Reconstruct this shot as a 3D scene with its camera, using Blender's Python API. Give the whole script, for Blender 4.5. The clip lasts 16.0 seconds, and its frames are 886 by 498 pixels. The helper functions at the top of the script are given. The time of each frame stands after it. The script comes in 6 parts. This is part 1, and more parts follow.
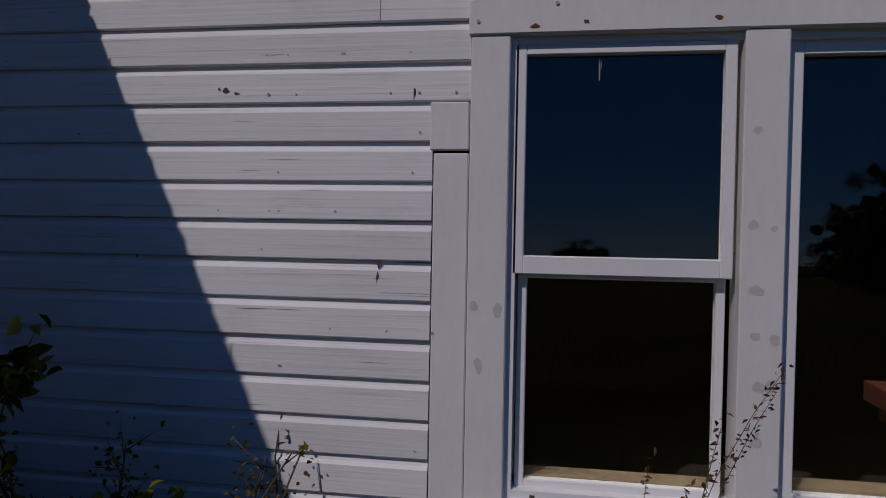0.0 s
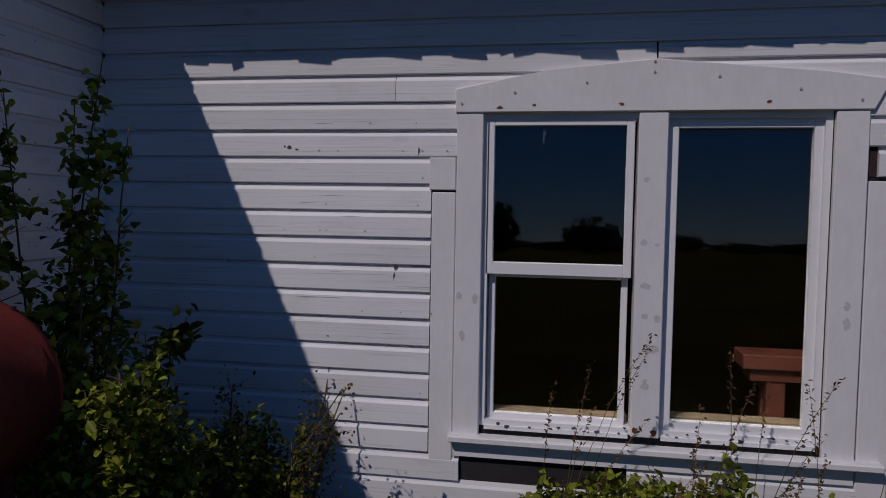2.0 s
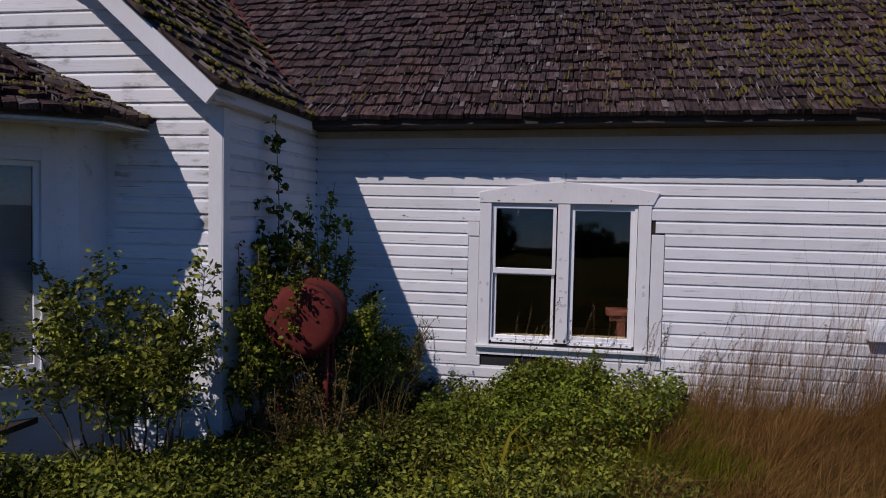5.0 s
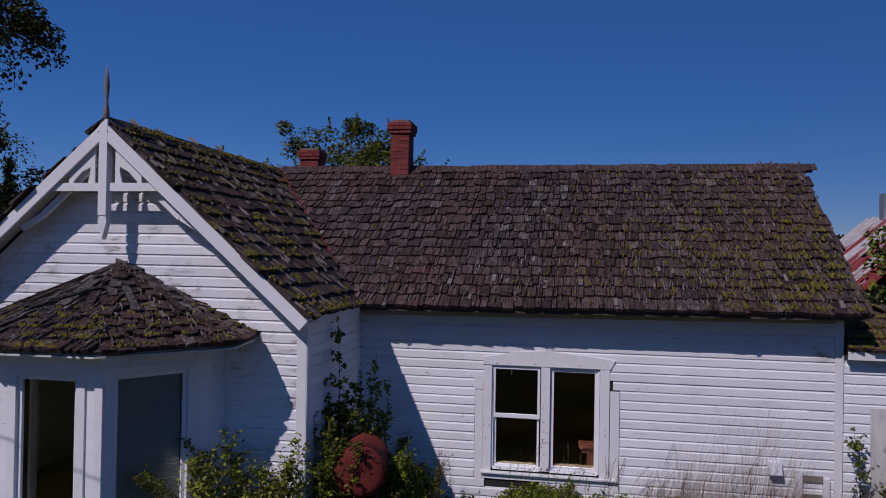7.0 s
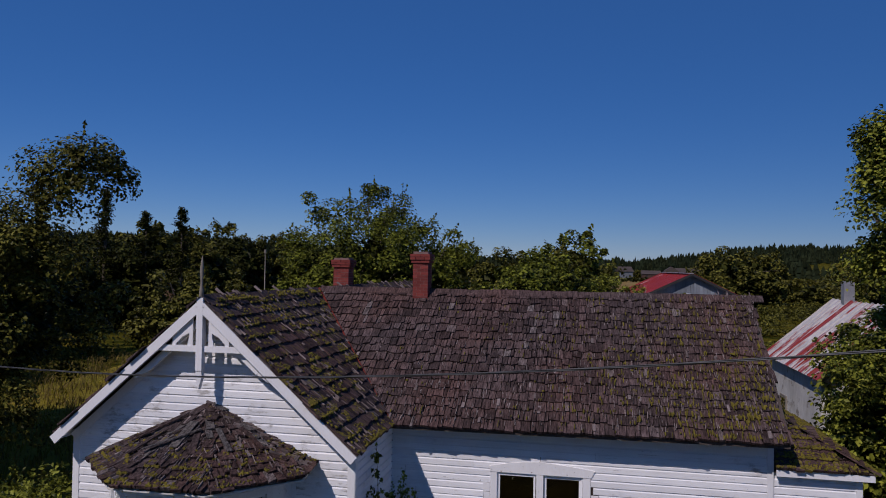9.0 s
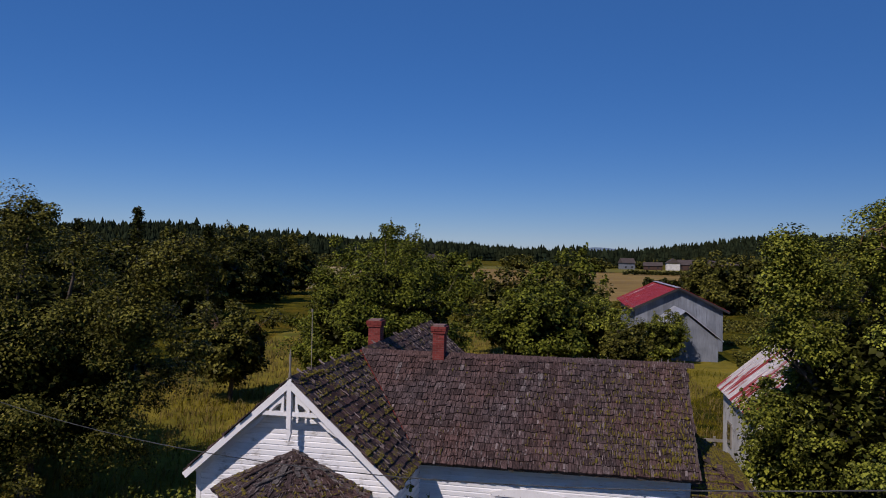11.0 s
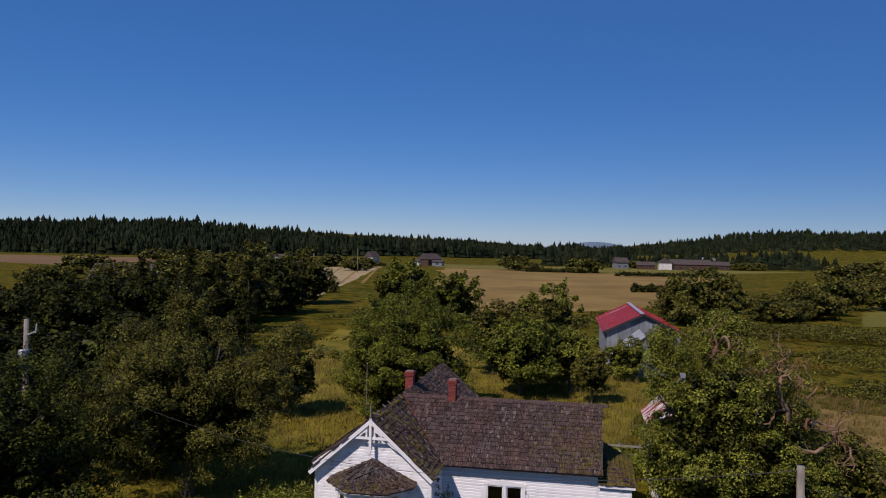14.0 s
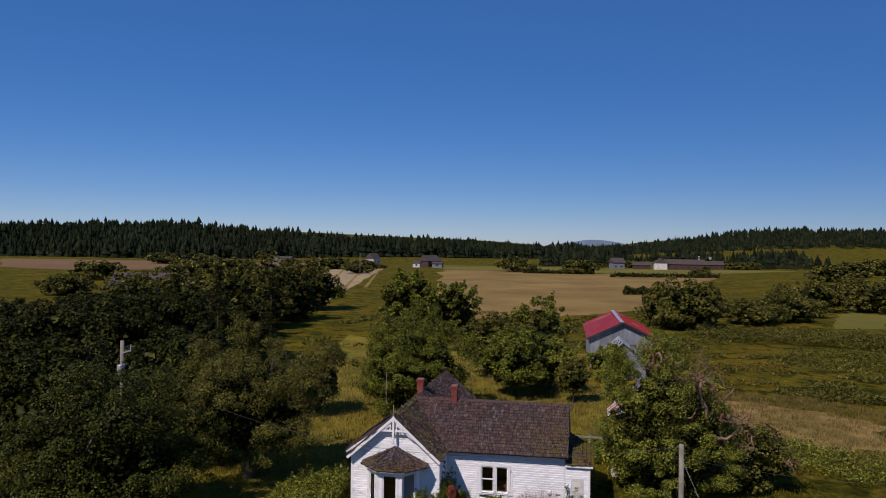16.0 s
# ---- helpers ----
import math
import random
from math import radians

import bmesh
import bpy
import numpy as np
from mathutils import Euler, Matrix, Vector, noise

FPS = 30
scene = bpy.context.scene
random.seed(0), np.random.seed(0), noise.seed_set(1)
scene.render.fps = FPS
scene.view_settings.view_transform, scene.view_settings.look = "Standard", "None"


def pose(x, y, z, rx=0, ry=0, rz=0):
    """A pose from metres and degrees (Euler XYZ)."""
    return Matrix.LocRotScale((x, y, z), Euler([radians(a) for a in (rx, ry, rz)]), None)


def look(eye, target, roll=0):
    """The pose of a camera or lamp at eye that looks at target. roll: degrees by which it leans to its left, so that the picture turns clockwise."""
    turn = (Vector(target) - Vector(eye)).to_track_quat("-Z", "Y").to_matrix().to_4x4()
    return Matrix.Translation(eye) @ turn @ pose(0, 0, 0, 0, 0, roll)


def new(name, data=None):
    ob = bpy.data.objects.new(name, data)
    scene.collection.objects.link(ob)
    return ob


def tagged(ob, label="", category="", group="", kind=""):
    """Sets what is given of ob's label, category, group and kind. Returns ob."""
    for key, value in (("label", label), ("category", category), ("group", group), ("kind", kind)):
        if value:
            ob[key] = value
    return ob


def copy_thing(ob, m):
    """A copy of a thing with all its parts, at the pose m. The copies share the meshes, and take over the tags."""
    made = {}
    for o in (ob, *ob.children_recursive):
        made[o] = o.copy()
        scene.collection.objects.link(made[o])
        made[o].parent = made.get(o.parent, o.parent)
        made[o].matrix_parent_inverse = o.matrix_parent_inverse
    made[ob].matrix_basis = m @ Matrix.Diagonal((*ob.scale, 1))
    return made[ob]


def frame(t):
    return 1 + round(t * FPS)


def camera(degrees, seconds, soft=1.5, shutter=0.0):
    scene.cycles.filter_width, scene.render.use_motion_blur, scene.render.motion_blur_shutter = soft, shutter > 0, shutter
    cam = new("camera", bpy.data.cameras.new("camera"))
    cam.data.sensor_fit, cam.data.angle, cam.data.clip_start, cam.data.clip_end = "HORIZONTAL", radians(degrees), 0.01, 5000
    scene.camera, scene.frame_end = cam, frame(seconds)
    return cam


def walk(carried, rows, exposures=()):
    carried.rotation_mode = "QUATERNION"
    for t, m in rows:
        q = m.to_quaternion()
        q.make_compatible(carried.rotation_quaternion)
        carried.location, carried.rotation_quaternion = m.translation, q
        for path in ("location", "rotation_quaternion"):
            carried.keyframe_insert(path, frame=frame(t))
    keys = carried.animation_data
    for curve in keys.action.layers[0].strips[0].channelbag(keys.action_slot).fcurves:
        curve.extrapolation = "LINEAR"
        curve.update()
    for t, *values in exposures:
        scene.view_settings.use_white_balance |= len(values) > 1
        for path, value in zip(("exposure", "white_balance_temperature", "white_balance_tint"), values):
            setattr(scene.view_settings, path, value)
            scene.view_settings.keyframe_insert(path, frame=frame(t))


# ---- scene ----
cam = camera(63.0, 16.0, 1.0)
# seconds, eye, aim, roll
PATH = [
    (0, (0.127, -2.367, 1.772), (-0.195, -0.394, 1.725), 1.0),
    (0.5, (0.206, -2.465, 1.782), (-0.158, -0.499, 1.735), 0.9),
    (1, (0.256, -2.682, 1.784), (-0.109, -0.716, 1.744), 1.1),
    (1.5, (0.286, -3.012, 1.877), (-0.051, -1.043, 1.785), 0.9),
    (2, (0.381, -3.466, 1.952), (0.03, -1.5, 1.84), 0.9),
    (2.5, (0.441, -4.051, 2.007), (0.094, -2.085, 1.882), 0.7),
    (3, (0.552, -4.701, 2.062), (0.195, -2.737, 1.933), 1.0),
    (5.5, (0.925, -8.623, 2.46), (0.577, -6.654, 2.393), 1.3),
    (6, (1.066, -9.29, 2.925), (0.702, -7.324, 2.899), 1.0),
    (6.5, (1.136, -9.971, 3.389), (0.768, -8.005, 3.391), 1.0),
    (7, (1.18, -10.608, 3.991), (0.81, -8.642, 4.01), 1.0),
    (7.5, (1.294, -11.232, 4.579), (0.911, -9.27, 4.606), 1.1),
    (8, (1.313, -11.873, 5.071), (0.931, -9.91, 5.097), 1.1),
    (8.5, (1.435, -12.541, 5.589), (1.044, -10.58, 5.626), 1.0),
    (9, (1.539, -13.363, 6.169), (1.147, -11.402, 6.217), 0.9),
    (11.5, (2.445, -20.251, 9.222), (2.043, -18.292, 9.23), 1.0),
    (12, (2.652, -22.267, 9.911), (2.254, -20.307, 9.917), 1.1),
    (12.5, (2.957, -24.516, 10.617), (2.558, -22.556, 10.62), 1.1),
    (13, (3.286, -26.796, 11.323), (2.89, -24.836, 11.323), 1.2),
    (13.5, (3.69, -29.085, 12.033), (3.295, -27.124, 12.031), 1.1),
    (14, (4.125, -31.433, 12.729), (3.731, -29.472, 12.726), 1.0),
    (14.5, (4.575, -33.894, 13.309), (4.182, -31.933, 13.304), 1.0),
    (15, (4.976, -36.305, 13.876), (4.581, -34.345, 13.867), 1.3),
    (15.5, (5.397, -38.764, 14.448), (5.004, -36.803, 14.437), 1.2),
    (16, (5.814, -41.234, 15.004), (5.422, -39.273, 14.997), 0.6),
]
# seconds, stops, kelvin, tint
EXPOSURE = [(0, -1.22, 6350, 21), (1.5, -1.15, 6350, 21), (2.5, -0.92, 6350, 21), (3.2, -0.77, 6350, 21), (5.3, -0.27, 6300, 21), (6, -0.28, 6150, 25), (7, -0.4, 6050, 26),
            (8, -0.35, 6050, 24), (9, -0.22, 6250, 21), (11.5, 0.15, 6600, 20), (16, 0.22, 6700, 20)]
walk(cam, [(t, look(eye, aim, roll)) for t, eye, aim, roll in PATH], EXPOSURE)
SKY_STRENGTH, SUN_STRENGTH = 0.064, 3.3

# ---------------------------------------------------------------- world and sun
SUN = Vector((-0.529, -1.0, 1.17)).normalized()
world = bpy.data.worlds.new("sky")
scene.world = world
world.use_nodes = True
wn = world.node_tree.nodes
sky = wn.new("ShaderNodeTexSky")
sky.sky_type, sky.sun_disc = "NISHITA", False
sky.sun_elevation = math.asin(SUN.z)
sky.sun_rotation = math.atan2(-SUN.x, SUN.y)
sky.altitude = 1500
sky.air_density, sky.dust_density, sky.ozone_density = 1.0, 0.1, 6.0
deep = wn.new("ShaderNodeHueSaturation")
deep.inputs["Hue"].default_value, deep.inputs["Saturation"].default_value = 0.507, 1.3
world.node_tree.links.new(sky.outputs[0], deep.inputs["Color"])
haze = wn.new("ShaderNodeMix")
haze.data_type = "RGBA"
haze.inputs["Factor"].default_value = 0.4
haze.inputs[7].default_value = (0.92, 2.62, 6.75, 1)
world.node_tree.links.new(deep.outputs[0], haze.inputs[6])
world.node_tree.links.new(haze.outputs[2], wn["Background"].inputs[0])
wn["Background"].inputs[1].default_value = SKY_STRENGTH

sun_data = bpy.data.lights.new("sun", "SUN")
sun_data.energy, sun_data.angle, sun_data.color = SUN_STRENGTH, radians(0.53), (1.0, 0.95, 0.88)
sun = new("sun", sun_data)
sun.matrix_world = look(SUN * 100, (0, 0, 0))

# ---------------------------------------------------------------- materials


def node_mat(name):
    m = bpy.data.materials.new(name)
    m.use_nodes = True
    return m, m.node_tree.nodes, m.node_tree.links, m.node_tree.nodes["Principled BSDF"]


def noise_node(n, l, scale, detail=4.0, stretch=(1, 1, 1), rough=0.55, coords="Object"):
    tc = n.new("ShaderNodeTexCoord")
    mp = n.new("ShaderNodeMapping")
    mp.inputs["Scale"].default_value = stretch
    nz = n.new("ShaderNodeTexNoise")
    nz.inputs["Scale"].default_value, nz.inputs["Detail"].default_value = scale, detail
    nz.inputs["Roughness"].default_value = rough
    if coords == "Position":
        l.new(n.new("ShaderNodeNewGeometry").outputs["Position"], mp.inputs[0])
    else:
        l.new(tc.outputs[coords], mp.inputs[0])
    l.new(mp.outputs[0], nz.inputs["Vector"])
    return nz.outputs["Fac"]


def ramp(n, l, fac, lo, hi):
    r = n.new("ShaderNodeMapRange")
    r.inputs["From Min"].default_value, r.inputs["From Max"].default_value = lo, hi
    l.new(fac, r.inputs["Value"])
    return r.outputs["Result"]


def mix(n, l, fac, a, b, mode="MIX"):
    m = n.new("ShaderNodeMix")
    m.data_type, m.blend_type = "RGBA", mode
    for sock, v in ((m.inputs["Factor"], fac), (m.inputs[6], a), (m.inputs[7], b)):
        if isinstance(v, (int, float)):
            sock.default_value = v
        elif isinstance(v, tuple):
            sock.default_value = (*v, 1)
        else:
            l.new(v, sock)
    return m.outputs[2]


def bump(n, l, bsdf, height, strength, distance):
    b = n.new("ShaderNodeBump")
    b.inputs["Strength"].default_value, b.inputs["Distance"].default_value = strength, distance
    l.new(height, b.inputs["Height"])
    l.new(b.outputs[0], bsdf.inputs["Normal"])


def surface(name, c1, c2, scale=3.0, grain=60.0, stretch=(1, 1, 1), rough=0.7, metal=0.0, relief=0.3, depth=0.003,
            vary=0.0, island=False, spots=None, spot_scale=2.0, spot_lo=0.6, spot_hi=0.66, spot_stretch=(1, 1, 1), spec=0.3, deepen=0.72):
    """Two base colours in large patches, darkened by a finer grain; spots: a third colour in stains."""
    m, n, l, p = node_mat(name)
    big = noise_node(n, l, scale, 5, (1, 1, 1))
    fine = noise_node(n, l, grain, 4, stretch, 0.6)
    col = mix(n, l, ramp(n, l, big, 0.35, 0.65), c1, c2)
    col = mix(n, l, ramp(n, l, fine, 0.3, 0.75), col, mix(n, l, 1.0, col, (deepen, deepen * 0.98, deepen * 0.96), "MULTIPLY"))
    if spots:
        col = mix(n, l, ramp(n, l, noise_node(n, l, spot_scale, 6, spot_stretch, 0.65), spot_lo, spot_hi), col, spots)
    if vary:
        if island:
            rnd = n.new("ShaderNodeNewGeometry").outputs["Random Per Island"]
        else:
            rnd = n.new("ShaderNodeObjectInfo").outputs["Random"]
        hsv = n.new("ShaderNodeHueSaturation")
        l.new(col, hsv.inputs["Color"])
        r = n.new("ShaderNodeMapRange")
        r.inputs["To Min"].default_value, r.inputs["To Max"].default_value = 1 - vary, 1 + vary
        l.new(rnd, r.inputs["Value"])
        l.new(r.outputs[0], hsv.inputs["Value"])
        col = hsv.outputs[0]
    l.new(col, p.inputs["Base Color"])
    p.inputs["Roughness"].default_value, p.inputs["Metallic"].default_value = rough, metal
    p.inputs["Specular IOR Level"].default_value = spec
    if relief:
        bump(n, l, p, fine, relief, depth)
    return m


def leaf_surface(name, c1, c2, glow=0.35, rough=0.42, tint=0.5, gloss=0.06):
    """Leaves: each one of its own shade, light passing through."""
    m, n, l, p = node_mat(name)
    rnd = n.new("ShaderNodeNewGeometry").outputs["Random Per Island"]
    big = noise_node(n, l, 1.1, 3)
    col = mix(n, l, rnd, c1, c2)
    hsv = n.new("ShaderNodeHueSaturation")
    l.new(col, hsv.inputs["Color"])
    r = n.new("ShaderNodeMapRange")
    r.inputs["From Min"].default_value, r.inputs["From Max"].default_value = 0.3, 0.7
    r.inputs["To Min"].default_value, r.inputs["To Max"].default_value = 1 - tint, 1 + tint
    l.new(big, r.inputs["Value"])
    l.new(r.outputs[0], hsv.inputs["Value"])
    l.new(hsv.outputs[0], p.inputs["Base Color"])
    p.inputs["Roughness"].default_value = rough
    p.inputs["Specular IOR Level"].default_value = gloss
    tr = n.new("ShaderNodeBsdfTranslucent")
    l.new(hsv.outputs[0], tr.inputs[0])
    ms = n.new("ShaderNodeMixShader")
    ms.inputs[0].default_value = glow
    l.new(p.outputs[0], ms.inputs[1])
    l.new(tr.outputs[0], ms.inputs[2])
    l.new(ms.outputs[0], n["Material Output"].inputs[0])
    return m


def glass_surface(name):
    m, n, l, p = node_mat(name)
    p.inputs["Base Color"].default_value = (0.9, 0.93, 0.92, 1)
    p.inputs["Transmission Weight"].default_value = 1.0
    p.inputs["Roughness"].default_value = 0.0
    p.inputs["IOR"].default_value = 1.5
    return m


def siding_surface(name, wear_lo):
    """White paint on old boards: brush grain, dirt, and patches rubbed down to grey wood."""
    m, n, l, p = node_mat(name)
    grain = noise_node(n, l, 26, 5, (0.12, 1, 3.0), 0.65)
    blotch = noise_node(n, l, 1.3, 4)
    dirt = noise_node(n, l, 7, 6, (0.5, 1, 1.5), 0.7)
    col = mix(n, l, ramp(n, l, blotch, 0.35, 0.7), (0.80, 0.79, 0.79), (0.72, 0.71, 0.71))
    col = mix(n, l, ramp(n, l, dirt, 0.55, 0.95), col, (0.56, 0.54, 0.53))
    wear = mix(n, l, 1.0, ramp(n, l, dirt, 0.5, 0.62), ramp(n, l, blotch, wear_lo, wear_lo + 0.08), "MULTIPLY")
    col = mix(n, l, wear, col, mix(n, l, grain, (0.30, 0.27, 0.24), (0.5, 0.48, 0.45)))
    streak = noise_node(n, l, 60, 4, (0.025, 1, 1.6), 0.6)
    col = mix(n, l, ramp(n, l, streak, 0.60, 0.74), col, mix(n, l, 1.0, col, (0.70, 0.68, 0.67), "MULTIPLY"))
    check = noise_node(n, l, 34, 3, (0.05, 1, 2.6), 0.5)
    col = mix(n, l, ramp(n, l, check, 0.70, 0.735), col, (0.20, 0.18, 0.17))
    hsv = n.new("ShaderNodeHueSaturation")
    r = n.new("ShaderNodeMapRange")
    r.inputs["To Min"].default_value, r.inputs["To Max"].default_value = 0.92, 1.05
    l.new(n.new("ShaderNodeObjectInfo").outputs["Random"], r.inputs["Value"])
    l.new(r.outputs[0], hsv.inputs["Value"])
    l.new(col, hsv.inputs["Color"])
    l.new(hsv.outputs[0], p.inputs["Base Color"])
    p.inputs["Roughness"].default_value = 0.55
    p.inputs["Specular IOR Level"].default_value = 0.35
    bump(n, l, p, streak, 0.5, 0.0025)
    return m


def shingle_surface(name, moss_lo, along=(8, 1, 1), island=True, grey=0.975, tone=0.72):
    """Weathered cedar: purple-brown to grey, split grain down the slope, pale lichen flecks and moss."""
    m, n, l, p = node_mat(name)
    rnd = (n.new("ShaderNodeNewGeometry").outputs["Random Per Island"] if island
           else n.new("ShaderNodeObjectInfo").outputs["Random"])
    grain = noise_node(n, l, 4.5, 8, along, 0.82, "Position")
    big = noise_node(n, l, 0.55, 3, (1, 1, 1), 0.5, "Position")
    fleck = noise_node(n, l, 22, 5, (1, 1, 1), 0.7, "Position")
    c = [tuple(tone * v for v in col) for col in ((0.132, 0.094, 0.092), (0.165, 0.094, 0.082), (0.24, 0.21, 0.20))]
    col = mix(n, l, ramp(n, l, big, 0.38, 0.62), c[0], c[1])
    col = mix(n, l, ramp(n, l, rnd, grey, grey + 0.035), col, c[2])
    col = mix(n, l, ramp(n, l, grain, 0.42, 0.60), mix(n, l, 1.0, col, (0.20, 0.19, 0.19), "MULTIPLY"), col)
    col = mix(n, l, ramp(n, l, fleck, 0.65, 0.74), col, (0.25, 0.235, 0.22))
    hsv = n.new("ShaderNodeHueSaturation")
    r = n.new("ShaderNodeMapRange")
    r.inputs["To Min"].default_value, r.inputs["To Max"].default_value = 0.58, 1.38
    l.new(rnd, r.inputs["Value"])
    l.new(r.outputs[0], hsv.inputs["Value"])
    l.new(col, hsv.inputs["Color"])
    col = hsv.outputs[0]
    mz = noise_node(n, l, 3.2, 8, (1, 1, 1), 0.8, "Position")
    fac = ramp(n, l, mz, moss_lo, moss_lo + 0.05)
    mossc = mix(n, l, noise_node(n, l, 30, 3, (1, 1, 1), 0.5, "Position"), (0.10, 0.082, 0.016), (0.23, 0.18, 0.028))
    col = mix(n, l, fac, col, mossc)
    l.new(col, p.inputs["Base Color"])
    p.inputs["Roughness"].default_value = 0.85
    p.inputs["Specular IOR Level"].default_value = 0.15
    bump(n, l, p, grain, 0.9, 0.014)
    return m


WHITE = siding_surface("white_siding_paint", 0.62)
WHITE_WORN = siding_surface("worn_white_siding_paint", 0.50)
TRIM = surface("white_trim_paint", (0.77, 0.76, 0.76), (0.72, 0.71, 0.71), 2.0, 40, (1, 1, 0.3), 0.5, relief=0.35,
               depth=0.002, spots=(0.45, 0.43, 0.41), spot_scale=14, spot_lo=0.72, spot_hi=0.80, deepen=0.94)
VINYL = surface("white_sash", (0.82, 0.82, 0.83), (0.78, 0.78, 0.79), 3.0, 120, rough=0.35, relief=0.0, spec=0.5, deepen=0.98)
GLASS = glass_surface("window_glass")
SHINGLE = shingle_surface("cedar_shingle", 0.635, tone=0.80)
SHINGLE_PIECE = shingle_surface("cedar_shingle_piece", 0.63, island=False, tone=0.80)
SHINGLE_MOSSY = shingle_surface("mossy_cedar_shingle", 0.555, (1, 8, 1))
SHINGLE_MOSSY_PIECE = shingle_surface("mossy_cedar_piece", 0.555, (1, 8, 1), False)
SHINGLE_BAY = shingle_surface("loose_cedar_shingle", 0.60, (5, 3, 1), grey=0.95, tone=0.68)
SHINGLE_GREY = shingle_surface("bleached_cedar_board", 0.70, (5, 3, 1), grey=-0.5)
MOSS = surface("yellow_green_moss", (0.10, 0.082, 0.010), (0.165, 0.130, 0.015), 6, 60, rough=0.95, relief=0.8, depth=0.01, vary=0.3, island=True)
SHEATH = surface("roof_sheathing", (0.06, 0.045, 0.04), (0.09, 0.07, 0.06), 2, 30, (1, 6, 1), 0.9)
SOFFIT = surface("soffit_paint", (0.70, 0.68, 0.64), (0.6, 0.58, 0.52), 2, 30, (1, 1, 1), 0.7)
BRICK = surface("red_brick", (0.25, 0.046, 0.036), (0.18, 0.034, 0.028), 8, 90, rough=0.85, relief=0.5, depth=0.004, vary=0.3)
MORTAR = surface("mortar", (0.26, 0.15, 0.13), (0.19, 0.12, 0.105), 8, 90, rough=0.9)
RUST_RED = surface("red_primer_steel", (0.185, 0.034, 0.025), (0.14, 0.026, 0.020), 3, 30, rough=0.8, relief=0.15, spec=0.12,
                   spots=(0.12, 0.05, 0.03), spot_scale=5, spot_lo=0.62, spot_hi=0.7)
GREY_WOOD = surface("grey_weathered_wood", (0.27, 0.24, 0.20), (0.17, 0.15, 0.125), 3, 25, (1, 1, 0.1), 0.85, relief=0.5)
RED_WOOD = surface("red_brown_wood", (0.15, 0.045, 0.03), (0.11, 0.035, 0.022), 4, 30, (0.15, 1, 1), 0.5)
# near-black colour that gives the rooms behind the panes their shade
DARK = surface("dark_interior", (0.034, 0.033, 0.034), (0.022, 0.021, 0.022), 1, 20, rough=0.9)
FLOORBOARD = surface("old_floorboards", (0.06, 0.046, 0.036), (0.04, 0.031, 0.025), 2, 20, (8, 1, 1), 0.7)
BARK = surface("bark", (0.13, 0.10, 0.075), (0.075, 0.06, 0.048), 3, 18, (1, 1, 0.25), 0.9, relief=0.9, depth=0.02)
DEADWOOD = surface("bleached_dead_wood", (0.26, 0.175, 0.115), (0.20, 0.085, 0.04), 1.5, 18, (1, 1, 0.25), 0.9, relief=0.8, depth=0.015)
STEM = surface("green_brown_stem", (0.12, 0.10, 0.04), (0.10, 0.06, 0.03), 5, 40, rough=0.8, relief=0)
LEAF = leaf_surface("apple_leaf", (0.255, 0.260, 0.034), (0.020, 0.029, 0.004), 0.14, gloss=0.08)
LEAF_OLIVE = leaf_surface("olive_leaf", (0.165, 0.150, 0.026), (0.014, 0.016, 0.003), 0.10, gloss=0.06)
LEAF_FRESH = leaf_surface("fresh_leaf", (0.235, 0.262, 0.026), (0.028, 0.044, 0.005), 0.2, gloss=0.1)
# darker copy of the apple leaf, shade put into its colour
LEAF_SHADE = leaf_surface("shaded_apple_leaf", (0.090, 0.096, 0.013), (0.006, 0.009, 0.002), 0.10, gloss=0.06)
LANE_GRASS = surface("golden_green_grass", (0.25, 0.190, 0.022), (0.14, 0.120, 0.014), 0.25, 2.2, rough=0.95, relief=0.9, depth=0.2, spec=0.1, spots=(0.085, 0.088, 0.010), spot_scale=0.16, spot_lo=0.55, spot_hi=0.68)
# dark foliage; inside crowns and under the tank this colour stands for shade
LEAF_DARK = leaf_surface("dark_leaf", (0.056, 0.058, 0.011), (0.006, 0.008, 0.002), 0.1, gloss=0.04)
LEAF_CHERRY = leaf_surface("cherry_leaf", (0.185, 0.196, 0.024), (0.019, 0.027, 0.004), 0.14, gloss=0.05)
LEAF_BROWN = leaf_surface("withered_leaf", (0.20, 0.125, 0.03), (0.06, 0.05, 0.01), 0.2)
NEEDLE = surface("conifer_needles", (0.012, 0.018, 0.010), (0.022, 0.027, 0.012), 0.05, 0.9, rough=1.0, relief=0.6, depth=0.6, vary=0.5, island=True, spec=0.01)
GRASS_GREEN = leaf_surface("green_grass", (0.165, 0.150, 0.008), (0.050, 0.058, 0.004), 0.3, 0.6)
GRASS_MEADOW = leaf_surface("meadow_grass", (0.21, 0.165, 0.012), (0.075, 0.075, 0.005), 0.3, 0.6)
GRASS_DRY = leaf_surface("dry_grass", (0.31, 0.165, 0.05), (0.10, 0.05, 0.016), 0.3, 0.7, 0.3)
GRASS_STRAW = leaf_surface("straw_grass", (0.24, 0.17, 0.055), (0.13, 0.10, 0.03), 0.3, 0.7, 0.25)


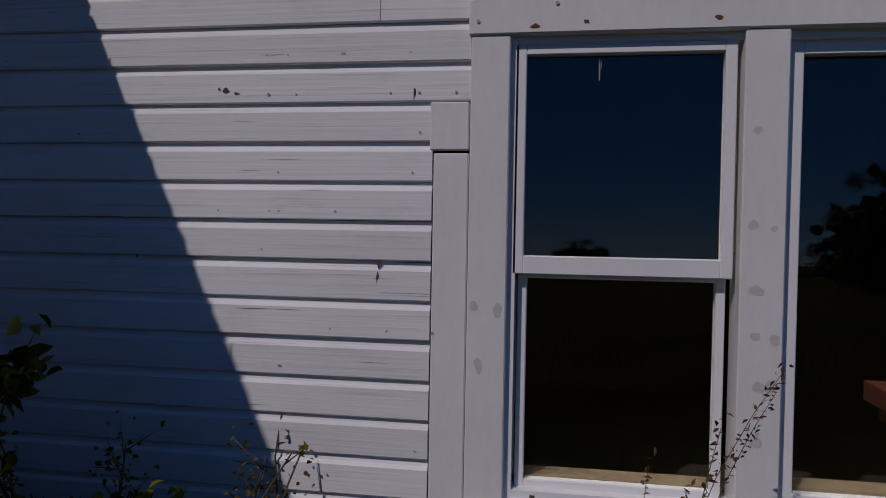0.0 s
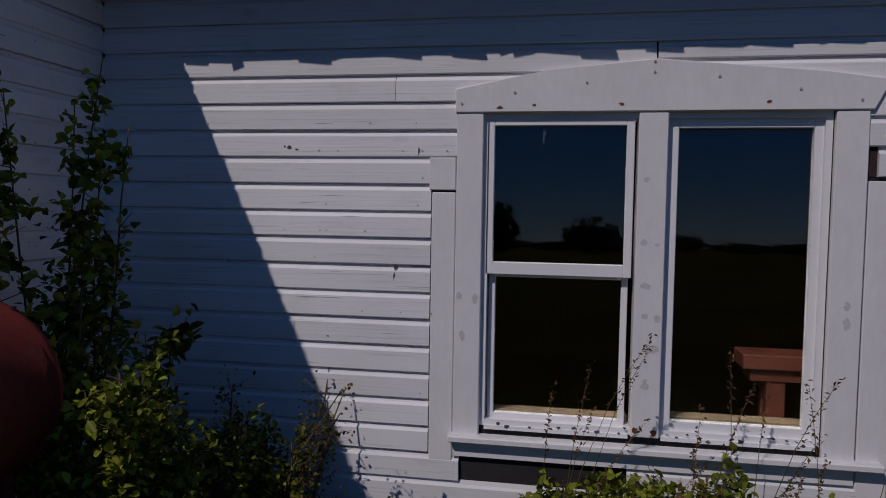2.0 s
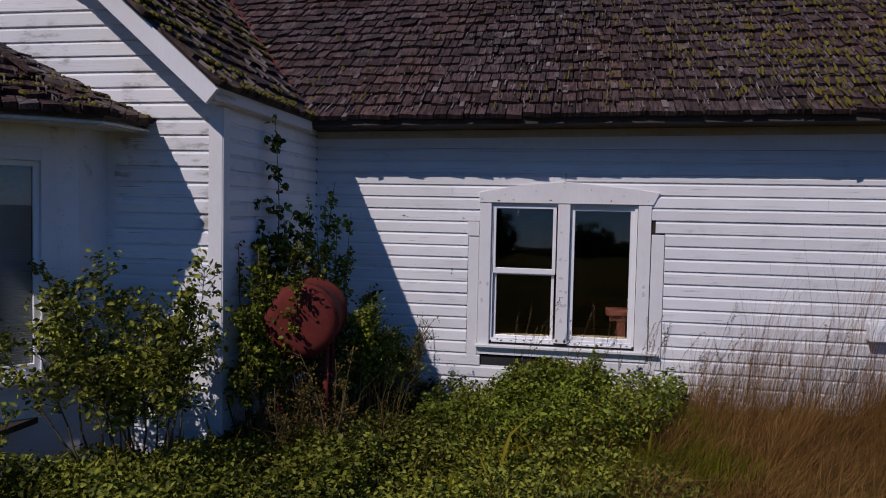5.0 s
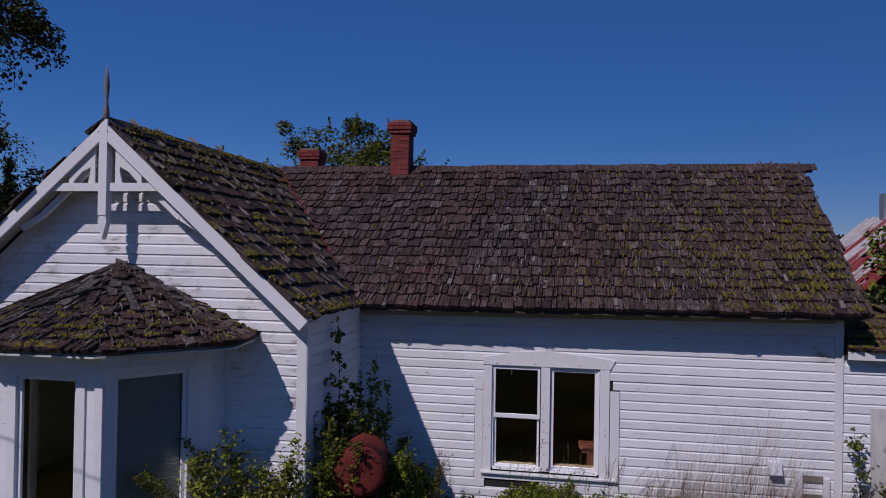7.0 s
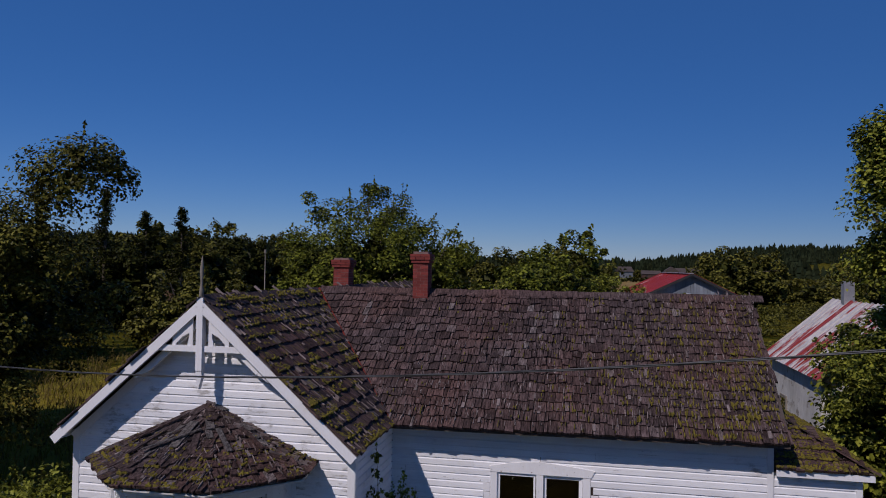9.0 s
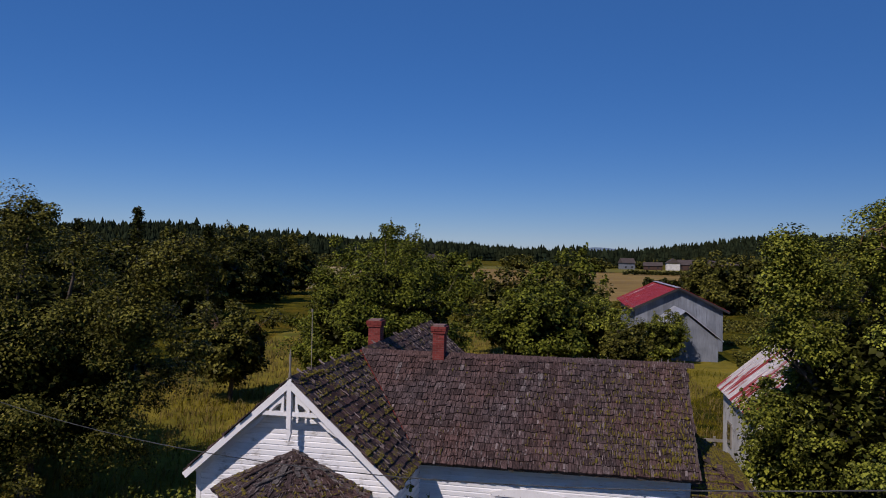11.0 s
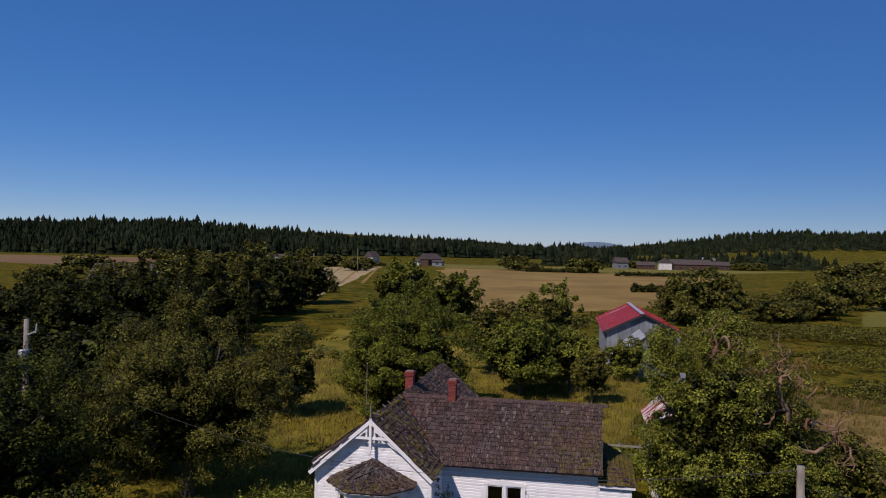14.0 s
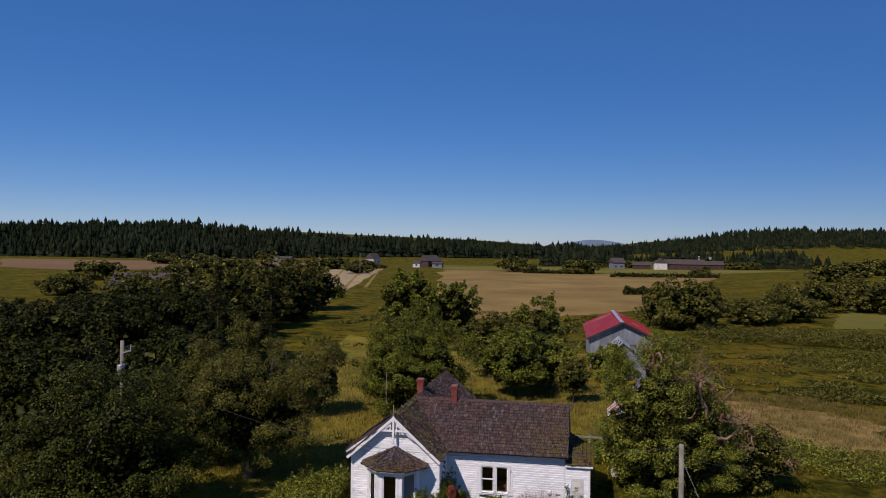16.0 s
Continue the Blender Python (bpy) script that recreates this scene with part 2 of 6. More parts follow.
def meadow_surface(name):
    """Rough meadow: green and straw in drifts, dark weeds between, tufts in relief."""
    m, n, l, p = node_mat(name)
    drift = noise_node(n, l, 0.055, 5, (1, 1, 1), 0.6)
    weeds = noise_node(n, l, 0.32, 6, (1, 1, 1), 0.65)
    tuft = noise_node(n, l, 2.2, 6, (1, 1, 1), 0.7)
    col = mix(n, l, ramp(n, l, noise_node(n, l, 0.14, 4), 0.38, 0.62), (0.165, 0.128, 0.014), (0.084, 0.078, 0.008))
    col = mix(n, l, ramp(n, l, drift, 0.50, 0.66), col, (0.215, 0.135, 0.016))
    col = mix(n, l, ramp(n, l, weeds, 0.50, 0.60), col, (0.042, 0.046, 0.005))
    col = mix(n, l, ramp(n, l, tuft, 0.35, 0.62), mix(n, l, 1.0, col, (0.42, 0.44, 0.40), "MULTIPLY"), col)
    l.new(col, p.inputs["Base Color"])
    p.inputs["Roughness"].default_value = 0.95
    p.inputs["Specular IOR Level"].default_value = 0.02
    bump(n, l, p, tuft, 1.0, 0.3)
    return m


MEADOW = meadow_surface("meadow_ground")
STUBBLE = surface("golden_stubble", (0.30, 0.20, 0.062), (0.20, 0.125, 0.040), 0.035, 0.5, (0.3, 1, 1), 0.95, relief=0.4, depth=0.1, spec=0.1,
                  spots=(0.15, 0.115, 0.03), spot_scale=0.02, spot_lo=0.55, spot_hi=0.7)
MOWN = surface("pale_mown_field", (0.40, 0.30, 0.16), (0.33, 0.25, 0.13), 0.05, 0.4, (1, 0.15, 1), 0.95, relief=0.3, depth=0.1, spec=0.1)
PASTURE = surface("green_pasture", (0.20, 0.165, 0.035), (0.125, 0.115, 0.018), 0.02, 0.4, rough=0.95, relief=0.3, depth=0.1, spec=0.1)
BROWN_FIELD = surface("brown_field", (0.22, 0.13, 0.06), (0.17, 0.105, 0.05), 0.02, 0.4, rough=0.95, relief=0.3, depth=0.1, spec=0.1)
DRY_GROUND = surface("dry_grass_ground", (0.32, 0.21, 0.075), (0.20, 0.14, 0.04), 0.22, 3.0, rough=0.95, relief=0.8, depth=0.1, spec=0.05, spots=(0.11, 0.09, 0.014), spot_scale=0.3, spot_lo=0.58, spot_hi=0.68)
GRAVEL = surface("gravel", (0.12, 0.11, 0.085), (0.085, 0.08, 0.06), 0.6, 12, rough=0.95, relief=0.6, depth=0.03)
RED_METAL = surface("red_sheet_metal", (0.34, 0.03, 0.03), (0.27, 0.022, 0.025), 0.5, 3, (4, 0.4, 1), 0.45, relief=0, spec=0.5,
                    spots=(0.50, 0.42, 0.40), spot_scale=0.7, spot_lo=0.60, spot_hi=0.68, spot_stretch=(0.25, 1, 0.25))
PEEL_METAL = surface("peeling_red_and_white_metal", (0.62, 0.58, 0.56), (0.5, 0.46, 0.44), 1.5, 8, rough=0.5, relief=0.1,
                     spots=(0.28, 0.045, 0.04), spot_scale=2.6, spot_lo=0.50, spot_hi=0.54, spot_stretch=(0.14, 1, 0.14))
GALV = surface("galvanised_sheet", (0.55, 0.56, 0.58), (0.42, 0.43, 0.46), 1, 20, rough=0.45, metal=0.3, relief=0.1)
GREY_BOARD = surface("grey_barn_boards", (0.24, 0.26, 0.29), (0.17, 0.185, 0.21), 0.8, 14, (1, 1, 0.1), 0.85, relief=0.4, vary=0.18)
WHITEWASH = surface("old_whitewash", (0.68, 0.66, 0.62), (0.5, 0.48, 0.44), 1.2, 14, (1, 1, 0.2), 0.8, relief=0.4,
                    spots=(0.25, 0.22, 0.19), spot_scale=2.5, spot_lo=0.58, spot_hi=0.66)
ROOF_BROWN = surface("brown_composition_roof", (0.085, 0.065, 0.058), (0.065, 0.05, 0.045), 0.5, 6, rough=0.9)
HOUSE_BROWN = surface("brown_house_wall", (0.085, 0.042, 0.03), (0.06, 0.034, 0.025), 0.5, 6, rough=0.8)
WIRE = surface("grey_cable", (0.045, 0.045, 0.048), (0.09, 0.09, 0.09), 4, 40, rough=0.45, relief=0)
STEEL = surface("weathered_steel", (0.42, 0.42, 0.43), (0.32, 0.32, 0.33), 3, 30, rough=0.5, metal=0.4, relief=0)
BLIND = surface("white_blind", (0.62, 0.64, 0.66), (0.56, 0.58, 0.6), 2, 30, rough=0.6, relief=0)
HILL = surface("distant_blue_hill", (0.13, 0.18, 0.25), (0.12, 0.17, 0.235), 0.002, 0.01, rough=1.0, relief=0, spec=0.0)

# ---------------------------------------------------------------- mesh tools


def link_mesh(name, verts, faces, mat, parent=None, label="", smooth=False):
    me = bpy.data.meshes.new(name)
    me.from_pydata([tuple(v) for v in verts], [], faces)
    me.update()
    me.materials.append(mat)
    if smooth:
        me.polygons.foreach_set("use_smooth", [True] * len(me.polygons))
    ob = new(name, me)
    if parent:
        ob.parent = parent
    return tagged(ob, label)


def part(name, bm, mat, parent=None, label="", smooth=False):
    me = bpy.data.meshes.new(name)
    bmesh.ops.recalc_face_normals(bm, faces=bm.faces)
    bm.to_mesh(me)
    bm.free()
    me.materials.append(mat)
    if smooth:
        me.polygons.foreach_set("use_smooth", [True] * len(me.polygons))
    ob = new(name, me)
    if parent:
        ob.parent = parent
    return tagged(ob, label)


def thing(name, label, category, at=(0, 0, 0), group="", kind=""):
    return tagged(new(name), label, category, group, kind)


def hexa(bm, p):
    """A block from eight corners: four below, four above, in the same order round."""
    v = [bm.verts.new(c) for c in p]
    for f in ((3, 2, 1, 0), (4, 5, 6, 7), (0, 1, 5, 4), (1, 2, 6, 5), (2, 3, 7, 6), (3, 0, 4, 7)):
        bm.faces.new([v[i] for i in f])
    return v


def block(bm, x0, x1, y0, y1, z0, z1):
    return hexa(bm, [(x0, y0, z0), (x1, y0, z0), (x1, y1, z0), (x0, y1, z0), (x0, y0, z1), (x1, y0, z1), (x1, y1, z1), (x0, y1, z1)])


def boxes(*rows):
    bm = bmesh.new()
    for r in rows:
        block(bm, *r)
    return bm


def bevelled(bm, width=0.004):
    bmesh.ops.bevel(bm, geom=bm.edges[:], offset=width, segments=1, affect="EDGES")
    return bm


def beam(bm, a, b, w, h, up=(0, 0, 1)):
    """A bar of cross-section w by h from a to b."""
    a, b = Vector(a), Vector(b)
    d = (b - a).normalized()
    s = d.cross(Vector(up)).normalized()
    t = s.cross(d).normalized()
    c = [(-1, -1), (1, -1), (1, 1), (-1, 1)]
    return hexa(bm, [a + s * i * w / 2 + t * j * h / 2 for i, j in c] + [b + s * i * w / 2 + t * j * h / 2 for i, j in c])


def slab(bm, quad, thick):
    """A plate under the given corners."""
    q = [Vector(c) for c in quad]
    nrm = (q[1] - q[0]).cross(q[-1] - q[0]).normalized()
    if nrm.z < 0:
        nrm = -nrm
    top = [bm.verts.new(c) for c in q]
    low = [bm.verts.new(c - nrm * thick) for c in q]
    bm.faces.new(top)
    bm.faces.new(low[::-1])
    k = len(q)
    for i in range(k):
        bm.faces.new([top[i], top[(i + 1) % k], low[(i + 1) % k], low[i]])


def prism(bm, outline, y0, y1):
    """An outline in x and z, drawn out from y0 to y1."""
    a = [bm.verts.new((x, y0, z)) for x, z in outline]
    b = [bm.verts.new((x, y1, z)) for x, z in outline]
    bm.faces.new(a)
    bm.faces.new(b[::-1])
    k = len(outline)
    for i in range(k):
        bm.faces.new([a[i], a[(i + 1) % k], b[(i + 1) % k], b[i]])


class Soup:
    """Vertices and faces gathered for one mesh."""

    def __init__(self):
        self.v, self.f = [], []

    def tube(self, pts, radii, sides=6):
        base = len(self.v)
        pts = [Vector(p) for p in pts]
        for i, p in enumerate(pts):
            d = (pts[min(i + 1, len(pts) - 1)] - pts[max(i - 1, 0)]).normalized()
            s = d.orthogonal().normalized()
            t = d.cross(s)
            for k in range(sides):
                a = 2 * math.pi * k / sides
                self.v.append(p + (s * math.cos(a) + t * math.sin(a)) * radii[i])
        for i in range(len(pts) - 1):
            for k in range(sides):
                a, b = base + i * sides + k, base + i * sides + (k + 1) % sides
                self.f.append((a, b, b + sides, a + sides))
        self.f.append(tuple(base + k for k in range(sides))[::-1])
        self.f.append(tuple(base + (len(pts) - 1) * sides + k for k in range(sides)))

    def make(self, name, mat, parent=None, label="", smooth=True):
        return link_mesh(name, self.v, self.f, mat, parent, label, smooth)


def leaf_mesh(name, centres, size, rng, mat, parent=None, label="", aspect=0.55, spread=0.35, flat=0.5, oval=False, facing=None):
    """Folded leaves at the given places, turned at random, lying flatter the larger flat is."""
    c = np.asarray(centres, float)
    k = len(c)
    nrm = rng.normal(size=(k, 3))
    nrm[:, 2] = np.abs(nrm[:, 2]) + flat
    if facing is not None:
        nrm = nrm * 0.85 + np.asarray(facing)
    nrm /= np.linalg.norm(nrm, axis=1, keepdims=True)
    along = np.cross(nrm, rng.normal(size=(k, 3)))
    along /= np.linalg.norm(along, axis=1, keepdims=True)
    side = np.cross(nrm, along)
    s = (size * (1 + spread * rng.uniform(-1, 1, k)))[:, None]
    v = np.stack([c - along * s * 0.5, c + side * s * 0.5 * aspect + nrm * s * 0.1, c + along * s * 0.5, c - side * s * 0.5 * aspect + nrm * s * 0.1], 1).reshape(-1, 3)
    nv, fan = 4, [0, 1, 2, 0, 2, 3]
    if oval:
        rib, w = along * s, side * s * 0.5 * aspect
        lift = nrm * s
        v = np.stack([c - rib * 0.5, c - rib * 0.2 + w * 0.85 + lift * 0.12, c + rib * 0.15 + w + lift * 0.10, c + rib * 0.5 - lift * 0.12,
                      c + rib * 0.15 - w + lift * 0.10, c - rib * 0.2 - w * 0.85 + lift * 0.12], 1).reshape(-1, 3)
        nv, fan = 6, [0, 1, 3, 1, 2, 3, 0, 3, 5, 5, 3, 4]
    me = bpy.data.meshes.new(name)
    me.vertices.add(nv * k)
    me.vertices.foreach_set("co", v.ravel())
    tri = (np.arange(k)[:, None] * nv + np.array(fan)).ravel()
    me.loops.add(len(tri))
    me.loops.foreach_set("vertex_index", tri)
    me.polygons.add(len(tri) // 3)
    me.polygons.foreach_set("loop_start", np.arange(0, len(tri), 3))
    me.update(calc_edges=True)
    me.validate()
    me.materials.append(mat)
    ob = new(name, me)
    if parent:
        ob.parent = parent
    return tagged(ob, label)


def blade_mesh(name, roots, height, width, rng, mat, parent=None, label="", lean=0.4, wind=(0.15, 0.0)):
    """Grass blades: a bent strip that narrows to its tip, two faces each."""
    r = np.asarray(roots, float)
    k = len(r)
    h = np.broadcast_to(np.asarray(height, float), (k,)) * rng.uniform(0.6, 1.25, k)
    a = rng.uniform(0, 2 * np.pi, k)
    s = np.stack([np.cos(a), np.sin(a), np.zeros(k)], 1) * width / 2
    b = rng.uniform(0, 2 * np.pi, k)
    out = (np.stack([np.cos(b), np.sin(b), np.zeros(k)], 1) * rng.uniform(0, lean, k)[:, None] + np.array([*wind, 0])) * h[:, None]
    up = np.zeros((k, 3))
    up[:, 2] = h
    mid = r + up * 0.6 + out * 0.35
    tip = r + up * (1 - 0.25 * (np.linalg.norm(out, axis=1) / h))[:, None] + out
    v = np.stack([r - s, r + s, mid + s * 0.8, mid - s * 0.8, tip], 1).reshape(-1, 3)
    me = bpy.data.meshes.new(name)
    me.vertices.add(5 * k)
    me.vertices.foreach_set("co", v.ravel())
    idx = (np.arange(k)[:, None] * 5 + np.array([0, 1, 2, 0, 2, 3, 3, 2, 4])).ravel()
    me.loops.add(9 * k)
    me.loops.foreach_set("vertex_index", idx)
    me.polygons.add(3 * k)
    me.polygons.foreach_set("loop_start", np.arange(0, 9 * k, 3))
    me.update(calc_edges=True)
    me.validate()
    me.materials.append(mat)
    ob = new(name, me)
    if parent:
        ob.parent = parent
    return tagged(ob, label)

# ---------------------------------------------------------------- ground and distance
GROUND = 0.15


def land(x, y):
    """Height of the land: flat round the farm, wooded rises far off."""
    d = max(0.0, y - 520)
    west = 40 * max(0.0, min(1.0, (y - 560) / 480)) * max(0.0, min(1.0, (-100 - x) / 500))
    east = 45 * max(0.0, min(1.0, (y - 900) / 700)) * max(0.0, min(1.0, (x - 40) / 320))
    return GROUND + west + east + 0.003 * d


def ground_sheet():
    xs = [-4800, -2600, -1500, -1100, -800, -600, -450, -330, -240, -170, -120, -80, -50, -30, -20, -12, -6, 0, 6, 12, 20, 30, 50, 80, 120,
          170, 240, 330, 450, 600, 800, 1100, 1500, 2600, 4800]
    ys = [-4800, -2000, -800, -300, -150, -80, -50, -35, -25, -15, -8, -4, 0, 4, 8, 15, 25, 40, 60, 90, 130, 190, 280, 400, 520, 600, 700, 800, 920,
          1050, 1200, 1400, 1700, 2200, 3000, 4800]
    v = [(x, y, land(x, y)) for y in ys for x in xs]
    w = len(xs)
    f = [(j * w + i, j * w + i + 1, (j + 1) * w + i + 1, (j + 1) * w + i) for j in range(len(ys) - 1) for i in range(w - 1)]
    return tagged(link_mesh("ground", v, f, MEADOW), "rough green and straw-coloured meadow ground", "ground", kind="structure")


ground_sheet()


def field(outline, mat, label, rise=0.02, rag=0.02):
    """A field on the flat land, with an uneven edge."""
    rng = np.random.default_rng(len(outline) * 7 + int(abs(outline[0][0])))
    pts = []
    for i, a in enumerate(outline):
        b = outline[(i + 1) % len(outline)]
        ln = math.dist(a, b)
        for k in range(8):
            t = k / 8
            j = rng.normal(0, rag * ln * 0.25, 2) if k else (0, 0)
            pts.append((a[0] + (b[0] - a[0]) * t + j[0], a[1] + (b[1] - a[1]) * t + j[1], 0))
    bm = bmesh.new()
    vs = [bm.verts.new((x, y, land(x, y) + rise)) for x, y, _ in pts]
    bm.faces.new(vs)
    bmesh.ops.triangulate(bm, faces=bm.faces[:])
    return tagged(part("field", bm, mat), label, "field", kind="structure")


field([(-84, 412), (-4, 407), (12, 384), (74, 388), (68, 334), (52, 290), (40, 206), (22, 143), (6, 122), (-18, 106), (-40, 170), (-60, 280)],
      STUBBLE, "broad golden-brown stubble field behind the farm", 0.02, 0.06)
field([(-156, 372), (-123, 409), (-84, 240), (-66, 158), (-60, 134), (-70, 160), (-99, 231)], MOWN, "pale mown strip of field beside a lane", 0.03)
for k in (0, 1, 2):
    field([(-140 + k * 9, 378 + k * 8), (-139 + k * 9, 379 + k * 8), (-79 + k * 4, 182 + k * 12), (-80 + k * 4, 181 + k * 12)], STUBBLE, "wheel track across the mown field", 0.05, 0.0)
field([(-134, 515), (160, 515), (70, 400), (12, 392), (-4, 415), (-80, 418)], PASTURE, "flat green pasture beyond the stubble field", 0.02)
field([(-520, 530), (-180, 540), (-160, 440), (-197, 400), (-260, 300), (-340, 330)], BROWN_FIELD, "dry brown field before the woods", 0.02)
field([(84, 196), (92, 240), (120, 262), (170, 270), (150, 215), (110, 198)], MOWN, "small pale mown field among bushes", 0.03)
field([(16.0, 27), (17.5, 32), (20, 34), (24, 32), (30, 27), (29, 19), (25, 16.5), (21, 18), (17, 22)], DRY_GROUND, "patch of flattened dry grass", 0.02, 0.35)
field([(-22, -5), (-8.6, -6), (-8.5, 4), (-8, 13.5), (6, 14), (8, 26), (15, 40), (6, 62), (-14, 60), (-33, 74), (-26, 34)], LANE_GRASS, "rough golden-green grass of the old orchard", 0.012, 0.05)
field([(52, 108), (96, 112), (140, 160), (110, 186), (76, 168), (58, 130)], PASTURE, "green damp meadow beyond the hedge row", 0.02, 0.12)

# added ground patch: near-black colour paints the shade round tank and shrubs
field([(-3.0, -3.3), (-2.06, -2.2), (-2.06, -0.05), (-0.45, -0.05), (-0.5, -1.6), (-1.0, -2.9)], surface("shade_dark_soil", (0.022, 0.017, 0.011), (0.036, 0.028, 0.016), 3, 40, rough=0.95, relief=0.8, depth=0.02, spec=0.05), "soil patch coloured dark for the shade under the shrubs", 0.014, 0.1)

# ---------------------------------------------------------------- farmhouse
house = thing("farmhouse", "white clapboard farmhouse with mossy cedar shingle roofs and brick chimneys", "house")
PITCH = 0.132
FRONT = -2.25          # front wall of the gabled block
RX, RZ = -4.6, 5.60    # its ridge
WALL_R, WALL_L = -2.07, -7.11


def board_mesh(u0, u1, t0, t1, pitch):
    """One drop-siding board: flat face, coved top, lying on n = 0; u0..u1 below, t0..t1 above."""
    prof = [(0.0, 0.001), (0.021, 0.001), (0.024, 0.005), (0.024, pitch - 0.032), (0.012, pitch - 0.020), (0.005, pitch), (0.0, pitch)]
    v, k = [], len(prof)
    for side in (0, 1):
        for d, z in prof:
            f = z / pitch
            v.append(((u0 + (t0 - u0) * f) if side == 0 else (u1 + (t1 - u1) * f), d, z))
    f = [(i, (i + 1) % k, k + (i + 1) % k, k + i) for i in range(k)] + [tuple(range(k))[::-1], tuple(range(k, 2 * k))]
    return v, f


def siding(parent, origin, u, rows, mat, rng):
    """Boards on a wall: rows of (z, u0, u1, t0, t1) along u from origin; the wall faces u x up."""
    u = Vector(u).normalized()
    n = u.cross(Vector((0, 0, 1)))
    for z, u0, u1, t0, t1, *own in rows:
        pitch = own[0] if own else PITCH
        cuts = [0.0, 1.0]
        if u1 - u0 > 2.2 and rng.random() < 0.35:
            cuts = [0.0, rng.uniform(0.25, 0.75), 1.0]
        for a, b in zip(cuts, cuts[1:]):
            g = 0.0015
            v, f = board_mesh(u0 + (u1 - u0) * a + g, u0 + (u1 - u0) * b - g, t0 + (t1 - t0) * a + g, t0 + (t1 - t0) * b - g, pitch)
            o = Vector(origin)
            out = rng.uniform(-0.0015, 0.002)
            tilt = rng.uniform(-0.0012, 0.0012)
            vs = [o + u * p[0] + n * (p[1] + out) + Vector((0, 0, z + p[2] + tilt * (p[0] - u0))) for p in v]
            link_mesh("siding_board", vs, f, mat, parent)


rng = random.Random(4)


def parts(name, rows, mat, parent, label=""):
    """One part for each block."""
    return [part(name, boxes(r), mat, parent, label) for r in rows]


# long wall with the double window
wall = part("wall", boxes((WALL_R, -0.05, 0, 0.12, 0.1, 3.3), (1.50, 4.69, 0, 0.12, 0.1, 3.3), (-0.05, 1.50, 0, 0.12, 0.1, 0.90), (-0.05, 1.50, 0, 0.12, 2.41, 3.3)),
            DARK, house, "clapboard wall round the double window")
rows = []
z = 2.20 - 16 * PITCH
while z < 3.20:
    if z > 2.30:
        e = -0.172 if z < 2.45 else 0.74 if z < 2.65 else 4.6
        rows.append((z, -2.05, e, -2.05, e))
    elif z > 0.72:
        e = -0.172 if z > 2.15 else -0.295
        rows.append((z, -2.05, e, -2.05, e))
    elif 0.60 < z:
        rows += [(z, -2.05, -0.14, -2.05, -0.14), (z, 0.66, 1.72, 0.66, 1.72)]
    else:
        rows.append((z, -2.05, 1.72, -2.05, 1.72))
    z += PITCH
z = 2.25 - 16 * PITCH
while z < 2.60:
    l = 1.785
    if z > 2.08:
        l = 1.685
    if z > 2.20:
        l = 1.642
    if z > 2.45:
        l = 0.745
    if z < 0.6:
        l = 1.723
    rows.append((z, l, 4.6, l, 4.6))
    z += PITCH
rows.append((z, 0.745, 4.6, 0.745, 4.6, 2.20 + 4 * PITCH - z))
siding(wall, (0, -0.0, 0), (1, 0, 0), rows, WHITE, rng)
part("corner_board", bevelled(boxes((4.60, 4.705, -0.035, -0.001, 0.1, 3.3))), TRIM, wall)
part("frieze_board", boxes((-2.0, 4.6, -0.034, -0.022, 3.02, 3.16)), TRIM, wall)
part("patch_board", bevelled(boxes((-0.292, -0.176, -0.024, -0.001, 0.70, 2.03))), TRIM, wall)
part("patch_board", bevelled(boxes((-0.305, -0.176, -0.027, -0.001, 2.04, 2.197))), TRIM, wall)
part("patch_board", bevelled(boxes((1.65, 1.78, -0.024, -0.001, 0.668, 2.10))), TRIM, wall)
part("patch_board", bevelled(boxes((-0.14, 0.66, 0.05, 0.06, 0.62, 0.78))), GREY_WOOD, wall, "broken dark boards in the hole under the window")

# the double window
win = tagged(new("window"), "double window, one sash pair beside one fixed pane")
win.parent = house
parts("jamb", ((-0.05, -0.02, -0.005, 0.12, 0.9, 2.41), (1.47, 1.50, -0.005, 0.12, 0.9, 2.41), (-0.02, 1.47, -0.005, 0.12, 2.38, 2.41), (-0.02, 1.47, -0.005, 0.12, 0.9, 0.93)), VINYL, win)
part("side_casing", bevelled(boxes((-0.172, -0.045, -0.036, -0.001, 0.85, 2.405))), TRIM, win)
part("side_casing", bevelled(boxes((1.505, 1.640, -0.036, -0.001, 0.85, 2.405))), TRIM, win)
part("mullion_casing", bevelled(boxes((0.670, 0.800, -0.036, 0.10, 0.90, 2.405))), TRIM, win)
bm = bmesh.new()
prism(bm, [(-0.18, 2.407), (1.655, 2.407), (1.72, 2.54), (1.45, 2.575), (0.74, 2.645), (0.25, 2.60), (-0.18, 2.52)], -0.044, -0.001)
part("head_casing", bevelled(bm, 0.005), TRIM, win, "white head board rising to a low peak")
bm = boxes((-0.19, 1.75, -0.085, -0.001, 0.825, 0.858))
part("sill", bevelled(bm, 0.006), TRIM, win, "worn white wooden sill")
part("apron", boxes((-0.17, 1.64, -0.03, -0.001, 0.745, 0.824)), TRIM, win)


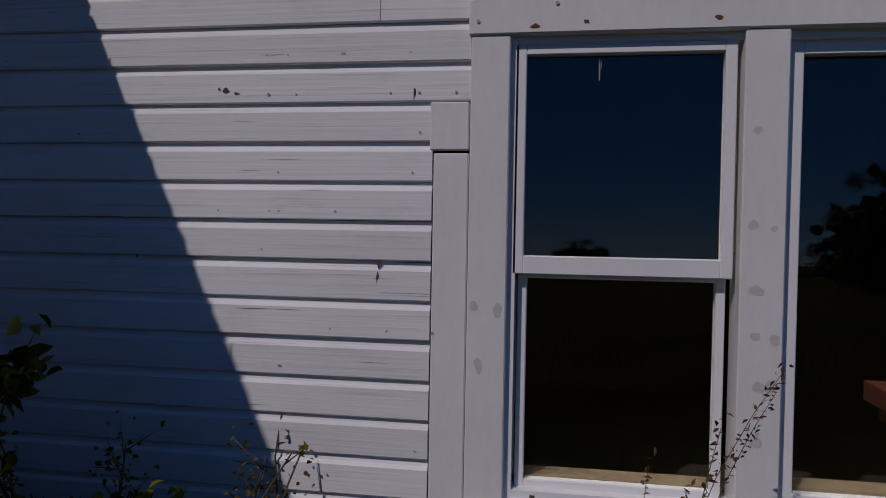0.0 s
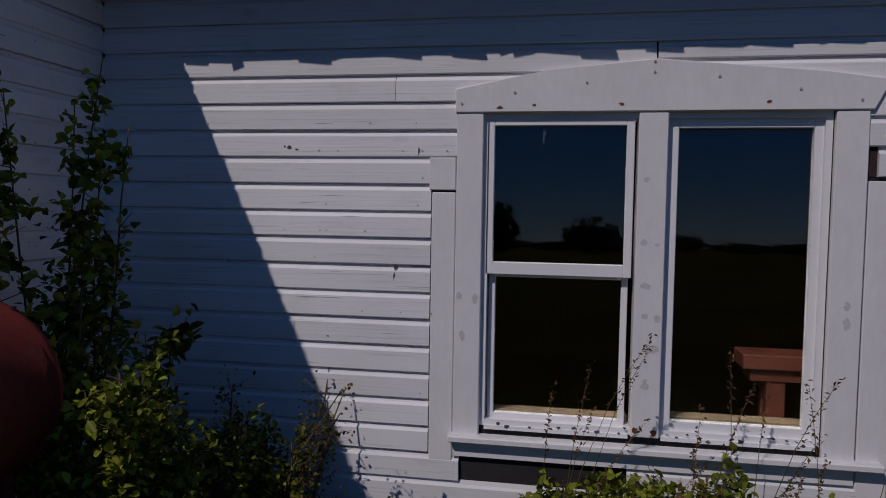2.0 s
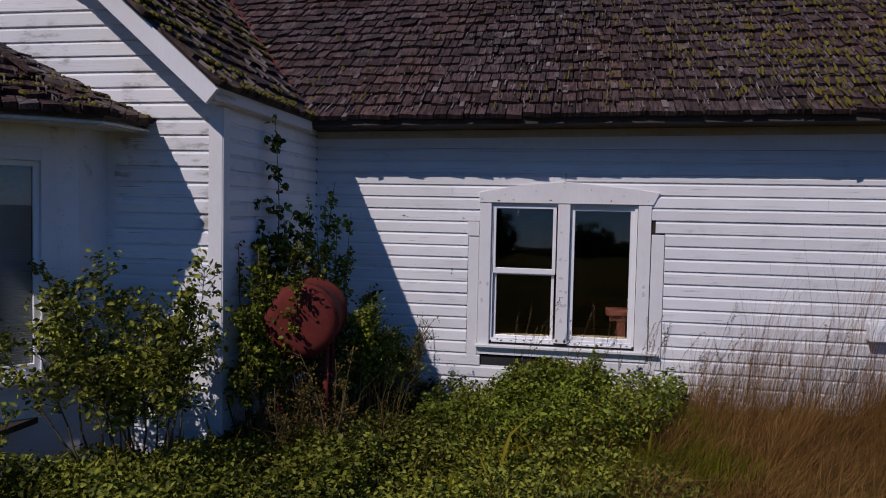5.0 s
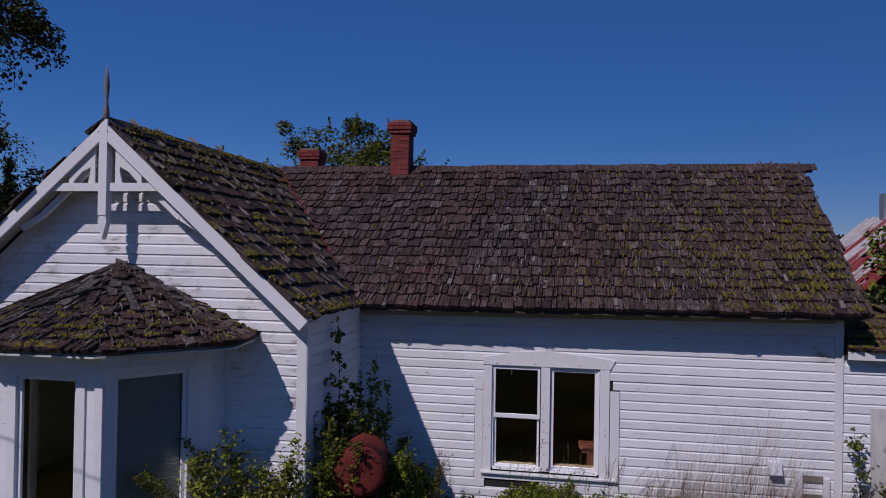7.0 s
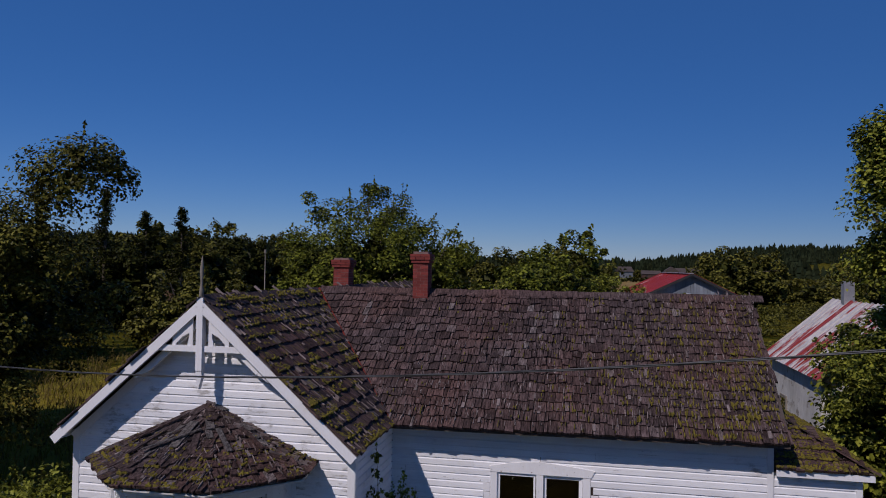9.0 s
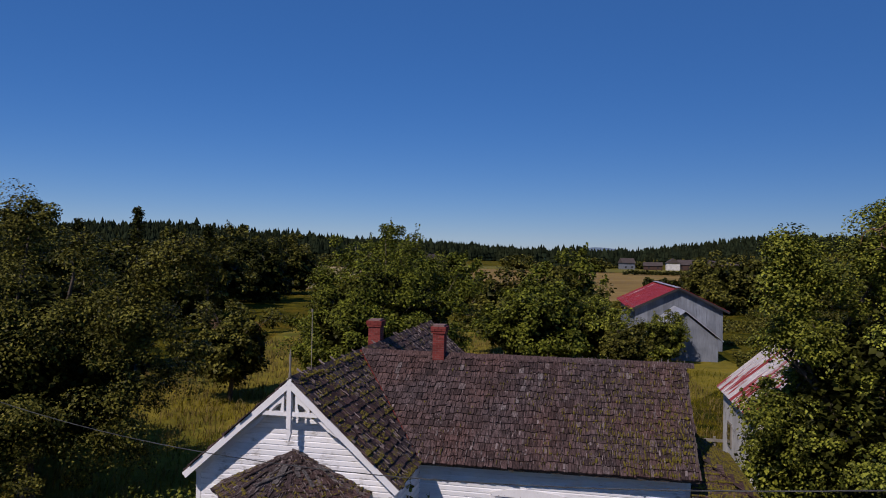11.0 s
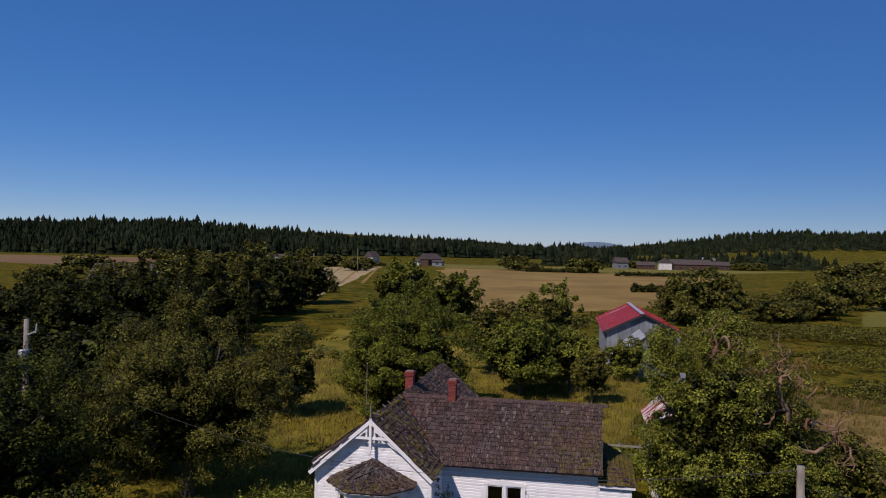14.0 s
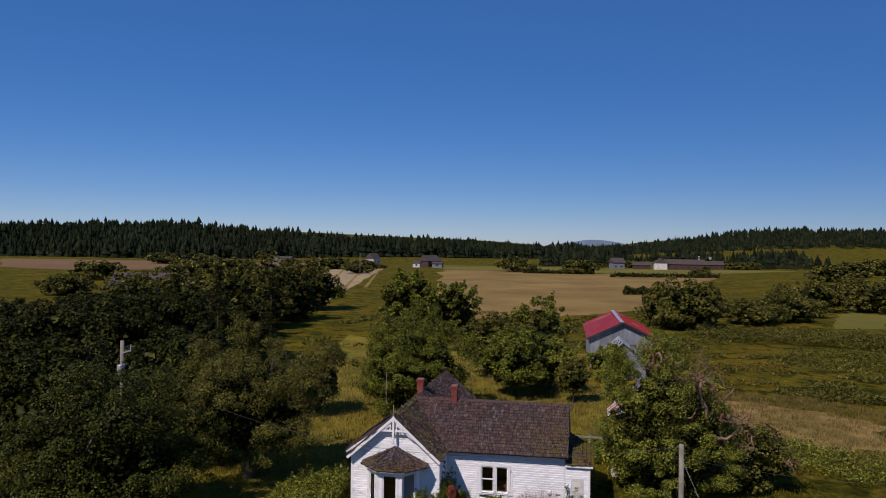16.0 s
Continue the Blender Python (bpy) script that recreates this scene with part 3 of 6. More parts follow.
def sash(x0, x1, z0, z1, y, rail=0.04, low=0.05):
    s = part("sash", bevelled(boxes((x0, x0 + rail, y - 0.02, y + 0.02, z0, z1), (x1 - rail, x1, y - 0.02, y + 0.02, z0, z1),
                                    (x0 + rail, x1 - rail, y - 0.02, y + 0.02, z0, z0 + low), (x0 + rail, x1 - rail, y - 0.02, y + 0.02, z1 - rail, z1)), 0.003), VINYL, win)
    bm, lean_back = bmesh.new(), 0.011 * (z1 - z0)
    a, b, c, e = x0 + rail - 0.004, x1 - rail + 0.004, z0 + low - 0.004, z1 - rail + 0.004
    k, m = y - lean_back, y + lean_back
    hexa(bm, [(a, k - 0.003, c), (b, k - 0.003, c), (b, k + 0.003, c), (a, k + 0.003, c), (a, m - 0.003, e), (b, m - 0.003, e), (b, m + 0.003, e), (a, m + 0.003, e)])
    p = part("pane", bm, GLASS, win, "dark reflecting glass")
    p.visible_shadow = False
    return s


sash(-0.03, 0.655, 1.64, 2.385, 0.015, 0.036, 0.06)
sash(-0.012, 0.645, 0.905, 1.655, 0.058, 0.030, 0.05)
sash(0.805, 1.48, 0.905, 2.385, 0.035, 0.048, 0.07)
parts("sill_board", ((-0.02, 0.66, -0.02, 0.10, 0.885, 0.905), (0.81, 1.48, -0.02, 0.10, 0.885, 0.905)), VINYL, win)

parts("inner_sill", ((-0.02, 0.66, 0.085, 0.19, 0.935, 0.955), (0.81, 1.48, 0.085, 0.19, 0.955, 0.975)), surface("bare_sill_wood", (0.34, 0.26, 0.16), (0.25, 0.19, 0.12), 5, 40), win, "dusty bare wooden inner sill")

# nails, rust spots, smudges and chipped paint
RUST = surface("rust", (0.22, 0.08, 0.025), (0.13, 0.045, 0.018), 30, 200, rough=0.9)
NAIL = surface("painted_nail", (0.50, 0.49, 0.48), (0.36, 0.35, 0.34), 30, 200, rough=0.5, relief=0)
SMUDGE = surface("grey_smudge", (0.58, 0.56, 0.55), (0.68, 0.66, 0.65), 60, 300, rough=0.8, relief=0.4, depth=0.001)
GRIME = surface("black_grime", (0.06, 0.055, 0.05), (0.16, 0.15, 0.14), 60, 300, rough=0.9)


def disc(parent, name, x, z, y, r, mat, rough=0.0, sx=1.0, sz=1.0, thick=0.002, seed=0):
    """A small raised spot of uneven outline on a face that looks south."""
    q = random.Random(int(x * 1000) * 31 + int(z * 1000) + seed)
    bm = bmesh.new()
    k = 9
    prism(bm, [(x + r * sx * math.cos(2 * math.pi * i / k) * (1 + q.uniform(-rough, rough)), z + r * sz * math.sin(2 * math.pi * i / k) * (1 + q.uniform(-rough, rough))) for i in range(k)], y - thick, y + 0.001)
    return part(name, bm, mat, parent)


for x, z in ((-0.15, 2.45), (0.43, 2.54), (0.73, 2.63), (0.73, 2.585), (1.01, 2.56), (1.35, 2.50), (1.60, 2.45), (0.10, 2.50)):
    disc(win, "nail_head", x, z, -0.044, 0.006, NAIL, 0.1, thick=0.004)
for x, z in ((0.03, 2.43), (0.19, 2.44), (0.59, 2.44), (1.22, 2.445)):
    disc(win, "rust_spot", x, z, -0.044, 0.008, RUST, 0.5, 1.4, 0.8)
for x, z in ((0.69, 0.93), (0.775, 0.925)):
    disc(win, "rust_spot", x, z, -0.036, 0.014, RUST, 0.4)
for x, z, r in ((0.71, 2.10, 0.014), (0.705, 1.81, 0.015), (0.72, 1.61, 0.02), (0.72, 1.47, 0.016), (0.775, 1.46, 0.017), (0.735, 1.312, 0.02), (0.768, 1.317, 0.022), (0.73, 1.14, 0.018), (0.73, 1.165, 0.010), (0.765, 1.80, 0.010)):
    disc(win, "smudge", x, z, -0.036, r, SMUDGE, 0.3, thick=0.0006)
for x, z, r in ((-0.15, 1.53, 0.014), (-0.07, 1.52, 0.016), (-0.13, 1.34, 0.016), (1.58, 1.55, 0.016), (1.58, 1.47, 0.018)):
    disc(win, "smudge", x, z, -0.036, r, SMUDGE, 0.4, 0.8, 1.5, thick=0.0006)
qn = random.Random(77)
for k in range(46):
    x = qn.choice((qn.uniform(-1.9, -0.32), qn.uniform(1.85, 4.5), qn.uniform(-0.9, -0.2)))
    row = qn.randrange(1, 18)
    disc(wall, "nail_head", x, (0.22 if x < 1 else 0.27) + row * PITCH - 0.132 + 0.03, -0.0245, qn.uniform(0.003, 0.005), NAIL, 0.15, thick=0.002)
for x, z, sx, sz in ((-1.02, 2.245, 1.6, 0.9), (-0.985, 2.235, 1.2, 0.6), (-1.045, 2.25, 0.8, 0.5), (-0.98, 2.355, 1.6, 0.5), (-0.36, 2.225, 0.7, 2.2), (-0.47, 1.665, 0.6, 3.0), (-0.475, 1.62, 0.5, 2.4), (-0.465, 1.70, 0.8, 1.2), (-1.35, 1.68, 0.4, 2.4),
                     (1.98, 2.06, 6.0, 1.8), (2.12, 2.07, 5.0, 1.3), (1.86, 2.06, 2.0, 1.6), (2.3, 1.62, 4.0, 0.8), (3.1, 1.9, 5.0, 0.7)):
    disc(wall, "paint_chip", x, z, -0.0245, 0.008, SMUDGE if abs(x) > 1.5 else GRIME, 0.55, sx, sz, thick=0.0006)
for x in (0.05, 0.09, 0.20, 0.34, 0.41, 0.52, 0.62, 0.645, 0.88, 0.93, 1.02, 1.16, 1.30, 1.36, 1.43):
    disc(win, "grime_spot", x, 0.905 + qn.uniform(-0.012, 0.03), -0.0215, qn.uniform(0.005, 0.011), GRIME, 0.5, 1.3, 0.8, thick=0.001)

for x, z, sx, sz in ((0.237, 2.302, 0.16, 3.6), (0.242, 2.315, 0.14, 1.6)):
    disc(win, "paint_smear", x, z, 0.018 + 0.011 * (z - 2.0), 0.009, SMUDGE, 0.5, sx, sz, thick=0.004)
# rest of the shell and the rooms behind the panes, their gloom put into the colour
parts("wall", ((4.57, 4.69, 0.12, 5.2, 0.1, 3.3), (WALL_R, 4.69, 5.2, 5.32, 0.1, 3.3), (WALL_R - 0.12, WALL_R, FRONT + 0.12, 0.0, 0.1, 3.25),
                           (WALL_R - 0.12, WALL_R, 0.0, 12.3, 0.1, 3.25), (WALL_L, WALL_L + 0.12, FRONT + 0.12, 12.3, 0.1, 3.25)), WHITE, house)
bm = bmesh.new()
prism(bm, [(0.3, 3.3), (4.9, 3.3), (2.6, 5.45)], 0, 0.1)
for v in bm.verts:
    v.co = Vector((4.58 + v.co.y, v.co.x, v.co.z))
part("gable_wall", bm, WHITE, house)
bm = bmesh.new()
prism(bm, [(WALL_L, 0.1), (WALL_R, 0.1), (WALL_R, 3.2), (RX, RZ - 0.15), (WALL_L, 3.2)], 12.2, 12.32)
part("gable_wall", bm, WHITE, house)
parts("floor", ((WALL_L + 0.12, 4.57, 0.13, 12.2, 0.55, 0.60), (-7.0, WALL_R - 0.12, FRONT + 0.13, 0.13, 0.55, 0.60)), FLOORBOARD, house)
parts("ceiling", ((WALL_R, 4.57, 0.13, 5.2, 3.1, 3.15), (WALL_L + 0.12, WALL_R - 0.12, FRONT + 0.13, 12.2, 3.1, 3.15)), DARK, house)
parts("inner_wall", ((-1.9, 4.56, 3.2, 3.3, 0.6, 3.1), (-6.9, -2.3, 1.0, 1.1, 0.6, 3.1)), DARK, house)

# side wall of the gabled block, facing the yard corner
rows = [(0.1 + k * PITCH, 0.02, 2.23, 0.02, 2.23) for k in range(24)]
side = part("wall", boxes((WALL_R - 0.01, WALL_R, FRONT + 0.02, -0.03, 0.1, 3.2)), WHITE, house)
siding(side, (WALL_R, FRONT, 0), (0, 1, 0), rows, WHITE, rng)

# gabled front wall
BO0, BO1, BOZ = -5.85, -3.2, 2.80      # opening behind the bay
front = bmesh.new()
prism(front, [(WALL_L, BOZ), (WALL_R, BOZ), (WALL_R, 3.2), (RX, RZ - 0.2), (WALL_L, 3.2)], FRONT, FRONT + 0.12)
front = part("gable_wall", front, WHITE, house, "clapboard gable wall above the bay window")
parts("wall", ((WALL_L, BO0, FRONT, FRONT + 0.12, 0.1, BOZ), (BO1, WALL_R, FRONT, FRONT + 0.12, 0.1, BOZ), (BO0, BO1, FRONT, FRONT + 0.12, 0.1, 0.55)), WHITE, house)
part("floor", boxes((-5.7, -3.3, -3.4, FRONT + 0.12, 0.55, 0.60)), FLOORBOARD, house)
rows, z = [], 0.12
slope = (RZ - 0.16 - 3.22) / (WALL_R - RX)
while z < 5.4:
    def edge(h, right):
        d = (RZ - 0.16 - max(h, 3.22)) / slope
        return min(RX + d, WALL_R - 0.10) if right else max(RX - d, WALL_L + 0.10)
    if edge(z, True) - edge(z, False) > 0.15:
        t = min(z + PITCH, 5.40)
        if z < BOZ:
            rows += [(z, WALL_L + 0.10, -6.01, WALL_L + 0.10, -6.01), (z, -3.04, WALL_R - 0.10, -3.04, WALL_R - 0.10)]
        else:
            rows.append((z, edge(z, False), edge(z, True), edge(t, False), edge(t, True)))
    z += PITCH
siding(front, (0, FRONT, 0), (1, 0, 0), rows, WHITE_WORN, rng)
part("corner_board", bevelled(boxes((WALL_R - 0.10, WALL_R + 0.025, FRONT - 0.035, FRONT - 0.001, 0.1, 3.12))), TRIM, front)
part("corner_board", bevelled(boxes((WALL_R + 0.001, WALL_R + 0.035, FRONT - 0.03, FRONT + 0.09, 0.1, 3.12))), TRIM, front)
part("corner_board", bevelled(boxes((WALL_L - 0.025, WALL_L + 0.10, FRONT - 0.035, FRONT - 0.001, 0.1, 3.15))), TRIM, front)

# ---------------------------------------------------------------- roofs
EAVE_L, EAVE_R = 3.26, 3.328
RIDGE = (2.59, 5.62)
BACK = 12.64
TIP_R, TIP_L, TIP_Z = -1.93, -7.28, 3.25


def shingle_shape(w, ln, t, skew, r):
    """A split shake: thick at the butt, thin at its head, lower corners uneven."""
    a, b, c = r.uniform(-0.03, 0.03), r.uniform(-0.03, 0.03), r.uniform(-0.010, 0.010)
    return ([(-w / 2, a, 0), (w / 2, b, 0), (w / 2 + skew, ln, 0), (-w / 2 + skew, ln, 0),
             (-w / 2 + 0.003, a, t + c), (w / 2 - 0.003, b, t - c), (w / 2 + skew, ln, 0.006), (-w / 2 + skew, ln, 0.006)],
            [(3, 2, 1, 0), (4, 5, 6, 7), (0, 1, 5, 4), (1, 2, 6, 5), (2, 3, 7, 6), (3, 0, 4, 7)])


def shingles(parent, corner, along, up_l, up_r, course, widths, mat, seed, pieces=0, piece_mat=None, clip=None, lift=0.006, messy=0.012, length=1.45):
    """Courses of shakes from corner along the eave and up the slope. The first ones become pieces of their own."""
    r = random.Random(seed)
    o, al = Vector(corner), Vector(along)
    lr, ll = Vector(up_r), Vector(up_l)
    span = al.length
    e = al.normalized()
    soup = Soup()
    shapes = [shingle_shape(widths * k, 1, 0.050, 0, r) for k in (0.8, 0.9, 1.0, 1.1, 1.2)] if pieces else []
    stock = []
    for v, f in shapes:
        me = bpy.data.meshes.new("shingle")
        me.from_pydata(v, [], f)
        me.materials.append(piece_mat)
        stock.append(me)
    rows = max(1, int(round(ll.length / course)))
    made = 0
    for j in range(rows):
        s = -r.uniform(0, widths)
        wob = r.uniform(-0.01, 0.01)
        while s < span:
            w = widths * r.choice((0.5, 0.7, 0.85, 1.0, 1.15, 1.35, 1.6))
            m = s + w / 2
            if 0 <= m <= span:
                f = m / span
                up = ll.lerp(lr, f)
                u = up.normalized()
                nrm = e.cross(u).normalized()
                if nrm.z < 0:
                    nrm = -nrm
                base = o + e * m + up * ((j + (wob + r.uniform(-messy, messy)) / course * (0 if j == 0 else 1)) / rows)
                if j == 0:
                    base -= u * (0.035 + r.uniform(-0.012, 0.014) + (0.02 if r.random() < 0.12 else 0))
                elif r.random() < 0.05:
                    base -= u * r.uniform(0.0, 0.06)
                if clip is None or clip(base + u * course * 0.5):
                    tilt = r.uniform(-0.02, 0.02)
                    ee = (e + u * tilt).normalized()
                    uu = nrm.cross(ee).normalized()
                    if uu.dot(u) < 0:
                        uu = -uu
                    ln = course * length
                    if j == rows - 1:
                        ln = course
                    b2 = base + nrm * lift
                    if made < pieces:
                        k = min(range(5), key=lambda q: abs(widths * (0.8 + 0.1 * q) - w))
                        ob = new("shingle", stock[k])
                        ob.parent = parent
                        sx = (w - 0.012) / (widths * (0.8 + 0.1 * k))
                        ob.matrix_basis = Matrix((( *(ee * sx), 0), (*(uu * ln), 0), (*nrm, 0), (0, 0, 0, 1))).transposed()
                        ob.matrix_basis.translation = b2
                        made += 1
                    else:
                        v, fc = shingle_shape(w - 0.012, ln, r.uniform(0.036, 0.062), r.uniform(-0.008, 0.008), r)
                        k0 = len(soup.v)
                        soup.v += [b2 + ee * p[0] + uu * p[1] + nrm * p[2] for p in v]
                        soup.f += [tuple(k0 + q for q in face) for face in fc]
            s += w
    ob = soup.make("shingles", mat, parent, smooth=False)
    ob["kind"] = "stuff"
    return ob


# main roof over the long wall
roof = bmesh.new()
e0, e1 = (-4.6, -0.48, EAVE_L - 0.03), (4.88, -0.48, EAVE_R)
r0, r1 = (-4.6, *RIDGE), (4.88, *RIDGE)
slab(roof, [e0, e1, r1, r0], 0.05)
slab(roof, [r0, r1, (4.88, 5.68, 3.28), (-4.6, 5.68, 3.28)], 0.05)
roof = part("roof", roof, SHEATH, house, "steep roof of weathered purple-brown cedar shakes")
up0, up1 = Vector(r0) - Vector(e0), Vector(r1) - Vector(e1)


def off_block(p):
    """Not under the roof of the gabled block."""
    return p.z > RZ - (RZ - TIP_Z) / (TIP_R - RX) * abs(p.x - RX) - 0.12


shingles(roof, e0, Vector(e1) - Vector(e0), up0, up1, 0.228, 0.125, SHINGLE, 21, 300, SHINGLE_PIECE, off_block, messy=0.032)
cap = random.Random(6)
x = -4.5
while x < 4.88:
    soup = Soup()
    w = cap.uniform(0.22, 0.34)
    for sgn in (-1, 1):
        k0 = len(soup.v)
        y0, z0 = RIDGE[0], RIDGE[1] + 0.045 + cap.uniform(-0.008, 0.012)
        y1, z1 = RIDGE[0] + sgn * 0.15, z0 - 0.115 + cap.uniform(-0.01, 0.01)
        soup.v += [(x, y0, z0 - 0.02), (x + w, y0, z0 - 0.02), (x + w, y1, z1 - 0.02), (x, y1, z1 - 0.02), (x, y0, z0), (x + w, y0, z0), (x + w, y1, z1), (x, y1, z1)]
        soup.f += [tuple(k0 + q for q in fc) for fc in ((3, 2, 1, 0), (4, 5, 6, 7), (0, 1, 5, 4), (1, 2, 6, 5), (2, 3, 7, 6), (3, 0, 4, 7))]
    soup.make("ridge_shingle", SHINGLE, roof, smooth=False)
    x += w - 0.01
bm = bmesh.new()
beam(bm, (-2.0, -0.45, EAVE_L - 0.03), (4.86, -0.45, EAVE_R - 0.04), 0.03, 0.09)
part("fascia", bm, SHEATH, roof, "dark bare eave board")
bm = bmesh.new()
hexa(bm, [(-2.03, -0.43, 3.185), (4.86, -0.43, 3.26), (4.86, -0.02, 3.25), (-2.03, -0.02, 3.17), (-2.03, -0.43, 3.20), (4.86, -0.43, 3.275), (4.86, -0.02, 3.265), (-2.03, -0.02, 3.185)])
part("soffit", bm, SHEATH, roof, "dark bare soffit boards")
bm = bmesh.new()
hexa(bm, [(-2.03, -0.052, 3.085), (4.60, -0.052, 3.165), (4.60, -0.026, 3.165), (-2.03, -0.026, 3.085), (-2.03, -0.062, 3.165), (4.60, -0.062, 3.245), (4.60, -0.026, 3.245), (-2.03, -0.026, 3.165)])
part("bed_moulding", bm, surface("stained_brown_board", (0.46, 0.38, 0.27), (0.56, 0.50, 0.40), 2, 30, (1, 1, 3), 0.8, spec=0.1), roof, "stained brown strip under the eave")

# roof of the gabled block
bm = bmesh.new()
yf = -2.62
slab(bm, [(TIP_R, yf, TIP_Z), (TIP_R, BACK, TIP_Z), (RX, BACK, RZ), (RX, yf, RZ)], 0.05)
slab(bm, [(TIP_L, BACK, TIP_Z), (TIP_L, yf, TIP_Z), (RX, yf, RZ), (RX, BACK, RZ)], 0.05)
roof2 = part("roof", bm, SHEATH, house, "gabled cedar shake roof with thick yellow-green moss")
upR = Vector((RX - TIP_R, 0, RZ - TIP_Z))


def off_main(p):
    """Not under the roof over the long wall."""
    t = 1 - abs(p.y - RIDGE[0]) / 3.09
    return t < 0 or p.z > 3.25 + (RIDGE[1] - 3.25) * t - 0.10


shingles(roof2, (TIP_R, yf, TIP_Z), (0, BACK - yf, 0), upR, upR, 0.26, 0.15, SHINGLE_MOSSY, 8, 260, SHINGLE_MOSSY_PIECE, off_main, messy=0.016)
shingles(roof2, (TIP_L, yf, TIP_Z), (0, BACK - yf, 0), (RX - TIP_L, 0, RZ - TIP_Z), (RX - TIP_L, 0, RZ - TIP_Z), 0.275, 0.19, SHINGLE, 9)
y = yf
while y < BACK:
    soup = Soup()
    w = cap.uniform(0.25, 0.36)
    for sgn in (-1, 1):
        k0 = len(soup.v)
        z0 = RZ + 0.045 + cap.uniform(-0.008, 0.012)
        x1, z1 = RX + sgn * 0.15, z0 - 0.13
        soup.v += [(RX, y, z0 - 0.02), (RX, y + w, z0 - 0.02), (x1, y + w, z1 - 0.02), (x1, y, z1 - 0.02), (RX, y, z0), (RX, y + w, z0), (x1, y + w, z1), (x1, y, z1)]
        soup.f += [tuple(k0 + q for q in fc) for fc in ((3, 2, 1, 0), (4, 5, 6, 7), (0, 1, 5, 4), (1, 2, 6, 5), (2, 3, 7, 6), (3, 0, 4, 7))]
    soup.make("ridge_shingle", SHINGLE_MOSSY, roof2, smooth=False)
    y += w - 0.01


def moss_on(parent, corner, along, up, course, density, seed, lo, clip=None, joint=0.0):
    """Cushions of moss on the butts of the shakes, in drifts; joint: how many lie as streaks in the joints between them."""
    r = random.Random(seed)
    o, al, up = Vector(corner), Vector(along), Vector(up)
    e, u = al.normalized(), up.normalized()
    nrm = e.cross(u).normalized()
    if nrm.z < 0:
        nrm = -nrm
    rows = max(1, int(round(up.length / course)))
    soup = Soup()
    for k in range(density):
        s, j = r.uniform(0, al.length), r.randrange(rows)
        t = 0.75 * r.random() ** 2.2 - 0.03
        p = o + e * s + up * ((j + t) / rows) + nrm * (0.060 - 0.03 * t)
        if noise.noise(p * 0.9 + Vector((seed, 0, 0))) + 0.8 * noise.noise(p * 4.1) < lo or (clip and not clip(p, r)):
            continue
        w, h, d = r.uniform(0.008, 0.032), r.uniform(0.004, 0.014), r.uniform(0.008, 0.036)
        if r.random() < joint:
            w, d = r.uniform(0.007, 0.016), r.uniform(0.03, 0.085)
        k0, m = len(soup.v), 6
        for q in range(m):
            a = 2 * math.pi * q / m
            f = r.uniform(0.75, 1.2)
            soup.v.append(p + e * w * f * math.cos(a) + u * d * f * math.sin(a) - nrm * 0.012)
        for q in range(m):
            a = 2 * math.pi * q / m
            soup.v.append(p + e * w * 0.6 * math.cos(a) + u * d * 0.6 * math.sin(a) + nrm * h * r.uniform(0.6, 1))
        soup.v.append(p + nrm * h * 1.15)
        for q in range(m):
            b = (q + 1) % m
            soup.f += [(k0 + q, k0 + b, k0 + m + b, k0 + m + q), (k0 + m + q, k0 + m + b, k0 + 2 * m)]
    ob = soup.make("moss", MOSS, parent, "cushions of yellow-green moss")
    ob["kind"] = "stuff"


moss_on(roof2, (TIP_R, yf, TIP_Z), (0, 5.2, 0), upR, 0.26, 7500, 5, 0.05, lambda p, r: off_main(p) and r.random() < 0.35 + 0.65 * (p.z - TIP_Z < 1.4))
moss_on(roof2, (RX + 0.14, yf, RZ - 0.09), (0, 5.0, 0), (-0.14, 0, 0.12), 0.2, 420, 6, -0.1)
moss_on(roof, (0.4, -0.48, EAVE_L + 0.05), (4.4, 0, 0.05), tuple(up1), 0.228, 7000, 9, -0.42,
        lambda p, r: off_block(p) and r.random() < 0.5 * (max(0.0, p.x - 0.2) / 4.7) ** 1.4 * (1.15 - (p.z - 3.3) / 2.5), 0.75)
moss_on(roof, (-2.2, -0.48, EAVE_L + 0.05), (5.0, 0, 0.05), tuple(up1), 0.228, 500, 14, 0.15, lambda p, r: off_block(p) and r.random() < 0.5, 0.8)


def slivers(parent, corner, along, up, count, seed, mat, clip):
    """Thin splinters and bleached shake edges lying down the slope."""
    r = random.Random(seed)
    o, al, up = Vector(corner), Vector(along), Vector(up)
    e, u = al.normalized(), up.normalized()
    nrm = e.cross(u).normalized()
    if nrm.z < 0:
        nrm = -nrm
    soup = Soup()
    for k in range(count):
        p = o + al * r.random() + up * r.random() + nrm * 0.055
        if not clip(p):
            continue
        w, ln, t = r.uniform(0.005, 0.013), r.uniform(0.06, 0.19), r.uniform(0.008, 0.016)
        if r.random() < 0.03:
            w, ln = r.uniform(0.035, 0.06), r.uniform(0.12, 0.2)
        uu = (u + e * r.uniform(-0.06, 0.06)).normalized()
        k0 = len(soup.v)
        for d in (-0.03, t):
            soup.v += [p - e * w / 2 + nrm * d, p + e * w / 2 + nrm * d, p + e * w / 2 + uu * ln + nrm * (d - 0.015), p - e * w / 2 + uu * ln + nrm * (d - 0.015)]
        soup.f += [tuple(k0 + q for q in fc) for fc in ((3, 2, 1, 0), (4, 5, 6, 7), (0, 1, 5, 4), (1, 2, 6, 5), (2, 3, 7, 6), (3, 0, 4, 7))]
    soup.make("splinter", mat, parent, "bleached splinters of cedar", smooth=False)["kind"] = "stuff"


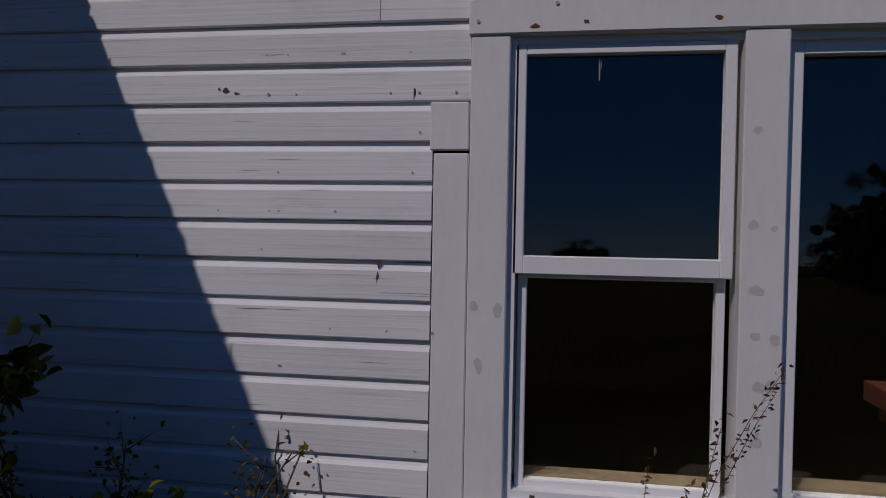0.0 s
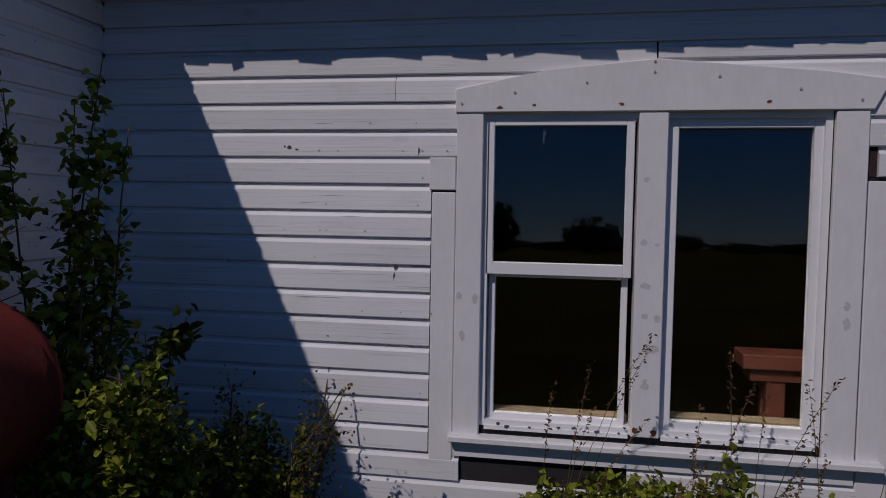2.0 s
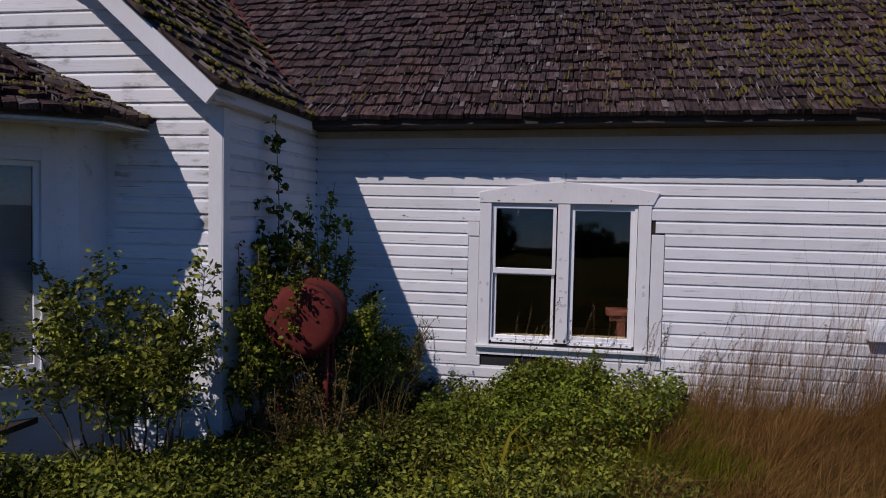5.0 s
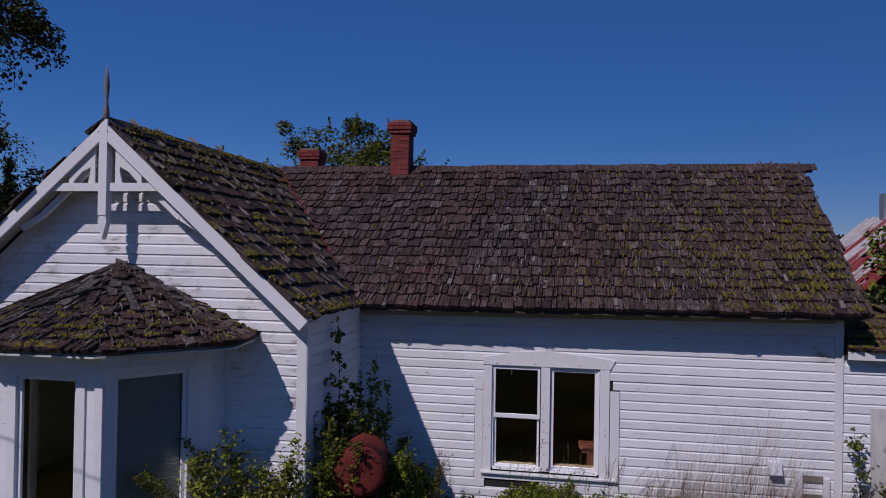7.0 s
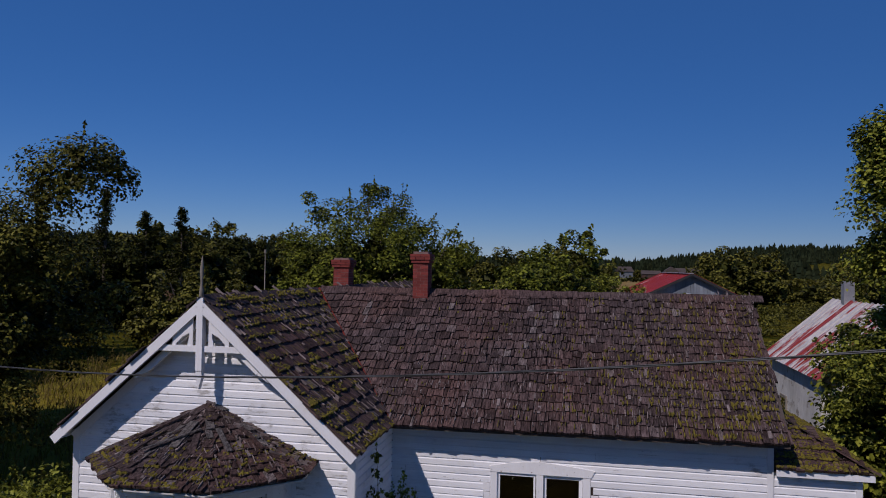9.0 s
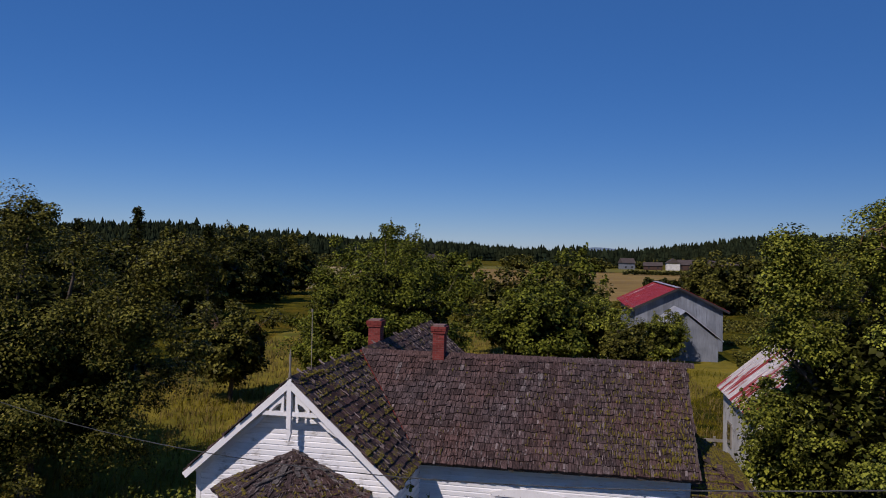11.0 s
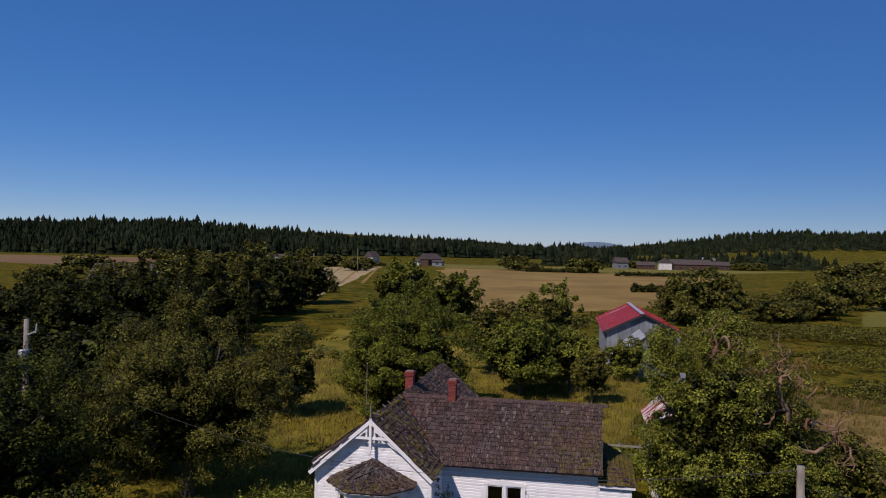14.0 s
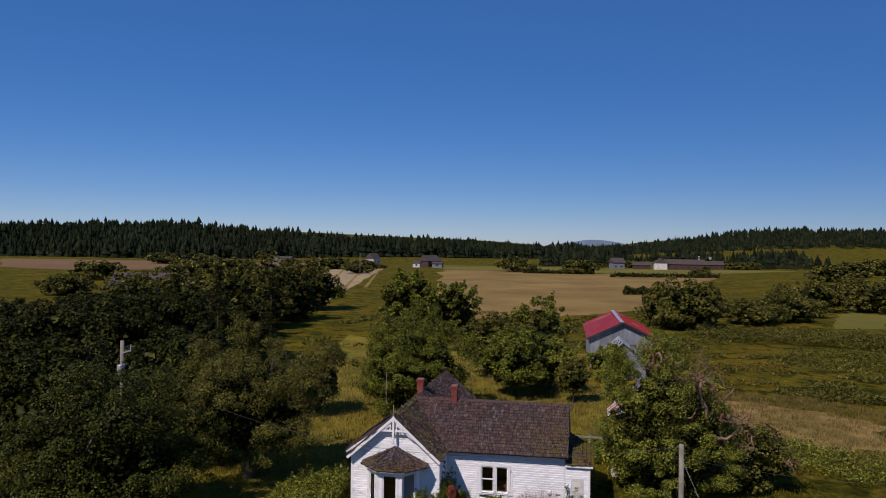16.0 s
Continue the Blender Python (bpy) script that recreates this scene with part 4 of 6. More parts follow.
BLEACHED = surface("bleached_cedar", (0.23, 0.185, 0.175), (0.13, 0.10, 0.095), 4, 40, (1, 1, 1), 0.9, spec=0.1, vary=0.4, island=True)
slivers(roof, e0, Vector(e1) - Vector(e0), up1, 1900, 15, BLEACHED, off_block)
slivers(roof2, (TIP_R, yf, TIP_Z), (0, BACK - yf, 0), upR, 700, 16, BLEACHED, off_main)
# red metal flashing in the valley
va, vb = Vector((-1.93, -0.52, 3.235)), Vector((-4.55, 2.50, 5.60))
d = (vb - va).normalized()
for k in range(10):
    a, b = va + (vb - va) * k / 10, va + (vb - va) * (k + 1.02) / 10
    bm = bmesh.new()
    s1, s2 = Vector((0.035, -0.01, 0.03)), Vector((-0.03, 0.01, 0.05))
    hexa(bm, [a - s1 * 0.4, a + s1, b + s1, b - s1 * 0.4, a - s1 * 0.4 + s2 * 0.3, a + s1 + s2 * 0.3, b + s1 + s2 * 0.3, b - s1 * 0.4 + s2 * 0.3])
    part("valley_flashing", bm, RUST_RED, roof2, "rust-red metal valley strip")
# eave boards along the sides
bm = bmesh.new()
beam(bm, (TIP_R - 0.03, yf + 0.03, TIP_Z - 0.06), (TIP_R - 0.03, -0.45, TIP_Z - 0.06), 0.025, 0.11)
part("fascia", bm, TRIM, roof2)
part("soffit", boxes((WALL_R, TIP_R - 0.04, yf + 0.1, -0.45, 3.125, 3.14)), SOFFIT, roof2)
bm = bmesh.new()
beam(bm, (TIP_L + 0.03, yf + 0.03, TIP_Z - 0.06), (TIP_L + 0.03, BACK, TIP_Z - 0.06), 0.025, 0.11)
part("fascia", bm, TRIM, roof2)
# barge boards with their inner moulding
for tip in (TIP_R, TIP_L):
    s = 1 if tip > RX else -1
    dirv = Vector((tip - RX, 0, TIP_Z - RZ)).normalized()
    nv = Vector((-dirv.z * s, 0, dirv.x * s))
    bm = bmesh.new()
    a, b = Vector((RX, yf - 0.01, RZ - 0.02)) + dirv * 0.03, Vector((tip, yf - 0.01, TIP_Z - 0.02)) + dirv * 0.04
    beam(bm, a - nv * 0.08, b - nv * 0.08, 0.035, 0.15, up=tuple(nv))
    part("barge_board", bevelled(bm), TRIM, roof2, "white barge board along the gable")
    bm = bmesh.new()
    a, b = Vector((RX, yf + 0.13, RZ - 0.02)) + dirv * 0.35, Vector((tip, yf + 0.13, TIP_Z - 0.02)) - dirv * 2.05
    beam(bm, a - nv * 0.245, b - nv * 0.245, 0.05, 0.08, up=tuple(nv))
    c = b + dirv * 0.3
    beam(bm, b - nv * 0.24, c - nv * 0.18, 0.05, 0.07, up=tuple(nv))
    part("inner_rafter", bevelled(bm), TRIM, roof2)
    bm = bmesh.new()
    slab(bm, [(RX, yf + 0.03, RZ - 0.075), (tip, yf + 0.03, TIP_Z - 0.075), (tip, FRONT - 0.03, TIP_Z - 0.075), (RX, FRONT - 0.03, RZ - 0.075)], 0.015)
    part("soffit", bm, SOFFIT, roof2)
    bm = bmesh.new()
    beam(bm, Vector((RX, FRONT - 0.032, RZ - 0.25)), Vector((tip, FRONT - 0.032, TIP_Z - 0.25)) - dirv * 0.2, 0.02, 0.14, up=tuple(nv))
    part("frieze_board", bm, TRIM, roof2)
# gable ornament: king post, collar beam, cut boards
orn = part("gable_ornament", boxes((RX - 0.055, RX + 0.055, yf - 0.03, yf + 0.08, 4.42, 5.60)), TRIM, house, "white sawn gable ornament with king post and tie beam")
bm = bmesh.new()
prism(bm, [(RX - 0.045, 4.42), (RX + 0.045, 4.42), (RX + 0.06, 4.34), (RX, 4.12), (RX - 0.06, 4.34)], yf - 0.02, yf + 0.07)
part("pendant", bm, TRIM, orn)
parts("tie_beam", ((RX - 0.85, RX - 0.055, yf + 0.01, yf + 0.07, 4.72, 4.82), (RX + 0.055, RX + 0.86, yf + 0.01, yf + 0.07, 4.72, 4.82)), TRIM, orn)
for s in (-1, 1):
    for x0, x1, h0, h1 in ((0.14, 0.20, 0.50, 0.44), (0.44, 0.50, 0.26, 0.20)):
        bm = bmesh.new()
        prism(bm, [(RX + s * x0, 4.82), (RX + s * x1, 4.82), (RX + s * x1, 4.82 + h1), (RX + s * x0, 4.82 + h0)], yf + 0.02, yf + 0.045)
        part("cut_board", bm, TRIM, orn)
    bm = bmesh.new()
    prism(bm, [(RX + s * 0.20, 5.02), (RX + s * 0.32, 4.96), (RX + s * 0.44, 4.84), (RX + s * 0.44, 5.08), (RX + s * 0.20, 5.27)], yf + 0.02, yf + 0.045)
    part("cut_board", bm, TRIM, orn)
    bm = bmesh.new()
    prism(bm, [(RX + s * 0.20, 4.82), (RX + s * 0.235, 4.82), (RX + s * 0.205, 4.95), (RX + s * 0.20, 5.02)], yf + 0.02, yf + 0.045)
    part("cut_board", bm, TRIM, orn)
soup = Soup()
soup.tube([(RX, yf + 0.02, 5.5), (RX, yf + 0.02, 5.72), (RX, yf + 0.02, 5.82), (RX, yf + 0.02, 5.88), (RX, yf + 0.02, 6.02), (RX, yf + 0.02, 6.1), (RX, yf + 0.02, 6.28)],
          [0.05, 0.035, 0.02, 0.022, 0.035, 0.03, 0.004], 8)
soup.make("finial", GREY_WOOD, orn, "grey turned wooden finial")

# chimneys, brick by brick


def chimney(cx, cy, w, d, z0, z1, label, seed):
    ch = part("chimney", boxes((cx - w / 2 + 0.006, cx + w / 2 - 0.006, cy - d / 2 + 0.006, cy + d / 2 - 0.006, z0 - 0.6, z1 - 0.01)), MORTAR, house, label)
    r = random.Random(seed)
    bm = bmesh.new()
    block(bm, -0.5, 0.5, -0.5, 0.5, 0, 1)
    me = bpy.data.meshes.new("brick")
    bm.to_mesh(me)
    bm.free()
    me.materials.append(BRICK)
    h, z, k = 0.067, z0 - 0.28, 0
    while z + h < z1 + 0.001:
        grow = 0.0
        left = z1 - z
        if left < 0.30:
            grow = 0.035
        if left < 0.20:
            grow = 0.055
        if left < 0.08:
            grow = 0.0
        W, D = w + 2 * grow, d + 2 * grow
        for side in range(4):
            ln = W if side % 2 == 0 else D - 0.19
            cuts = [0, 0.5, 1] if k % 2 == 0 else [0, 0.27, 0.73, 1]
            for a, b in zip(cuts, cuts[1:]):
                m = (a + b) / 2 - 0.5
                sz = (b - a) * ln - 0.009
                j = r.uniform(-0.003, 0.003)
                if side == 0:
                    loc, sc = (cx + m * ln, cy - D / 2 + 0.048 + j, z), (sz, 0.095, h - 0.009)
                elif side == 2:
                    loc, sc = (cx + m * ln, cy + D / 2 - 0.048 + j, z), (sz, 0.095, h - 0.009)
                elif side == 1:
                    loc, sc = (cx + W / 2 - 0.048 + j, cy + m * ln, z), (0.095, sz, h - 0.009)
                else:
                    loc, sc = (cx - W / 2 + 0.048 + j, cy + m * ln, z), (0.095, sz, h - 0.009)
                ob = new("brick", me)
                ob.parent = ch
                ob.matrix_basis = Matrix.LocRotScale(loc, None, sc)
        z += h
        k += 1
    return ch


chimney(-2.10, 2.52, 0.35, 0.40, 5.45, 6.50, "tall narrow red brick chimney with a stepped cap", 3)
chimney(-4.80, 4.95, 0.42, 0.42, 5.45, 6.36, "squat red brick chimney at the ridge", 5)

# lean-to on the east end, hipped
ax, az = 6.25, 2.84
annex = part("lean_to", boxes((4.70, 6.08, 0.02, 0.12, 0.1, 2.74), (5.98, 6.08, 0.12, 3.9, 0.1, 2.74), (4.70, 6.08, 3.9, 4.0, 0.1, 2.74)), WHITE, house, "low white lean-to against the end wall")
siding(annex, (4.70, 0.02, 0), (1, 0, 0), [(0.12 + k * PITCH, 0.0, 1.36, 0.0, 1.36) for k in range(19)], WHITE, rng)
part("fascia", bevelled(boxes((4.72, ax, -0.16, -0.13, az - 0.14, az - 0.02))), TRIM, annex)
part("corner_board", boxes((6.0, 6.105, -0.015, 0.018, 0.1, 2.72)), TRIM, annex)
part("roof_deck", boxes((4.72, 6.2, -0.13, 3.95, az - 0.10, az - 0.08)), SHEATH, annex)
shingles(annex, (4.72, -0.17, az), (ax - 4.72, 0, 0), (0, 1.5, 0.85), (0, 1.5, 0.85), 0.25, 0.17, SHINGLE_MOSSY, 31, clip=lambda p: p.x - 4.72 < (1.53 - (p.y + 0.17)) + 0.05)
shingles(annex, (ax, -0.17, az), (0, 4.2, 0), (-1.53, 0, 0.85), (-1.53, 0, 0.85), 0.25, 0.17, SHINGLE_MOSSY, 32, clip=lambda p: ax - p.x < (p.y + 0.17) + 0.05)
moss_on(annex, (4.72, -0.17, az), (ax - 4.72, 0, 0), (0, 1.5, 0.85), 0.25, 1400, 12, -0.45, lambda p, r: p.x - 4.72 < 1.5 - (p.y + 0.17))
moss_on(annex, (ax, -0.17, az), (0, 4.2, 0), (-1.53, 0, 0.85), 0.25, 3600, 13, -0.6, lambda p, r: ax - p.x < (p.y + 0.17))
bm = bmesh.new()
slab(bm, [(4.72, -0.17, az - 0.01), (ax, -0.17, az - 0.01), (4.72, 1.33, az + 0.83)], 0.03)
slab(bm, [(ax, -0.17, az - 0.01), (ax, 4.03, az - 0.01), (4.72, 4.03, az + 0.83), (4.72, 1.33, az + 0.83)], 0.03)
part("roof_plate", bm, SHEATH, annex)
part("door", bevelled(boxes((5.05, 5.75, -0.012, 0.0, 0.2, 2.05))), WHITEWASH, annex, "pale plank door")

# lean-to on the west side
west = part("lean_to", boxes((-8.45, WALL_L, 1.7, 1.8, 0.1, 2.45), (-8.45, -8.35, 1.8, 7.0, 0.1, 2.45), (-8.45, WALL_L, 7.0, 7.1, 0.1, 2.45)), WHITE, house, "low shingled lean-to on the west side")
bm = bmesh.new()
slab(bm, [(-8.68, 1.4, 2.36), (WALL_L - 0.02, 1.4, 3.46), (WALL_L - 0.02, 7.3, 3.46), (-8.68, 7.3, 2.36)], 0.05)
part("roof_plate", bm, SHEATH, west)
shingles(west, (-8.68, 1.4, 2.38), (0, 5.9, 0), (1.55, 0, 1.09), (1.55, 0, 1.09), 0.25, 0.18, SHINGLE, 33)
bm = bmesh.new()
beam(bm, (-8.66, 1.38, 2.29), (WALL_L - 0.02, 1.38, 3.38), 0.03, 0.12)
part("barge_board", bm, TRIM, west)

# ---------------------------------------------------------------- bay window
bay = thing("bay", "", "")
bay.parent = house
BZ = 2.68
plan = [(-6.0, FRONT), (-6.0, -2.85), (-5.2, -3.62), (-3.85, -3.64), (-3.12, -2.62), (-3.12, FRONT)]


def bay_face(a, b, opening, seed):
    """One face of the bay: wall with an opening, casings, sill and glass."""
    a, b = Vector((*a, 0)), Vector((*b, 0))
    u = (b - a).normalized()
    ln = (b - a).length
    n = u.cross(Vector((0, 0, 1)))

    def put(rows, name, mat, label="", parent=bay, bev=0.003):
        bm = bmesh.new()
        for s0, s1, d0, d1, z0, z1 in rows:
            hexa(bm, [a + u * s + n * d + Vector((0, 0, z)) for z in (z0, z1) for s, d in ((s0, d1), (s1, d1), (s1, d0), (s0, d0))])
        if bev:
            bevelled(bm, bev)
        return part(name, bm, mat, parent, label)

    # unseen dark panels line each face so the inside shows as unlit
    if not opening:
        put([(0, ln, -0.112, -0.102, 0.1, BZ)], "inner_lining", DARK, "added inner lining, coloured dark for the unlit room", bay, 0)
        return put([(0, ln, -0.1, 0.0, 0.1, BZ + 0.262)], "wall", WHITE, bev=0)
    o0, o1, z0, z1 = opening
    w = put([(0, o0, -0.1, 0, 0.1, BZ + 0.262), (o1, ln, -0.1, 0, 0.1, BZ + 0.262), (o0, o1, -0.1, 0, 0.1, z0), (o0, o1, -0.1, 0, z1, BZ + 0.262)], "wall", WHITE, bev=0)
    put([(0, o0, -0.112, -0.102, 0.1, BZ), (o1, ln, -0.112, -0.102, 0.1, BZ), (o0, o1, -0.112, -0.102, 0.1, z0), (o0, o1, -0.112, -0.102, z1, BZ)], "inner_lining", DARK, "added inner lining, coloured dark for the unlit room", w, 0)
    put([(o0 - 0.11, o0, 0, 0.025, z0 - 0.05, z1 + 0.1)], "side_casing", TRIM, "", w)
    put([(o1, o1 + 0.11, 0, 0.025, z0 - 0.05, z1 + 0.1)], "side_casing", TRIM, "", w)
    put([(o0 - 0.0, o1 + 0.0, 0, 0.025, z1, z1 + 0.1)], "head_casing", TRIM, "", w)
    put([(-0.03, ln + 0.03, 0, 0.07, z0 - 0.09, z0 - 0.05)], "sill", TRIM, "", w)
    put([(0, ln, 0.0, 0.02, z0 - 0.17, z0 - 0.09)], "apron", TRIM, "", w)
    f = 0.045
    put([(o0, o0 + f, -0.06, -0.02, z0, z1), (o1 - f, o1, -0.06, -0.02, z0, z1), (o0 + f, o1 - f, -0.06, -0.02, z0, z0 + f), (o0 + f, o1 - f, -0.06, -0.02, z1 - f, z1)], "sash", VINYL, "", w)
    g = put([(o0 + f - 0.004, o1 - f + 0.004, -0.043, -0.037, z0 + f - 0.004, z1 - f + 0.004)], "pane", GLASS, "", w, 0)
    g.visible_shadow = False
    return w, put, (o0, o1, z0, z1)


bay_face(plan[0], plan[1], None, 1)
bay_face(plan[1], plan[2], (0.27, 0.84, 0.95, 2.60), 2)
bay_face(plan[2], plan[3], (0.32, 1.07, 0.95, 2.60), 3)
wr, put_r, (o0, o1, z0, z1) = bay_face(plan[3], plan[4], (0.15, 0.97, 0.98, 2.62), 4)
bay_face(plan[4], plan[5], None, 5)
z = z0 + 0.06
while z < z1 - 0.05:
    put_r([(o0 + 0.05, o1 - 0.05, -0.085, -0.066, z, z + 0.004)], "blind_slat", BLIND, "", wr, 0)
    z += 0.021
put_r([(o0 + 0.04, o1 - 0.04, -0.098, -0.094, z0, z1)], "blind_backing", BLIND, "", wr, 0)
for i in (2, 3):
    x, y = plan[i]
    s = -1 if i == 2 else 1
    bm = bmesh.new()
    hexa(bm, [(x - 0.05, y - 0.03, 0.1), (x + 0.05, y - 0.03, 0.1), (x + 0.045, y + 0.05, 0.1), (x - 0.045, y + 0.05, 0.1),
              (x - 0.05, y - 0.03, BZ), (x + 0.05, y - 0.03, BZ), (x + 0.045, y + 0.05, BZ), (x - 0.045, y + 0.05, BZ)])
    part("corner_post", bevelled(bm), TRIM, bay)
bm = bmesh.new()
deck = [(-4.55 + (x + 4.55) * 0.94, FRONT + (y - FRONT) * 0.93, BZ + 0.12) for x, y in plan]
slab(bm, deck, 0.04)
part("ceiling_panel", bm, SOFFIT, bay)
# its hipped roof
peak = Vector((-4.56, FRONT + 0.02, 3.80))
ring = [Vector(c) for c in ((-6.36, FRONT, 2.98), (-6.30, -2.95, 2.97), (-5.22, -3.97, 2.93), (-3.69, -3.98, 2.94), (-2.64, -2.98, 2.96), (-2.72, FRONT, 2.98))]
bm = bmesh.new()
for a, b in zip(ring, ring[1:]):
    slab(bm, [a, b, peak], 0.03)
broof = part("bay_roof", bm, SHEATH, bay, "low hipped roof of loose curled cedar shakes")
for a, b in zip(ring, ring[1:]):
    bm = bmesh.new()
    dz = Vector((0, 0, 0.05))
    slab(bm, [a - dz, b - dz, Vector((-4.5, FRONT, 2.93))], 0.02)
    part("soffit", bm, SOFFIT, broof)
    bm = bmesh.new()
    beam(bm, a.lerp(peak, 0.05) - Vector((0, 0, 0.085)), b.lerp(peak, 0.05) - Vector((0, 0, 0.085)), 0.02, 0.06)
    part("fascia", bm, SOFFIT, broof)
for i, (a, b) in enumerate(zip(ring, ring[1:])):
    mid = (a + b) / 2
    e = (b - a).normalized()
    foot = a + e * ((peak - a).dot(e))
    up = peak - foot

    def inside(p, a=a, b=b, foot=foot, up=up, e=e):
        f = (p - foot).dot(up) / up.length_squared
        s = (p - a).dot(e)
        f0, ln = (peak - a).dot(e), (b - a).length
        return f < 1.0 and s > f0 * f - 0.05 and s < ln + (f0 - ln) * f + 0.05
    ext = max(0.0, (peak - b).dot(e))
    pre = max(0.0, -(peak - a).dot(e))
    shingles(broof, a - e * pre, e * ((b - a).length + pre + ext), up, up, 0.20, 0.14, SHINGLE_BAY, 50 + i, clip=inside, messy=0.07, lift=0.010)
    moss_on(broof, a, b - a, up, 0.20, 1300 if i < 3 else 600, 70 + i, -0.22, lambda p, r, inside=inside: inside(p) and r.random() < 1.1 - (p.z - 2.95) / 0.5)
    slivers(broof, a - e * pre, e * ((b - a).length + pre + ext), up, 160, 80 + i, BLEACHED, inside)
# boards that have slid loose, lying askew on the shakes
for p, q, w, grey in (((-4.62, -3.30, 3.30), (-4.58, -2.75, 3.58), 0.15, True), ((-5.05, -3.45, 3.28), (-4.35, -2.95, 3.52), 0.06, True), ((-5.55, -2.95, 3.27), (-4.85, -2.52, 3.64), 0.08, False),
                      ((-5.35, -3.35, 3.18), (-4.95, -2.80, 3.50), 0.09, False), ((-4.25, -3.40, 3.24), (-4.42, -2.90, 3.50), 0.10, False), ((-3.75, -3.15, 3.26), (-4.15, -2.80, 3.51), 0.08, True),
                      ((-3.35, -2.85, 3.25), (-3.85, -2.60, 3.50), 0.07, False), ((-5.80, -2.75, 3.17), (-5.20, -2.42, 3.49), 0.09, True)):
    bm = bmesh.new()
    beam(bm, Vector(p) + Vector((0, 0, 0.05)), Vector(q) + Vector((0, 0, 0.05)), w, 0.022)
    part("loose_board", bm, SHINGLE_GREY if grey else SHINGLE_BAY, broof)
# split hip boards lying loose over the ridges
for a, f0, f1 in ((ring[2], 0.15, 0.95), (ring[3], 0.30, 0.97), (ring[1], 0.2, 0.98), (ring[4], 0.35, 0.97)):
    n_cap = 6
    for k in range(n_cap):
        p = a.lerp(peak, f0 + (f1 - f0) * k / n_cap) + Vector((0, 0, 0.05))
        q = a.lerp(peak, f0 + (f1 - f0) * (k + 1.25) / n_cap) + Vector((0, 0, 0.045))
        j = cap.uniform(-0.05, 0.05)
        bm = bmesh.new()
        beam(bm, p + Vector((j, 0, 0.03 * cap.random())), q + Vector((cap.uniform(-0.05, 0.05), 0, 0)), cap.uniform(0.09, 0.16), 0.016)
        part("hip_board", bm, SHINGLE_GREY if cap.random() < 0.35 else SHINGLE_BAY, broof)

# ---------------------------------------------------------------- things at the house
tank = thing("oil_tank", "rust-red cylindrical steel oil tank on legs among shrubs", "tank")
soup = Soup()
ta, tb = Vector((-1.385, -2.2, 1.35)), Vector((-1.545, -1.42, 1.34))
d = (tb - ta).normalized()
R0 = 0.305
prof = [(-0.03, 0.02), (-0.028, 0.14), (-0.018, 0.23), (0.0, 0.284), (0.03, R0), (0.05, R0), (0.055, R0 + 0.012), (0.08, R0 + 0.012), (0.085, R0)]
ln = (tb - ta).length
prof += [(ln - b, r) for b, r in reversed(prof)]
soup.tube([ta + d * s for s, r in prof], [r for s, r in prof], 28)
soup.make("shell", RUST_RED, tank)
for s in (0.2, 0.62):
    for k in (-1, 1):
        p = ta + d * s + Vector((k * 0.19, 0.04 * k, -0.235))
        soup = Soup()
        soup.tube([p, (p.x, p.y, GROUND - 0.05)], [0.025, 0.025], 8)
        soup.make("leg", RUST_RED, tank)
outlet = thing("outlet_box", "small white sheet-metal cover box on the clapboard wall", "utility box")
bm = bmesh.new()
hexa(bm, [(3.76, -0.15, 1.10), (3.93, -0.15, 1.10), (3.93, -0.022, 1.10), (3.76, -0.022, 1.10), (3.76, -0.11, 1.26), (3.92, -0.11, 1.26), (3.92, -0.022, 1.28), (3.76, -0.022, 1.28)])
part("cover", bevelled(bm), VINYL, outlet)
hatch = thing("crawl_hatch", "weathered white framed crawl-space opening in the wall foot", "hatch")
part("post", bevelled(boxes((4.10, 4.20, -0.07, -0.022, 0.2, 1.17))), TRIM, hatch)
part("post", bevelled(boxes((4.46, 4.54, -0.07, -0.022, 0.2, 1.08))), TRIM, hatch)
part("lintel", boxes((4.20, 4.46, -0.05, -0.022, 1.02, 1.10)), GREY_WOOD, hatch)
part("panel", boxes((4.20, 4.46, -0.028, -0.0255, 0.2, 0.85)), GREY_WOOD, hatch)
vent = thing("wall_notch", "dark splintered hole at a board end beside the window", "hole")
part("bare_wood", boxes((1.645, 1.684, -0.006, -0.002, 2.12, 2.245)), surface("bare_brown_wood", (0.05, 0.03, 0.02), (0.03, 0.02, 0.015), 9, 40), vent)

table = thing("side_table", "red-brown wooden table standing inside the window", "table")
part("tabletop", bevelled(boxes((1.22, 2.1, 0.24, 0.46, 1.19, 1.262))), RED_WOOD, table)
part("apron", boxes((1.26, 2.06, 0.27, 0.43, 1.13, 1.188)), RED_WOOD, table)
for x, y in ((1.34, 0.28), (2.0, 0.28), (1.34, 0.37), (2.0, 0.37)):
    part("leg", bevelled(boxes((x, x + 0.09, y, y + 0.05, 0.60, 1.13))), RED_WOOD, table)

mast = thing("antenna_mast", "thin steel mast standing behind the gable ridge", "mast")
soup = Soup()
soup.tube([(-7.3, 5.5, GROUND), (-7.3, 5.5, 6.45)], [0.016, 0.012], 8)
soup.make("pole", GREY_WOOD, mast)
part("head", bevelled(boxes((-7.33, -7.27, 5.47, 5.53, 6.45, 6.56))), GREY_WOOD, mast)

# ---------------------------------------------------------------- poles and cable


def pole(base, top, label, r=0.15, mat=None):
    ob = thing("utility_pole", label, "pole")
    soup = Soup()
    soup.tube([base, Vector(base).lerp(Vector(top), 0.5), top], [r, r * 0.9, r * 0.78], 12)
    soup.make("post", mat or GREY_WOOD, ob)
    return ob


